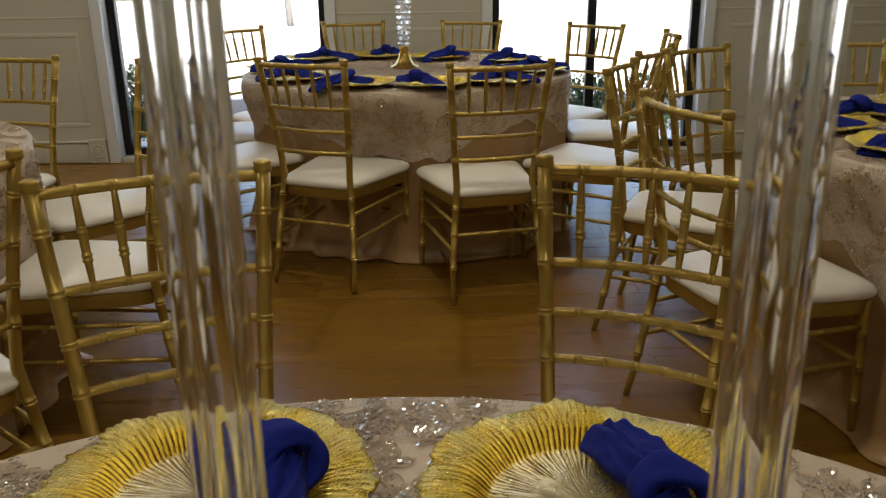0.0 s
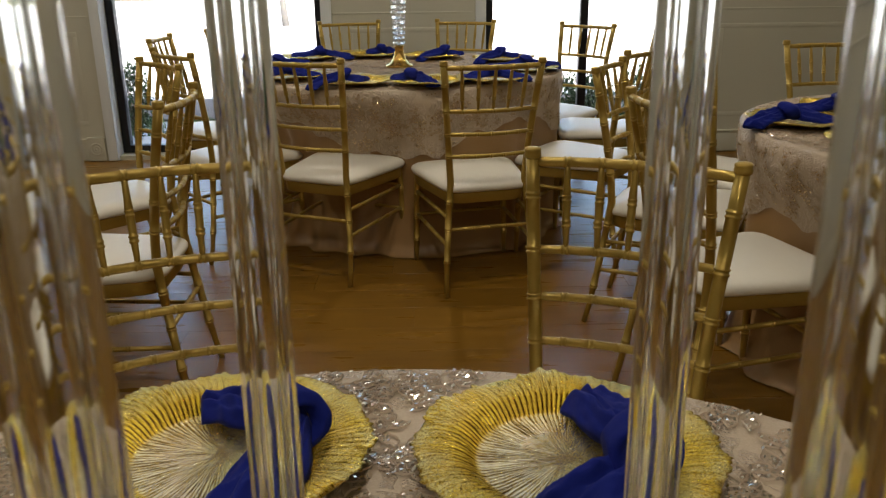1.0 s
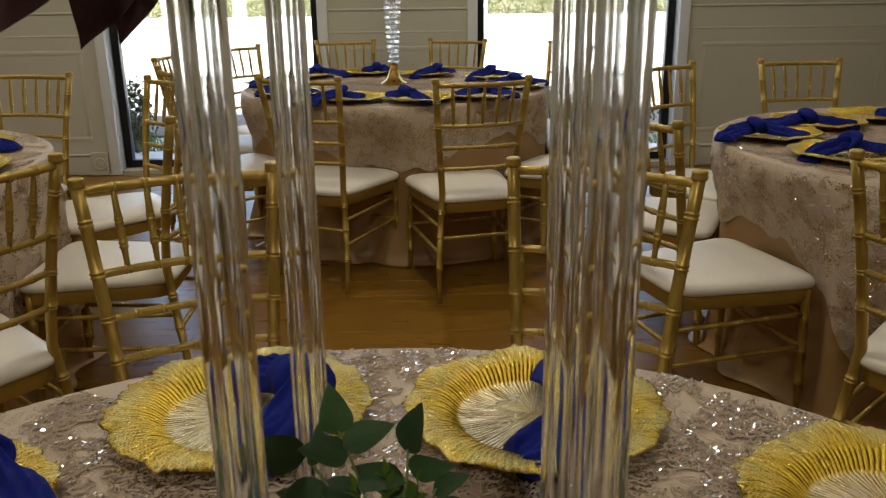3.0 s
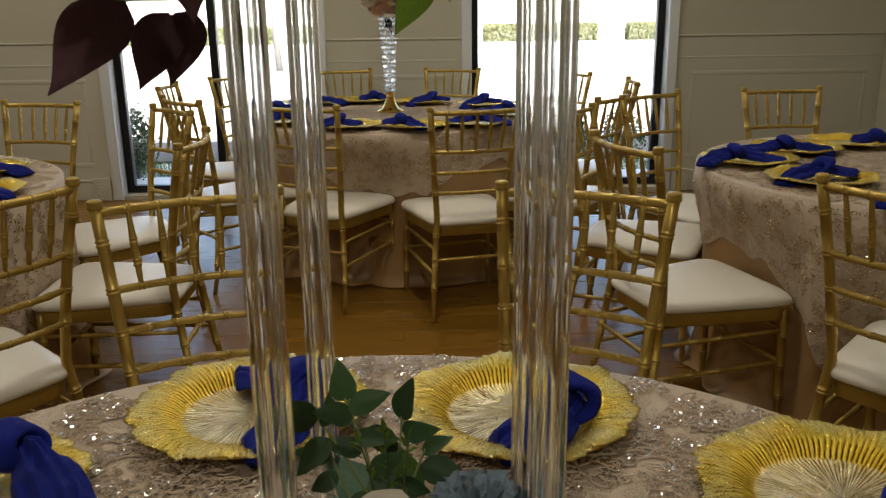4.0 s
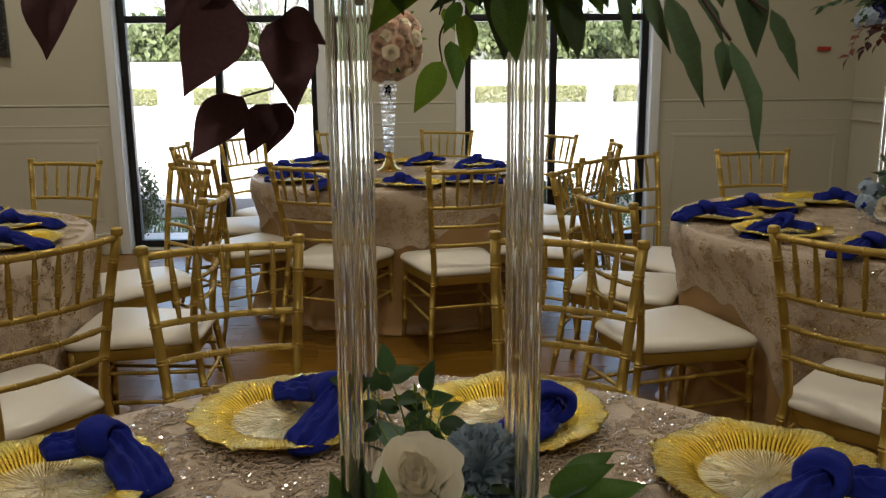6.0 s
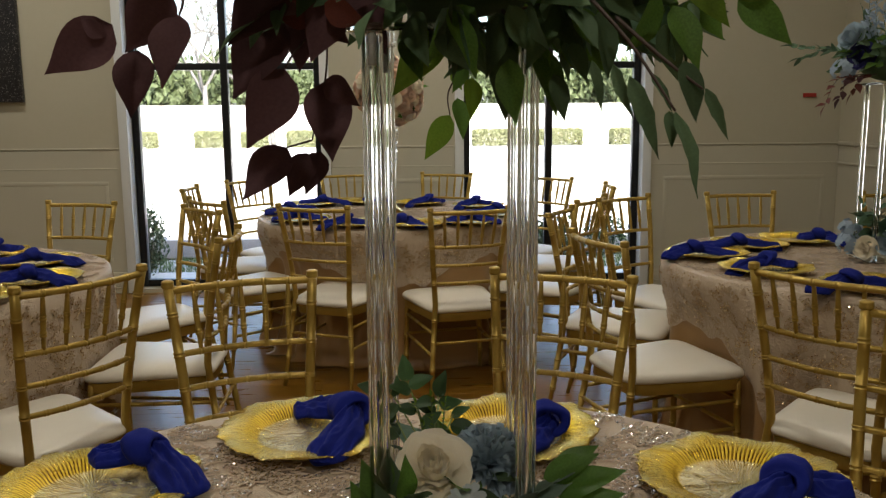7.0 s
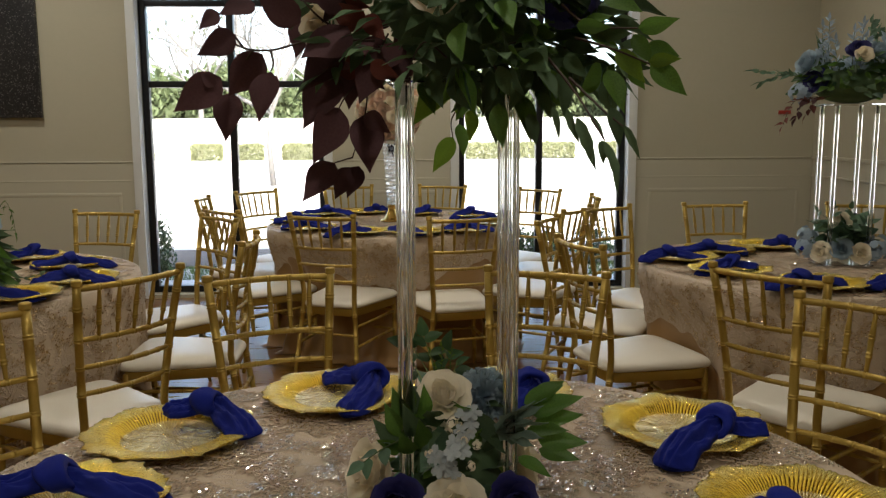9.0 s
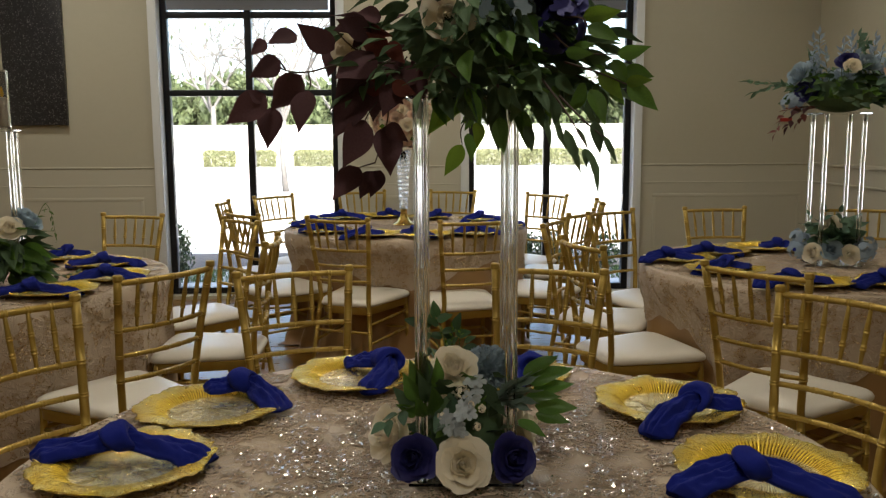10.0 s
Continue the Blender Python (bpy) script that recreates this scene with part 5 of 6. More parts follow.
rose(low, LW(0.207, 0.108, 0.788), (0.02, -1, 0.45), 0.052, MAT_CREAM, "cream silk rose", 1)
rose(low, LW(0.119, 0.118, 0.797), (-0.30, -1, 0.35), 0.042, MAT_NAVY, "navy silk rose", 2)
rose(low, LW(0.296, 0.112, 0.795), (0.30, -1, 0.30), 0.043, MAT_NAVY, "navy silk rose", 3)
rose(low, LW(0.077, 0.190, 0.818), (-0.9, -0.55, 0.3), 0.052, MAT_CREAM, "cream silk rose", 4)
rose(low, LW(0.330, 0.215, 0.812), (1, -0.25, 0.25), 0.046, MAT_CREAM, "cream silk rose", 5)
rose(low, LW(0.196, 0.190, 0.940), (-0.10, -0.62, 0.80), 0.045, MAT_CREAM, "cream silk rose", 6)
carnation(low, LW(0.262, 0.242, 0.918), (0.30, -0.35, 0.90), 0.052, "dusty blue frilled silk flower")
rose(low, L(0.225, 0.345, 0.850), (0.1, 1, 0.4), 0.050, MAT_CREAM, "cream silk rose", 8)
for i, (x, y, z, r, k) in enumerate(((0.230, 0.138, 0.922, 0.021, "star"), (0.210, 0.118, 0.880, 0.022, "star"), (0.187, 0.118, 0.862, 0.024, "star"), (0.200, 0.122, 0.848, 0.018, "star"), (0.222, 0.124, 0.900, 0.017, "star"), (0.208, 0.132, 0.912, 0.014, "cream"), (0.241, 0.120, 0.885, 0.009, "cream"), (0.232, 0.114, 0.854, 0.009, "cream"), (0.222, 0.118, 0.893, 0.008, "cream"), (0.170, 0.124, 0.872, 0.008, "cream"))):
    if k == "star":
        share("blossom", BLOSSOM[k], low, Matrix.Translation(LW(x, y, z)) @ Vector((0.25 * math.sin(2.2 * i), -1, 0.45)).to_track_quat("Z", "Y").to_matrix().to_4x4() @ pose(0, 0, 0, 0, 0, 50 * i) @ Matrix.Diagonal((r, r, r, 1)), "pale blue-grey open blossoms")
    else:
        blossom(low, k, LW(x, y, z), r, i * 1.3, "tiny cream blossoms")
# moss-like heart that holds the stems
b = bmesh.new()
bmesh.ops.create_icosphere(b, subdivisions=3, radius=1.0)
for v in b.verts:
    v.co *= 0.9 + 0.2 * noise.noise(v.co * 4)
bmesh.ops.transform(b, matrix=Matrix.Translation(L(0.212, 0.205, 0.835)) @ Matrix.Diagonal((0.088, 0.072, 0.080, 1)), verts=b.verts)
for v in b.verts:
    v.co.z = max(v.co.z, 0.001)
part("foliage_heart", b, MAT_DEEP, low, "dark green foliage core")
# upright spray of oval leaves on thin pale stems
for pts in (((0.190, 0.262, 0.900), (0.182, 0.276, 0.965), (0.164, 0.284, 1.018)), ((0.187, 0.268, 0.930), (0.160, 0.276, 0.978), (0.143, 0.278, 1.004)), ((0.192, 0.270, 0.920), (0.204, 0.300, 0.962), (0.206, 0.316, 0.985)), ((0.195, 0.262, 0.905), (0.216, 0.290, 0.945), (0.224, 0.300, 0.962)), ((0.185, 0.262, 0.900), (0.160, 0.285, 0.945), (0.150, 0.300, 0.962))):
    stem(low, [LW(*p) for p in pts], 0.0014, 0.0008, MAT_PALESTEM)
for i, (x, y, z, dx, dz) in enumerate(((0.166, 0.284, 1.012, -0.10, 1.0), (0.168, 0.280, 1.006, 0.80, 0.45), (0.171, 0.280, 1.000, -0.85, 0.50), (0.146, 0.278, 1.002, -0.95, 0.30), (0.150, 0.278, 0.994, 0.25, 0.95), (0.155, 0.276, 0.985, -0.75, -0.55), (0.176, 0.277, 0.985, 0.85, 0.35), (0.178, 0.276, 0.975, -0.80, 0.30), (0.206, 0.314, 0.980, 0.15, 1.0), (0.206, 0.308, 0.974, 0.90, 0.25), (0.203, 0.300, 0.962, -0.70, 0.60), (0.222, 0.300, 0.958, 0.75, 0.60), (0.220, 0.296, 0.950, 0.95, -0.10),
                                       (0.152, 0.298, 0.960, -0.85, 0.30), (0.158, 0.288, 0.948, -0.70, -0.35), (0.184, 0.272, 0.955, 0.55, 0.70), (0.186, 0.270, 0.940, -0.85, -0.15), (0.200, 0.282, 0.945, 0.70, -0.25))):
    size = 0.034 + 0.006 * math.sin(2.7 * i)
    leaf_facing(low, "oval", LW(x, y, z), LW(x + size * dx, y - 0.010 + 0.008 * math.sin(1.9 * i), z + size * dz), (0.7 * math.sin(2.1 * i), -0.8, 0.55 + 0.5 * math.sin(1.3 * i)))
for i in range(3):
    sprig(low, "lime", [L(0.190 + 0.008 * i, 0.235, 0.90), L(0.186 + 0.012 * i, 0.238, 0.965), L(0.178 + 0.018 * i, 0.24, 1.005 + 0.01 * (i % 2))], 0.011, 0.0055, 44 + i, r=0.0012)
# broad glossy leaves to the right, silvery ones between, upright ones to the left
for i, (bx, by, bz, tx, ty, tz) in enumerate(((0.30, 0.155, 0.925, 0.372, 0.13, 0.972), (0.305, 0.15, 0.915, 0.400, 0.12, 0.955), (0.31, 0.15, 0.905, 0.405, 0.13, 0.928), (0.315, 0.145, 0.893, 0.408, 0.11, 0.897), (0.32, 0.14, 0.885, 0.392, 0.10, 0.880), (0.315, 0.16, 0.93, 0.385, 0.17, 0.965),
                                              (0.29, 0.14, 0.88, 0.350, 0.10, 0.862), (0.30, 0.15, 0.90, 0.372, 0.10, 0.918))):
    leaf_facing(low, "ruscus", L(bx + 0.22 * (tx - bx), by + 0.22 * (ty - by), bz + 0.22 * (tz - bz)), L(tx, ty, tz), (0.3 * math.sin(2.1 * i), -0.8, 0.75 + 0.4 * math.sin(1.3 * i)))
for i, (tx, ty, tz) in enumerate(((0.318, 0.115, 0.955), (0.335, 0.12, 0.945), (0.345, 0.115, 0.928), (0.335, 0.10, 0.912), (0.318, 0.10, 0.935), (0.300, 0.11, 0.945), (0.322, 0.10, 0.90), (0.352, 0.14, 0.962), (0.30, 0.10, 0.905))):
    leaf_at(low, "miller", L(0.270, 0.140, 0.905), L(tx, ty, tz), 40 * math.sin(2.3 * i))
for i, (bx, bz, tx, ty, tz) in enumerate(((0.150, 0.905, 0.136, 0.14, 0.985), (0.155, 0.900, 0.162, 0.135, 0.975), (0.142, 0.895, 0.110, 0.14, 0.970), (0.140, 0.885, 0.097, 0.13, 0.945), (0.150, 0.885, 0.128, 0.12, 0.945), (0.135, 0.875, 0.088, 0.13, 0.905), (0.15, 0.91, 0.122, 0.16, 0.995), (0.148, 0.870, 0.120, 0.10, 0.915), (0.135, 0.87, 0.082, 0.15, 0.925), (0.155, 0.87, 0.152, 0.10, 0.93))):
    leaf_facing(low, "green" if i % 4 else "deep", L(bx + 0.3 * (tx - bx), 0.145, bz + 0.3 * (tz - bz)), L(tx, ty, tz), (0.5 * math.sin(1.7 * i), -1, 0.25 + 0.3 * math.sin(2.9 * i)))
sprig(low, "euca", [L(0.12, 0.14, 0.90), L(0.09, 0.12, 0.895), L(0.065, 0.11, 0.885)], 0.032, 0.014, 6)
sprig(low, "miller", [L(0.21, 0.12, 0.90), L(0.185, 0.105, 0.885), L(0.165, 0.10, 0.878)], 0.020, 0.006, 7)
rnd = random.Random(3)
for i in range(78):
    a = rnd.uniform(0, 2 * math.pi)
    r0, r1 = rnd.uniform(0.03, 0.07), rnd.uniform(0.085, 0.140)
    z = rnd.uniform(0.80, 0.93)
    k = rnd.choice(("deep", "deep", "euca", "green"))
    leaf_at(low, k, L(0.212 + r0 * math.cos(a), 0.215 + r0 * math.sin(a), z), L(0.212 + r1 * math.cos(a + rnd.uniform(-0.3, 0.3)), 0.215 + r1 * 0.85 * math.sin(a), max(0.778, z + rnd.uniform(-0.03, 0.045))), rnd.uniform(-60, 60))

# ---- near table: tall arrangement on the stand ----
tall = thing("tall_flower_arrangement", pose(0, 0, 1.430), "overhanging arrangement of maroon and green leaves, navy and cream flowers", "flowers", "table flowers")
ZT = 1.430


def H(x, y, z):
    """A place among the turned flowers."""
    return TURN1 @ Vector((x, y, z - 0.027 - ZT))


def W(x, y, z):
    """A place in the room, seen from the arrangement's foot."""
    return Vector((x, y, z - ZT))


b = bmesh.new()
bmesh.ops.create_icosphere(b, subdivisions=3, radius=1.0)
for v in b.verts:
    v.co *= 0.88 + 0.25 * noise.noise(v.co * 3.5)
bmesh.ops.transform(b, matrix=Matrix.Translation(H(0.225, 0.235, 1.545)) @ Matrix.Diagonal((0.115, 0.105, 0.088, 1)), verts=b.verts)
for v in b.verts:
    v.co.z = max(v.co.z, 0.0005)
part("foliage_heart", b, MAT_DEEP, tall, "dark green foliage core")
# maroon branches: leaf base and tip
MAROON_UP = ((-0.128, 0.250, 1.412, -0.138, 0.235, 1.338), (-0.124, 0.160, 1.430, -0.189, 0.143, 1.380), (-0.062, 0.150, 1.462, -0.118, 0.165, 1.402), (-0.047, 0.120, 1.435, -0.066, 0.100, 1.367), (-0.083, 0.060, 1.479, -0.125, 0.030, 1.450), (-0.108, 0.080, 1.511, -0.128, 0.060, 1.487), (-0.056, 0.060, 1.519, -0.097, 0.030, 1.504), (0.001, 0.080, 1.497, -0.057, 0.060, 1.533), (-0.131, 0.150, 1.416, -0.149, 0.140, 1.436), (0.055, 0.140, 1.526, 0.006, 0.100, 1.547))
MAROON_LOW = ((0.046, 0.170, 1.475, -0.009, 0.150, 1.411), (0.039, 0.190, 1.440, -0.012, 0.170, 1.358), (0.042, 0.190, 1.387, 0.007, 0.160, 1.305), (0.064, 0.210, 1.462, 0.055, 0.200, 1.385), (0.071, 0.220, 1.449, 0.109, 0.210, 1.415), (0.077, 0.270, 1.379, 0.115, 0.250, 1.349), (0.074, 0.280, 1.377, 0.086, 0.257, 1.287), (0.023, 0.324, 1.300, -0.029, 0.293, 1.242), (0.062, 0.352, 1.293, 0.040, 0.344, 1.240), (0.046, 0.345, 1.292, 0.022, 0.334, 1.238), (0.115, 0.240, 1.480, 0.150, 0.240, 1.405), (0.050, 0.240, 1.481, 0.034, 0.240, 1.431))
for i, (a, bb, c, d, e, f) in enumerate(MAROON_UP + MAROON_LOW):
    leaf_facing(tall, "maroon", W(a, bb, c), W(d, e, f), (0.35 * math.sin(1.7 * i), -1, 0.3 * math.sin(2.3 * i + 1)))
for k, pts in enumerate((((0.096, 0.200, 1.485), (0.011, 0.160, 1.482), (-0.049, 0.140, 1.466), (-0.086, 0.100, 1.468), (-0.109, 0.080, 1.493)),
                         ((0.058, 0.180, 1.490), (0.024, 0.140, 1.508), (0.003, 0.100, 1.528)),
                         ((-0.049, 0.140, 1.466), (-0.043, 0.120, 1.446), (-0.047, 0.120, 1.435)),
                         ((-0.072, 0.130, 1.465), (-0.113, 0.200, 1.431), (-0.130, 0.250, 1.412)),
                         ((-0.081, 0.100, 1.468), (-0.083, 0.070, 1.475), (-0.083, 0.060, 1.479)),
                         ((0.116, 0.240, 1.500), (0.087, 0.240, 1.441), (0.077, 0.270, 1.379), (0.052, 0.338, 1.308)),
                         ((0.052, 0.338, 1.308), (0.037, 0.330, 1.304), (0.023, 0.324, 1.300)),
                         ((0.090, 0.230, 1.450), (0.055, 0.200, 1.409), (0.042, 0.190, 1.387)))):
    stem(tall, [W(*p) for p in pts], 0.0021 - 0.0001 * k, 0.0011)
rnd = random.Random(9)
for i, (p, q) in enumerate((((0.08, 0.12, 1.54), (0.105, 0.11, 1.505)), ((0.085, 0.13, 1.475), (0.125, 0.12, 1.452)), ((0.05, 0.14, 1.57), (0.085, 0.13, 1.548)))):
    leaf_at(tall, "rust", H(*p), H(*q), 90 + 25 * i)
for i in range(4):
    x0, z0 = rnd.uniform(-0.02, 0.14), rnd.uniform(1.47, 1.62)
    p = Vector((x0, rnd.uniform(0.10, 0.32), z0))
    leaf_at(tall, "maroon", H(*p), H(p.x - rnd.uniform(0.02, 0.07), p.y + rnd.uniform(-0.05, 0.05), p.z - rnd.uniform(0.03, 0.08)), 90 + rnd.uniform(-60, 60))
# green branches
GREEN_B = ((0.46, 0.05, 1.493, 0.513, 0.05, 1.480), (0.418, 0.05, 1.461, 0.437, 0.05, 1.411), (0.396, 0.05, 1.460, 0.366, 0.05, 1.421), (0.403, 0.05, 1.448, 0.422, 0.05, 1.394), (0.438, 0.05, 1.467, 0.462, 0.05, 1.432),
           (0.426, 0.05, 1.467, 0.433, 0.05, 1.449), (0.315, 0.05, 1.460, 0.354, 0.05, 1.424), (0.298, 0.05, 1.402, 0.310, 0.05, 1.359), (0.256, 0.05, 1.416, 0.259, 0.05, 1.355))
GREEN_LOW = ((0.241, 0.670, 1.338, 0.199, 0.669, 1.264), (0.250, 0.620, 1.364, 0.262, 0.600, 1.301), (0.260, 0.450, 1.388, 0.259, 0.420, 1.334), (0.238, 0.550, 1.402, 0.253, 0.550, 1.374), (0.257, 0.500, 1.406, 0.235, 0.500, 1.369), (0.214, 0.330, 1.443, 0.154, 0.300, 1.364), (0.269, 0.500, 1.430, 0.271, 0.500, 1.389))
GREEN_MID = ((0.270, 0.160, 1.411, 0.272, 0.140, 1.334), (0.300, 0.120, 1.404, 0.321, 0.100, 1.338), (0.325, 0.080, 1.404, 0.338, 0.060, 1.370), (0.294, 0.200, 1.426, 0.266, 0.200, 1.363), (0.239, 0.140, 1.444, 0.190, 0.120, 1.392), (0.311, 0.100, 1.442, 0.285, 0.080, 1.382), (0.346, 0.060, 1.430, 0.357, 0.040, 1.371))
GREEN_SIDE = ((0.459, 0.020, 1.437, 0.508, 0.010, 1.397), (0.457, 0.020, 1.440, 0.493, 0.000, 1.444), (0.442, 0.020, 1.483, 0.490, 0.000, 1.491), (0.399, 0.040, 1.528, 0.448, 0.020, 1.506), (0.394, 0.050, 1.545, 0.452, 0.030, 1.549), (0.402, 0.020, 1.430, 0.424, 0.000, 1.376), (0.397, 0.040, 1.440, 0.371, 0.020, 1.400), (0.416, 0.030, 1.456, 0.456, 0.020, 1.414), (0.438, 0.030, 1.476, 0.463, 0.020, 1.437), (0.363, 0.030, 1.488, 0.403, 0.010, 1.482))
GREEN_HANG = ((0.355, -0.020, 1.369, 0.379, -0.040, 1.303), (0.382, -0.060, 1.339, 0.400, -0.091, 1.279), (0.394, -0.040, 1.380, 0.406, -0.050, 1.332), (0.409, -0.050, 1.358, 0.427, -0.060, 1.317), (0.346, 0.000, 1.380, 0.356, -0.020, 1.335), (0.380, -0.050, 1.340, 0.382, -0.060, 1.312), (0.370, -0.030, 1.371, 0.390, -0.040, 1.340), (0.328, 0.000, 1.383, 0.338, -0.010, 1.340))
for i, (a, bb, c, d, e, f) in enumerate(GREEN_B):
    leaf_facing(tall, ("green", "deep")[i % 2], H(a, bb, c), H(d, e + 0.015 * math.sin(2.3 * i), f), (0.6 * math.sin(1.3 * i), -1, 0.4 * math.sin(2.7 * i)))
# some low and side leaves take the yellower green that paints in backlight
for kinds, rows in ((("lime", "green", "lime"), GREEN_LOW), (("deep", "green", "deep"), GREEN_MID), (("green", "lime", "green"), GREEN_SIDE), (("lobed", "lobed", "deep"), GREEN_HANG)):
    for i, (a, bb, c, d, e, f) in enumerate(rows):
        leaf_facing(tall, kinds[i % 3], W(a, bb, c), W(d, e, f), (0.5 * math.sin(1.3 * i), -1, 0.4 * math.sin(2.7 * i)))
for k, pts in enumerate((((0.261, 0.400, 1.459), (0.251, 0.550, 1.408), (0.237, 0.650, 1.372), (0.241, 0.670, 1.338)),
                         ((0.368, 0.060, 1.475), (0.416, 0.030, 1.456), (0.459, 0.020, 1.437)),
                         ((0.353, 0.080, 1.521), (0.382, 0.040, 1.489), (0.442, 0.020, 1.483)),
                         ((0.332, 0.060, 1.448), (0.357, -0.010, 1.397), (0.382, -0.060, 1.340)),
                         ((0.353, 0.020, 1.420), (0.383, -0.030, 1.380), (0.407, -0.050, 1.357)),
                         ((0.274, 0.200, 1.448), (0.287, 0.180, 1.427), (0.293, 0.150, 1.411)),
                         ((0.371, 0.080, 1.547), (0.392, 0.050, 1.542), (0.399, 0.040, 1.528)))):
    stem(tall, [W(*p) for p in pts], 0.0020, 0.0010)
for i in range(620):
    a = rnd.uniform(0, 2 * math.pi)
    if math.cos(a) < -0.45 and rnd.random() < 0.7:
        continue
    el = rnd.uniform(-0.25, 1.1)
    r = rnd.uniform(0.10, 0.215)
    p = Vector((0.235 + 1.15 * r * math.cos(a) * math.cos(el), 0.215 + r * math.sin(a) * math.cos(el), 1.50 + 0.9 * r * math.sin(el)))
    if p.z < 1.47:
        p.z = 1.47
    out = Vector((math.cos(a), math.sin(a), rnd.uniform(-0.9, 0.35))).normalized()
    tip = p + out * rnd.uniform(0.042, 0.072)
    if tip.z < 1.40:
        tip.z = 1.40
    kind = "maroon" if math.cos(a) < -0.7 and rnd.random() < 0.15 else rnd.choice(("deep", "deep", "deep", "deep", "deep", "deep", "green" if math.cos(a) > -0.2 else "deep"))
    leaf_at(tall, kind, H(*p), H(*tip), rnd.uniform(-70, 70))
for i in range(6):
    a = radians(200 + 45 * i)
    sprig(tall, "deep", [H(0.23 + 0.08 * math.cos(a), 0.22 + 0.08 * math.sin(a), 1.485), H(0.23 + 0.17 * math.cos(a), 0.22 + 0.15 * math.sin(a), 1.50), H(0.23 + 0.23 * math.cos(a), 0.22 + 0.20 * math.sin(a), 1.46)], 0.055, 0.022, 20 + i, MAT_STEM)
for i in range(60):
    p = Vector((rnd.uniform(0.17, 0.43), rnd.uniform(0.06, 0.34), rnd.uniform(1.462, 1.475)))
    leaf_at(tall, rnd.choice(("deep", "deep", "green", "euca")), H(*p), H(p.x + rnd.gauss(0.01, 0.02), p.y + rnd.gauss(-0.01, 0.02), p.z - rnd.uniform(0.035, 0.065)), rnd.uniform(40, 140))
far_rose(tall, W(0.013, 0.225, 1.508), (-0.5, -0.8, -0.2), 0.036, MAT_CREAM, "cream silk rose")
for i, (a, bb, c, d, e, f, k) in enumerate(((0.049, 0.160, 1.553, -0.003, 0.130, 1.534, "maroon"), (0.060, 0.160, 1.543, 0.025, 0.140, 1.505, "maroon"), (0.084, 0.150, 1.500, 0.034, 0.130, 1.529, "rust"), (0.074, 0.200, 1.441, 0.030, 0.170, 1.452, "rust"), (0.074, 0.150, 1.558, 0.034, 0.120, 1.559, "maroon"))):
    leaf_facing(tall, k, W(a, bb, c), W(d, e, f), (0.4 * math.sin(1.9 * i), -1, 0.3 * math.sin(2.1 * i)))
far_rose(tall, H(0.180, 0.115, 1.585), (0, -1, -0.1), 0.046, MAT_CREAM, "cream silk rose")
far_rose(tall, H(0.36, 0.10, 1.615), (0.5, -0.8, 0.3), 0.058, MAT_NAVY, "navy silk rose")
far_rose(tall, H(0.31, 0.055, 1.650), (0.2, -0.9, 0.4), 0.058, MAT_NAVY, "navy silk rose")
far_rose(tall, H(0.10, 0.28, 1.68), (-0.5, 0.3, 0.8), 0.058, MAT_CREAM, "cream silk rose")
far_rose(tall, H(0.25, 0.33, 1.68), (0.1, 0.7, 0.8), 0.058, MAT_NAVY, "navy silk rose")
far_rose(tall, H(0.20, 0.20, 1.72), (0, 0, 1), 0.060, MAT_DUSTY, "dusty blue silk rose")
blossom(tall, "dusty", H(0.275, 0.085, 1.590), 0.058, 0.4, "dusty blue blossom head")
blossom(tall, "navy", H(0.355, 0.075, 1.560), 0.055, 1.4, "navy blossom head")
blossom(tall, "navy", H(0.12, 0.09, 1.665), 0.055, 2.2, "navy blossom head")
blossom(tall, "dusty", H(0.36, 0.27, 1.63), 0.060, 2.9, "dusty blue blossom head")

# ---- window table: crystal trumpet vase with a ball of roses ----
VX, VY = 0.070, 4.45
vase = thing("crystal_vase", pose(VX, VY, FAR_Z + 0.002), "tall beaded crystal trumpet vase on a gold foot", "vase")
part("gold_foot", lathe(bmesh.new(), [(0.072, 0.0), (0.074, 0.004), (0.070, 0.010), (0.050, 0.020), (0.034, 0.040), (0.024, 0.070), (0.022, 0.095), (0.027, 0.102), (0.020, 0.108)], 36, True), MAT_GOLDFOOT, vase, "polished gold foot")
prof = [(0.008, 0.108), (0.010, 0.16), (0.013, 0.28), (0.018, 0.40), (0.024, 0.50), (0.022, 0.50), (0.016, 0.40), (0.011, 0.28), (0.008, 0.16), (0.006, 0.112)]
part("glass_column", lathe(bmesh.new(), prof, 24, True), MAT_CRYSTAL, vase)
b = bmesh.new()
for j in range(16):
    z = 0.122 + 0.0250 * j
    r = 0.018 + 0.022 * ((z - 0.11) / 0.39) ** 1.3
    for k in range(9):
        a = 2 * math.pi * (k + 0.5 * (j % 2)) / 9
        bmesh.ops.create_icosphere(b, subdivisions=2, radius=0.0094 + 0.0012 * math.sin(5 * j + 3 * k), matrix=Matrix.Translation(((r + 0.004) * math.cos(a), (r + 0.004) * math.sin(a), z)))
tagged(part("bead_skin", b, MAT_CRYSTAL, vase, "strands of clear crystal beads"), kind="stuff")
ball = thing("rose_ball", pose(VX, VY, FAR_Z + 0.73), "round ball of blush and cream silk roses on the vase", "flowers")
b = bmesh.new()
bmesh.ops.create_icosphere(b, subdivisions=3, radius=0.17)
part("foam_core", b, MAT_BLUSH, ball)
n = 92
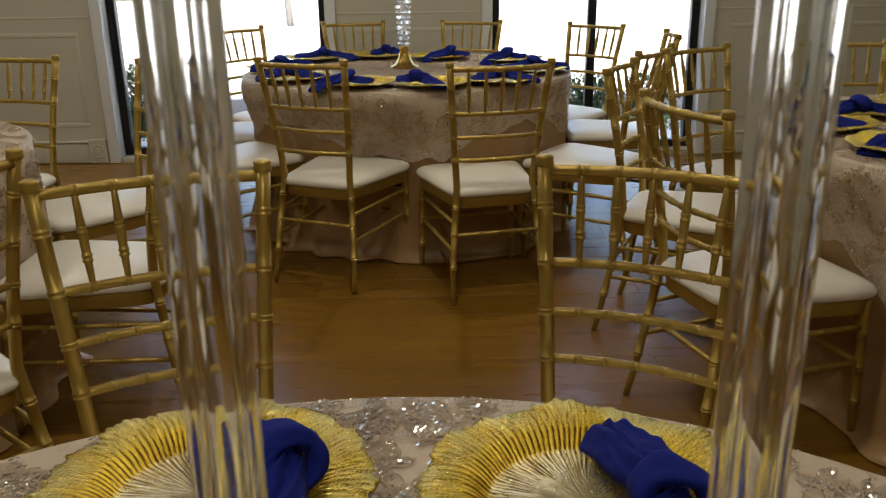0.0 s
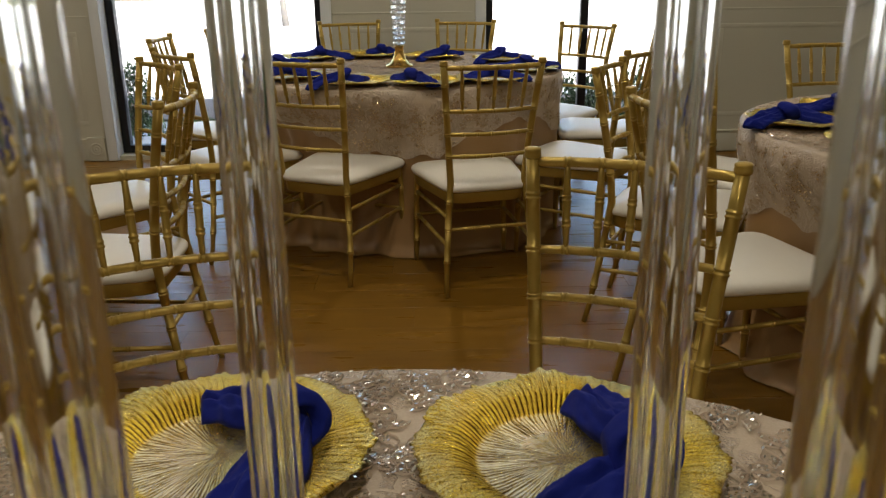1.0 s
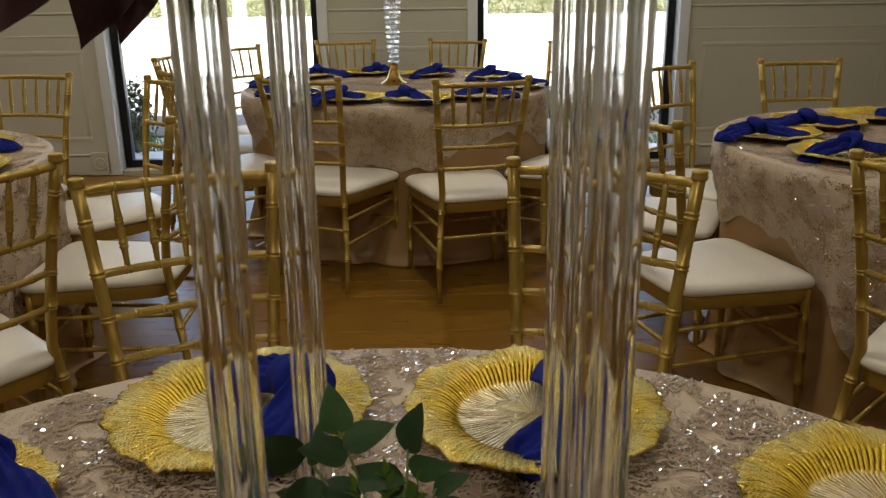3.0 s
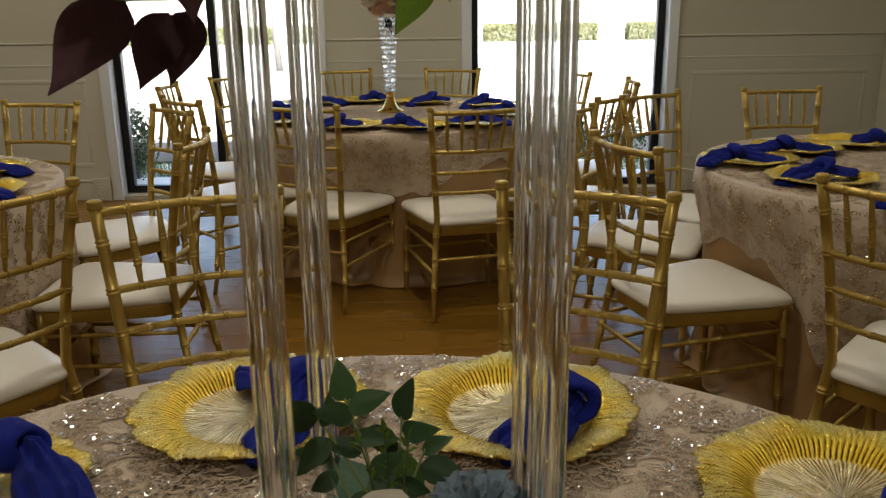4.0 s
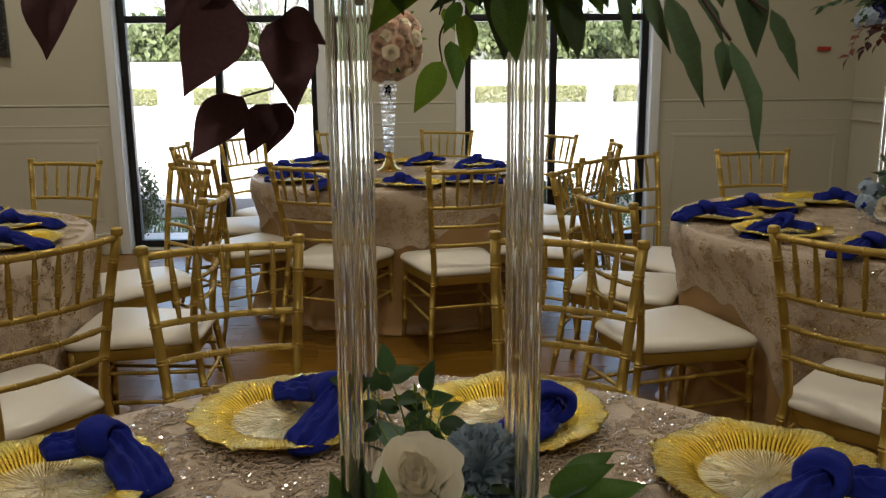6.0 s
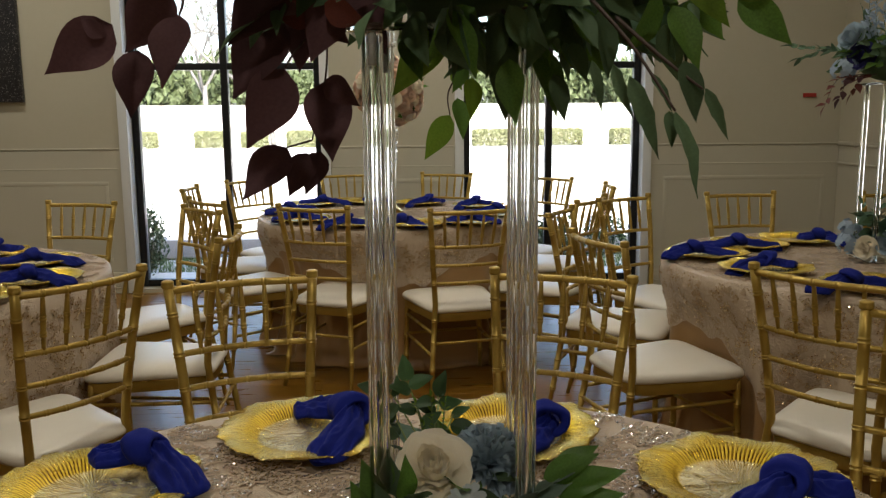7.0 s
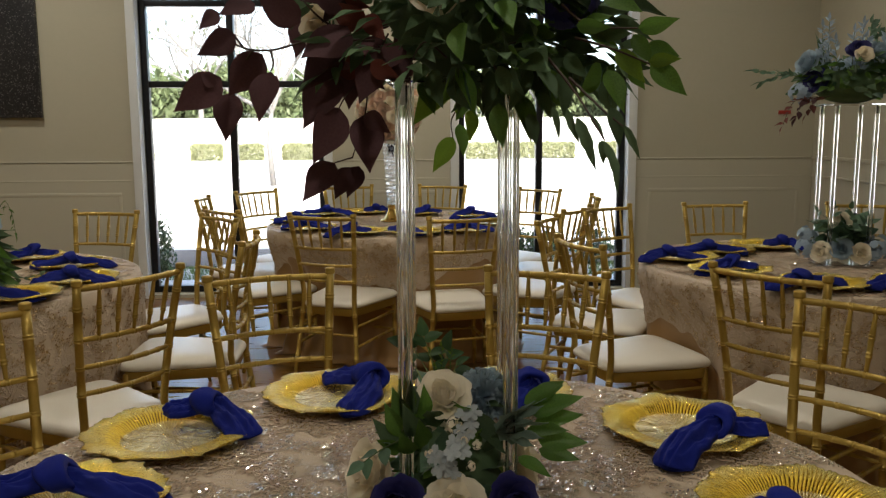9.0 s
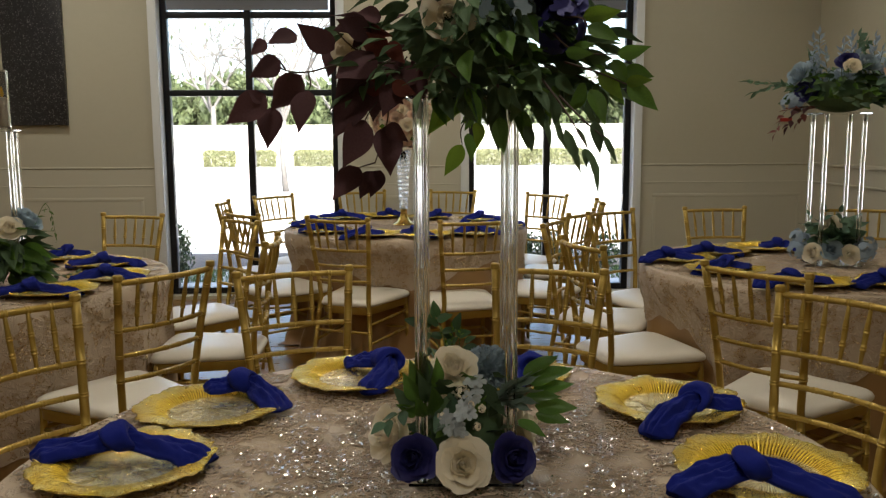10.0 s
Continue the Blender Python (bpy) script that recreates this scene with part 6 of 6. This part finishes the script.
for i in range(n):
    z = 1 - 2 * (i + 0.5) / n
    a = i * 2.39996
    d = Vector((math.sqrt(1 - z * z) * math.cos(a), math.sqrt(1 - z * z) * math.sin(a), z))
    far_rose(ball, d * (0.190 + 0.014 * math.sin(7.3 * i)), d, 0.046 + 0.006 * math.sin(3.1 * i), MAT_BLUSH if i % 3 else MAT_CREAM)
for i in range(26):
    d = Vector((math.sin(5.1 * i), math.cos(3.7 * i), math.sin(2.3 * i + 1))).normalized()
    leaf_at(ball, "green", d * 0.18, d * 0.225 + Vector((0.02 * math.sin(i), 0.02 * math.cos(i), 0.01)), 20 * i)

# ---- right table flowers ----
rl = thing("low_flower_arrangement", pose(*S3, FAR_Z + 0.014, 0, 0, -22) @ Matrix.Diagonal((0.88, 0.88, 0.90, 1)), "low ring of pale blue and cream silk flowers with eucalyptus", "flowers", "table flowers")
for x, y, z, f, r, m, lab in ((-0.10, -0.12, 0.055, (-0.5, -1, 0.3), 0.055, MAT_CREAM, "cream silk rose"), (0.075, -0.13, 0.055, (0.3, -1, 0.3), 0.055, MAT_CREAM, "cream silk rose"), (-0.01, -0.13, 0.075, (0, -1, 0.4), 0.058, MAT_DUSTY, "dusty blue-green silk rose"), (-0.015, -0.05, 0.20, (0, -0.8, 0.6), 0.055, MAT_CREAM, "cream silk rose"), (0.0, 0.13, 0.06, (0, 1, 0.3), 0.055, MAT_CREAM, "cream silk rose")):
    far_rose(rl, (x, y, z), f, r, m, lab)
for i, (x, y, z) in enumerate(((-0.165, -0.07, 0.07), (-0.16, -0.03, 0.12), (0.145, -0.08, 0.07), (0.165, -0.02, 0.09), (0.0, 0.10, 0.12))):
    blossom(rl, "pale", (x, y, z), 0.062, i * 0.9, "pale blue blossom head")
rnd = random.Random(21)
for i in range(70):
    a, z = rnd.uniform(0, 6.28), rnd.uniform(0.06, 0.19)
    r0, r1 = rnd.uniform(0.02, 0.08), rnd.uniform(0.10, 0.18)
    leaf_at(rl, rnd.choice(("euca", "deep", "euca")), (r0 * math.cos(a), r0 * math.sin(a), z), (r1 * math.cos(a), r1 * math.sin(a), z + rnd.uniform(-0.02, 0.09)), rnd.uniform(-60, 60))
for i, (x, z) in enumerate(((-0.12, 0.24), (-0.05, 0.27), (0.03, 0.26), (0.11, 0.23))):
    sprig(rl, "euca", [(0.4 * x, -0.03, 0.10), (0.8 * x, -0.05, 0.18), (x, -0.06, z)], 0.045, 0.022, 40 + i)
rt = thing("tall_flower_arrangement", pose(*S3, 1.4505, 0, 0, -22), "spreading arrangement of dusty blue, navy and cream flowers with greenery", "flowers", "table flowers")
b = bmesh.new()
bmesh.ops.create_icosphere(b, subdivisions=3, radius=1.0)
bmesh.ops.transform(b, matrix=Matrix.Translation((0, 0, 0.075)) @ Matrix.Diagonal((0.15, 0.13, 0.074, 1)), verts=b.verts)
part("foliage_heart", b, MAT_DEEP, rt, "dark green foliage core")
for x, y, z, f, r, m, lab in ((-0.145, -0.07, 0.10, (-0.6, -0.8, 0.3), 0.060, MAT_NAVY, "navy silk rose"), (0.02, -0.06, 0.22, (0, -0.7, 0.7), 0.055, MAT_NAVY, "navy silk rose"), (0.035, -0.10, 0.20, (0.1, -1, 0.4), 0.038, MAT_CREAM, "cream silk rose"), (0.20, -0.06, 0.16, (0.8, -0.6, 0.4), 0.055, MAT_BLUSH, "blush silk rose"), (-0.18, -0.05, 0.17, (-0.8, -0.6, 0.4), 0.062, MAT_DUSTY, "dusty blue silk rose"), (0.10, -0.04, 0.21, (0.4, -0.6, 0.7), 0.060, MAT_DUSTY, "dusty blue silk rose")):
    far_rose(rt, (x, y, z), f, r, m, lab)
for i, (x, y, z, k) in enumerate(((-0.20, -0.06, 0.05, "pale"), (-0.15, 0.03, 0.19, "dusty"), (0.16, 0.05, 0.20, "pale"), (0.24, 0.0, 0.12, "dusty"), (0.0, 0.10, 0.16, "pale"))):
    blossom(rt, k, (x, y, z), 0.060, i * 1.1, "blue blossom head")
for i in range(150):
    a, el = rnd.uniform(0, 6.28), rnd.uniform(-0.1, 1.2)
    r = rnd.uniform(0.10, 0.19)
    p = Vector((1.15 * r * math.cos(a) * math.cos(el), r * math.sin(a) * math.cos(el), 0.05 + 0.9 * r * math.sin(el)))
    t = p + Vector((math.cos(a), math.sin(a), rnd.uniform(-0.5, 0.5))).normalized() * rnd.uniform(0.05, 0.085)
    leaf_at(rt, rnd.choice(("green", "deep", "green", "euca")), p, t, rnd.uniform(-70, 70))
for i, (x, z) in enumerate(((-0.125, 0.36), (-0.10, 0.385), (-0.07, 0.30), (0.0, 0.335), (0.035, 0.365), (0.05, 0.31), (0.13, 0.36), (0.16, 0.30), (0.20, 0.33))):
    sprig(rt, "pale", [(0.7 * x, 0.0, 0.12), (0.95 * x, -0.01, 0.22), (x, -0.02, z - 0.03)], 0.036, 0.0075, 60 + i, face=True)
for i, (x, z) in enumerate(((-0.14, 0.27), (0.07, 0.34), (0.10, 0.30), (0.22, 0.27))):
    sprig(rt, "euca", [(0.7 * x, 0.03, 0.12), (0.9 * x, 0.03, 0.20), (x, 0.03, z)], 0.040, 0.010, 75 + i, face=True)
for i, (x, z) in enumerate(((-0.385, 0.145), (-0.36, 0.10), (0.37, 0.16), (0.30, 0.30))):
    sprig(rt, "slimeuca", [(0.35 * x, -0.04, 0.10), (0.7 * x, -0.06, 0.13), (x, -0.07, z)], 0.055, 0.016, 70 + i, face=True)
for i, (x, z) in enumerate(((-0.27, -0.09), (-0.22, -0.06), (-0.18, -0.045))):
    sprig(rt, "rust" if i != 1 else "maroon", [(0.5 * x, -0.10, 0.03), (0.85 * x, -0.13, 0.01), (x, -0.14, z)], 0.045, 0.022, 80 + i, MAT_STEM)

# ---- left table: candle stand and flowers ----
S4 = (-1.50, 2.10)
cs = acrylic_stand(*S4, 13, 0.075, 1.390, "clear acrylic candle stand with four slim rods", 0.055, FAR_Z)
hc = thing("candle_glass", pose(S4[0] + 0.023, S4[1] - 0.03, 1.3915), "clear glass hurricane cylinder holding an ivory pillar candle", "candle holder")
part("glass", lathe(bmesh.new(), [(0.001, 0.0), (0.0455, 0.0), (0.046, 0.001), (0.046, 0.004), (0.046, 0.221), (0.046, 0.224), (0.0455, 0.225), (0.044, 0.225), (0.0435, 0.224), (0.0435, 0.221), (0.0435, 0.008), (0.0435, 0.005), (0.043, 0.004), (0.001, 0.004)], 32), MAT_CRYSTAL, hc)
candle = part("candle", lathe(bmesh.new(), [(0.016, 0.006), (0.017, 0.008), (0.017, 0.118), (0.012, 0.122), (0.001, 0.116)], 20), MAT_WAX, hc, "ivory pillar candle")
candle.matrix_basis = Matrix.Translation((0.022, 0, 0))
part("flame", lathe(bmesh.new(), [(0.001, 0.120), (0.006, 0.128), (0.0075, 0.136), (0.005, 0.150), (0.0008, 0.164)], 12), MAT_FLAME, candle, "yellow plastic flame tip")
ll = thing("low_flower_arrangement", pose(*S4, FAR_Z + 0.014, 0, 0, 26), "low arrangement of cream and dusty blue silk roses with trailing greenery", "flowers", "table flowers")
for x, y, z, f, r, m, lab in ((0.02, -0.10, 0.24, (0.1, -0.7, 0.6), 0.058, MAT_CREAM, "cream silk rose"), (0.085, -0.04, 0.265, (0.6, -0.3, 0.7), 0.065, MAT_DUSTY, "dusty blue silk rose"), (-0.06, -0.12, 0.10, (-0.3, -1, 0.3), 0.055, MAT_NAVY, "navy silk rose"), (0.0, 0.12, 0.10, (0, 1, 0.3), 0.055, MAT_CREAM, "cream silk rose"), (-0.13, 0.0, 0.12, (-1, 0, 0.3), 0.055, MAT_CREAM, "cream silk rose")):
    far_rose(ll, (x, y, z), f, r, m, lab)
for i in range(120):
    a, z = rnd.uniform(0, 6.28), rnd.uniform(0.03, 0.22)
    r0, r1 = rnd.uniform(0.02, 0.09), rnd.uniform(0.12, 0.21)
    leaf_at(ll, rnd.choice(("green", "deep", "deep")), (r0 * math.cos(a), r0 * math.sin(a), z), (r1 * math.cos(a), r1 * math.sin(a), max(0.012, z + rnd.uniform(-0.08, 0.05))), rnd.uniform(-60, 60))
sprig(ll, "slim", [(0.10, -0.03, 0.22), (0.15, -0.02, 0.325), (0.175, -0.02, 0.285), (0.185, -0.02, 0.20)], 0.032, 0.022, 90)
sprig(ll, "deep", [(0.10, 0.0, 0.03), (0.20, 0.06, 0.02), (0.30, 0.10, 0.018)], 0.05, 0.022, 91)

# ---- outdoors ----
GZ = -0.10
g = bmesh.new()
sheet(g, 60, 60, lambda u, v: (-200 + 400 * u, -160 + 480 * v, GZ))
tagged(part("ground", g, MAT_CONCRETE, smooth=False), "pale sunlit concrete paving outside the windows", "ground", kind="structure")
tagged(part("kerb", boxed(-7, 7, 6.55, 7.00, GZ - 0.02, GZ + 0.03, 0.01), MAT_CONCRETE), "pale concrete edging along the building", "kerb", kind="structure")
bed = tagged(part("planting_bed", boxed(-7, 7, 7.85, 9.1, GZ - 0.02, GZ + 0.025, 0.01), MAT_MULCH), "shaded bed of grey-brown mulch", "ground", kind="structure")
b = bmesh.new()
rnd = random.Random(31)
for _ in range(13000):
    x, y = rnd.uniform(-4.5, 5.0), rnd.uniform(7.02, 7.86)
    a, h = rnd.uniform(0, 6.28), rnd.uniform(0.03, 0.07)
    dx, dy = 0.004 * math.cos(a), 0.004 * math.sin(a)
    lx, ly = rnd.gauss(0, 0.015), rnd.gauss(0, 0.015)
    b.faces.new([b.verts.new(p) for p in ((x - dx, y - dy, GZ), (x + dx, y + dy, GZ), (x + lx, y + ly, GZ + h))])
tagged(part("grass", b, MAT_GRASS, smooth=False), "narrow strip of short green grass", "grass", kind="stuff")


def leafy(bm, centre, radii, n, size, rnd, low=None):
    c = Vector(centre)
    for _ in range(n):
        d = Vector((rnd.gauss(0, 1), rnd.gauss(0, 1), rnd.gauss(0, 1))).normalized()
        k = rnd.uniform(0.55, 1.05) * (1 + 0.25 * noise.noise(d * 2.5 + c))
        p = c + Vector((d.x * radii[0], d.y * radii[1], d.z * radii[2])) * k
        if low is not None and p.z < low:
            p.z = low + rnd.random() * 0.02
        q = Euler((rnd.uniform(0, 6), rnd.uniform(0, 6), rnd.uniform(0, 6))).to_matrix()
        s = size * rnd.uniform(0.6, 1.3)
        bm.faces.new([bm.verts.new(p + q @ Vector(v)) for v in ((0, 0, 0), (0.5 * s, 0.3 * s, 0), (s, 0, 0.1 * s), (0.5 * s, -0.3 * s, 0))])


def shrub(x, y, r, h, mat, name, label, seed, n=900, size=0.05, group=""):
    rnd = random.Random(seed)
    s = thing(name, pose(x, y, GZ), label, name.replace("_", " "), group)
    for k in range(4):
        a = rnd.uniform(0, 6.28)
        part("branch", tube(bmesh.new(), [(0, 0, 0), (0.2 * r * math.cos(a), 0.2 * r * math.sin(a), 0.4 * h), (0.5 * r * math.cos(a), 0.5 * r * math.sin(a), 0.8 * h)], [0.02 * h + 0.004, 0.012 * h + 0.003, 0.003], 5), MAT_BARK, s)
    b = bmesh.new()
    for k in range(5):
        leafy(b, (rnd.uniform(-0.4, 0.4) * r, rnd.uniform(-0.3, 0.3) * r, h * rnd.uniform(0.45, 0.6)), (r * 0.75, r * 0.6, h * 0.45), n // 5, size, rnd, 0.01)
    tagged(part("leaves", b, mat, s, smooth=False), kind="stuff")


shrub(-2.19, 6.95, 0.20, 0.62, MAT_SHRUB, "shrub", "small dark green shrub beside the window", 1, 1600, 0.035, "window shrubs")
for i, x in enumerate((0.88, 1.38, 1.68, 2.20)):
    shrub(x, 7.75, 0.24, 0.42 + 0.03 * (i % 2), MAT_SHRUB, "shrub", "low green shrub in the planting bed", 2 + i, 900, 0.04, "window shrubs")
def clipped_hedge(x0, x1, y, h, seed):
    rnd = random.Random(seed)
    s = thing("clipped_hedge", pose((x0 + x1) / 2, y, GZ), "clipped box-shaped yellow-green hedge beyond the paving", "hedge", "clipped hedges")
    half = (x1 - x0) / 2
    for k in range(max(2, round(half * 4))):
        x = rnd.uniform(-0.8, 0.8) * half
        part("branch", tube(bmesh.new(), [(x, 0, 0), (x + 0.05, 0.03, 0.3 * h), (x + 0.12, -0.05, 0.75 * h)], [0.018, 0.012, 0.004], 5), MAT_BARK, s)
    b = bmesh.new()
    for _ in range(int(5200 * half)):
        p = Vector((rnd.uniform(-half, half), rnd.uniform(-0.4, 0.4), rnd.uniform(0.03, h)))
        if rnd.random() < 0.7:
            k = rnd.randrange(3)
            p = Vector((p.x, -0.4 + rnd.gauss(0, 0.03), p.z)) if k == 0 else Vector((p.x, p.y, h + rnd.gauss(0, 0.03))) if k == 1 else Vector((math.copysign(half, p.x) + rnd.gauss(0, 0.03), p.y, p.z))
        q = Euler((rnd.uniform(0, 6), rnd.uniform(0, 6), rnd.uniform(0, 6))).to_matrix()
        z = 0.10 * rnd.uniform(0.6, 1.3)
        b.faces.new([b.verts.new(p + q @ Vector(v)) for v in ((0, 0, 0), (0.5 * z, 0.3 * z, 0), (z, 0, 0.1 * z), (0.5 * z, -0.3 * z, 0))])
    tagged(part("leaves", b, MAT_HEDGE, s, smooth=False), kind="stuff")


for i, (x0, x1) in enumerate(((-9.5, -8.2), (-7.4, -6.3), (-5.3, -3.5), (3.3, 5.5), (5.6, 8.3), (9.8, 11.6), (-13.5, -11.4), (13.0, 15.0))):
    clipped_hedge(x0, x1, 39, 0.70, 10 + i)


def grow(bm, p, d, length, r, depth, rnd, tips):
    q = p + d * length * 0.5 + Vector((rnd.gauss(0, 0.04), rnd.gauss(0, 0.04), 0)) * length
    e = p + d * length
    tube(bm, [p, q, e], [r, r * 0.85, r * 0.68], 5 if depth > 1 else 4, False)
    tips.append(e)
    if depth == 0:
        return
    for _ in range(rnd.choice((2, 3, 3)) if depth > 1 else 3):
        a = rnd.uniform(0, 6.28)
        side = d.orthogonal().normalized()
        side.rotate(Matrix.Rotation(a, 3, d))
        nd = (d + side * rnd.uniform(0.45, 0.9) + Vector((0, 0, 0.12))).normalized()
        grow(bm, p.lerp(e, rnd.uniform(0.6, 1.0)), nd, length * rnd.uniform(0.62, 0.82), r * 0.58, depth - 1, rnd, tips)


def tree(x, y, h, seed, label, leaves=0, leaf_size=0.2, depth=5, reach=(), stout=1.0):
    rnd = random.Random(seed)
    t = thing("tree", pose(x, y, GZ), label, "tree", "trees across the street")
    trunk = part("trunk", tube(bmesh.new(), [(0, 0, -0.05), (0.02 * h * rnd.uniform(-1, 1), 0, 0.14 * h), (0.03 * h * rnd.uniform(-1, 1), 0, 0.28 * h)], [0.020 * h * stout, 0.015 * h * stout, 0.012 * h * stout], 8), MAT_BARK, t)
    b, tips = bmesh.new(), []
    for k in range(4):
        a = 6.28 * k / 4 + rnd.uniform(-0.4, 0.4)
        d = Vector((0.55 * math.cos(a), 0.55 * math.sin(a), 1)).normalized()
        grow(b, Vector((0, 0, 0.25 * h)), d, 0.23 * h, 0.009 * h, depth, rnd, tips)
    part("limb", b, MAT_BARK, t)
    for pts in reach:
        m = len(pts) - 1
        part("limb", tube(bmesh.new(), [(px - x, py - y, pz - GZ) for px, py, pz in pts], [0.055 - 0.038 * i / m for i in range(m + 1)], 7), MAT_BARK, t)
    if leaves:
        b = bmesh.new()
        for _ in range(leaves):
            p = rnd.choice(tips) + Vector((rnd.gauss(0, 0.07), rnd.gauss(0, 0.07), rnd.gauss(-0.03, 0.07))) * h
            q = Euler((rnd.uniform(0, 6), rnd.uniform(0, 6), rnd.uniform(0, 6))).to_matrix()
            s = leaf_size * rnd.uniform(0.6, 1.3)
            b.faces.new([b.verts.new(p + q @ Vector(v)) for v in ((0, 0, 0), (0.5 * s, 0.3 * s, 0), (s, 0, 0.1 * s), (0.5 * s, -0.3 * s, 0))])
        tagged(part("crown", b, MAT_TREELEAF, t, smooth=False), kind="stuff")


wall = tagged(part("boundary_wall", boxed(-60, 60, 46.0, 46.25, GZ - 0.02, 1.86, 0.02), MAT_CONCRETE, smooth=False), "long low pale concrete wall beyond the paving", "boundary wall", kind="structure")
part("coping", boxed(-60, 60, 45.95, 46.30, 1.862, 1.93, 0.02), MAT_CONCRETE, wall)
tree(-3.15, 21.0, 7.5, 3, "bare grey-barked young tree on the paving", 0, depth=5, reach=(((-3.18, 21.0, 1.75), (-3.89, 20.95, 2.13), (-4.66, 21.0, 2.64), (-5.27, 21.05, 3.27), (-5.80, 21.0, 3.91), (-6.45, 21.0, 4.75)),), stout=0.6)
rnd = random.Random(55)
for i in range(30):
    tree(-36 + 2.5 * i + rnd.uniform(-0.9, 0.9), rnd.uniform(56, 72), rnd.uniform(5.0, 7.5), 100 + i, "leafy green tree across the street", 2400, 0.55, 3)
for i in range(8):
    tree(-26 + 7 * i + rnd.uniform(-2, 2), rnd.uniform(48, 55), rnd.uniform(10, 13), 200 + i, "tall nearly bare tree across the street", 90, 0.30, 5)

# ---- floor boards ----
BOARD_W, BOARD_L = 0.190, 1.285
board_bm = boxed(0, BOARD_L - 0.0008, 0, BOARD_W - 0.0008, -0.0055, 0.0)
bmesh.ops.bevel(board_bm, geom=[e for e in board_bm.edges if all(v.co.z > -0.001 for v in e.verts)], offset=0.0005, segments=1, affect="EDGES")
rest = bmesh.new()
board_mesh = None
rnd = random.Random(77)
row = 0
y = REAR_Y
count = 0
while y < WALL_Y - 0.01:
    x = LEFT_X - rnd.random() * BOARD_L
    while x < RIGHT_X:
        near = -1.6 < x + BOARD_L / 2 < 2.9 and 0.9 < y < 5.8
        if x > LEFT_X and x + BOARD_L < RIGHT_X and y + BOARD_W < WALL_Y and near and count < 290:
            count += 1
            if board_mesh is None:
                first_board = part("plank", board_bm, MAT_FLOOR, floor, smooth=False)
                first_board.matrix_basis = Matrix.Translation((x, y, 0))
                board_mesh = first_board.data
            else:
                share("plank", board_mesh, floor, Matrix.Translation((x, y, 0)))
        else:
            a, b, c = max(x, LEFT_X), min(x + BOARD_L - 0.0008, RIGHT_X), min(y + BOARD_W - 0.0008, WALL_Y)
            if b - a > 0.02 and c - y > 0.01:
                box(rest, a, b, y, c, -0.0055, 0.0)
        x += BOARD_L
    y += BOARD_W
tagged(part("planks", rest, MAT_FLOOR, floor, smooth=False), kind="stuff")
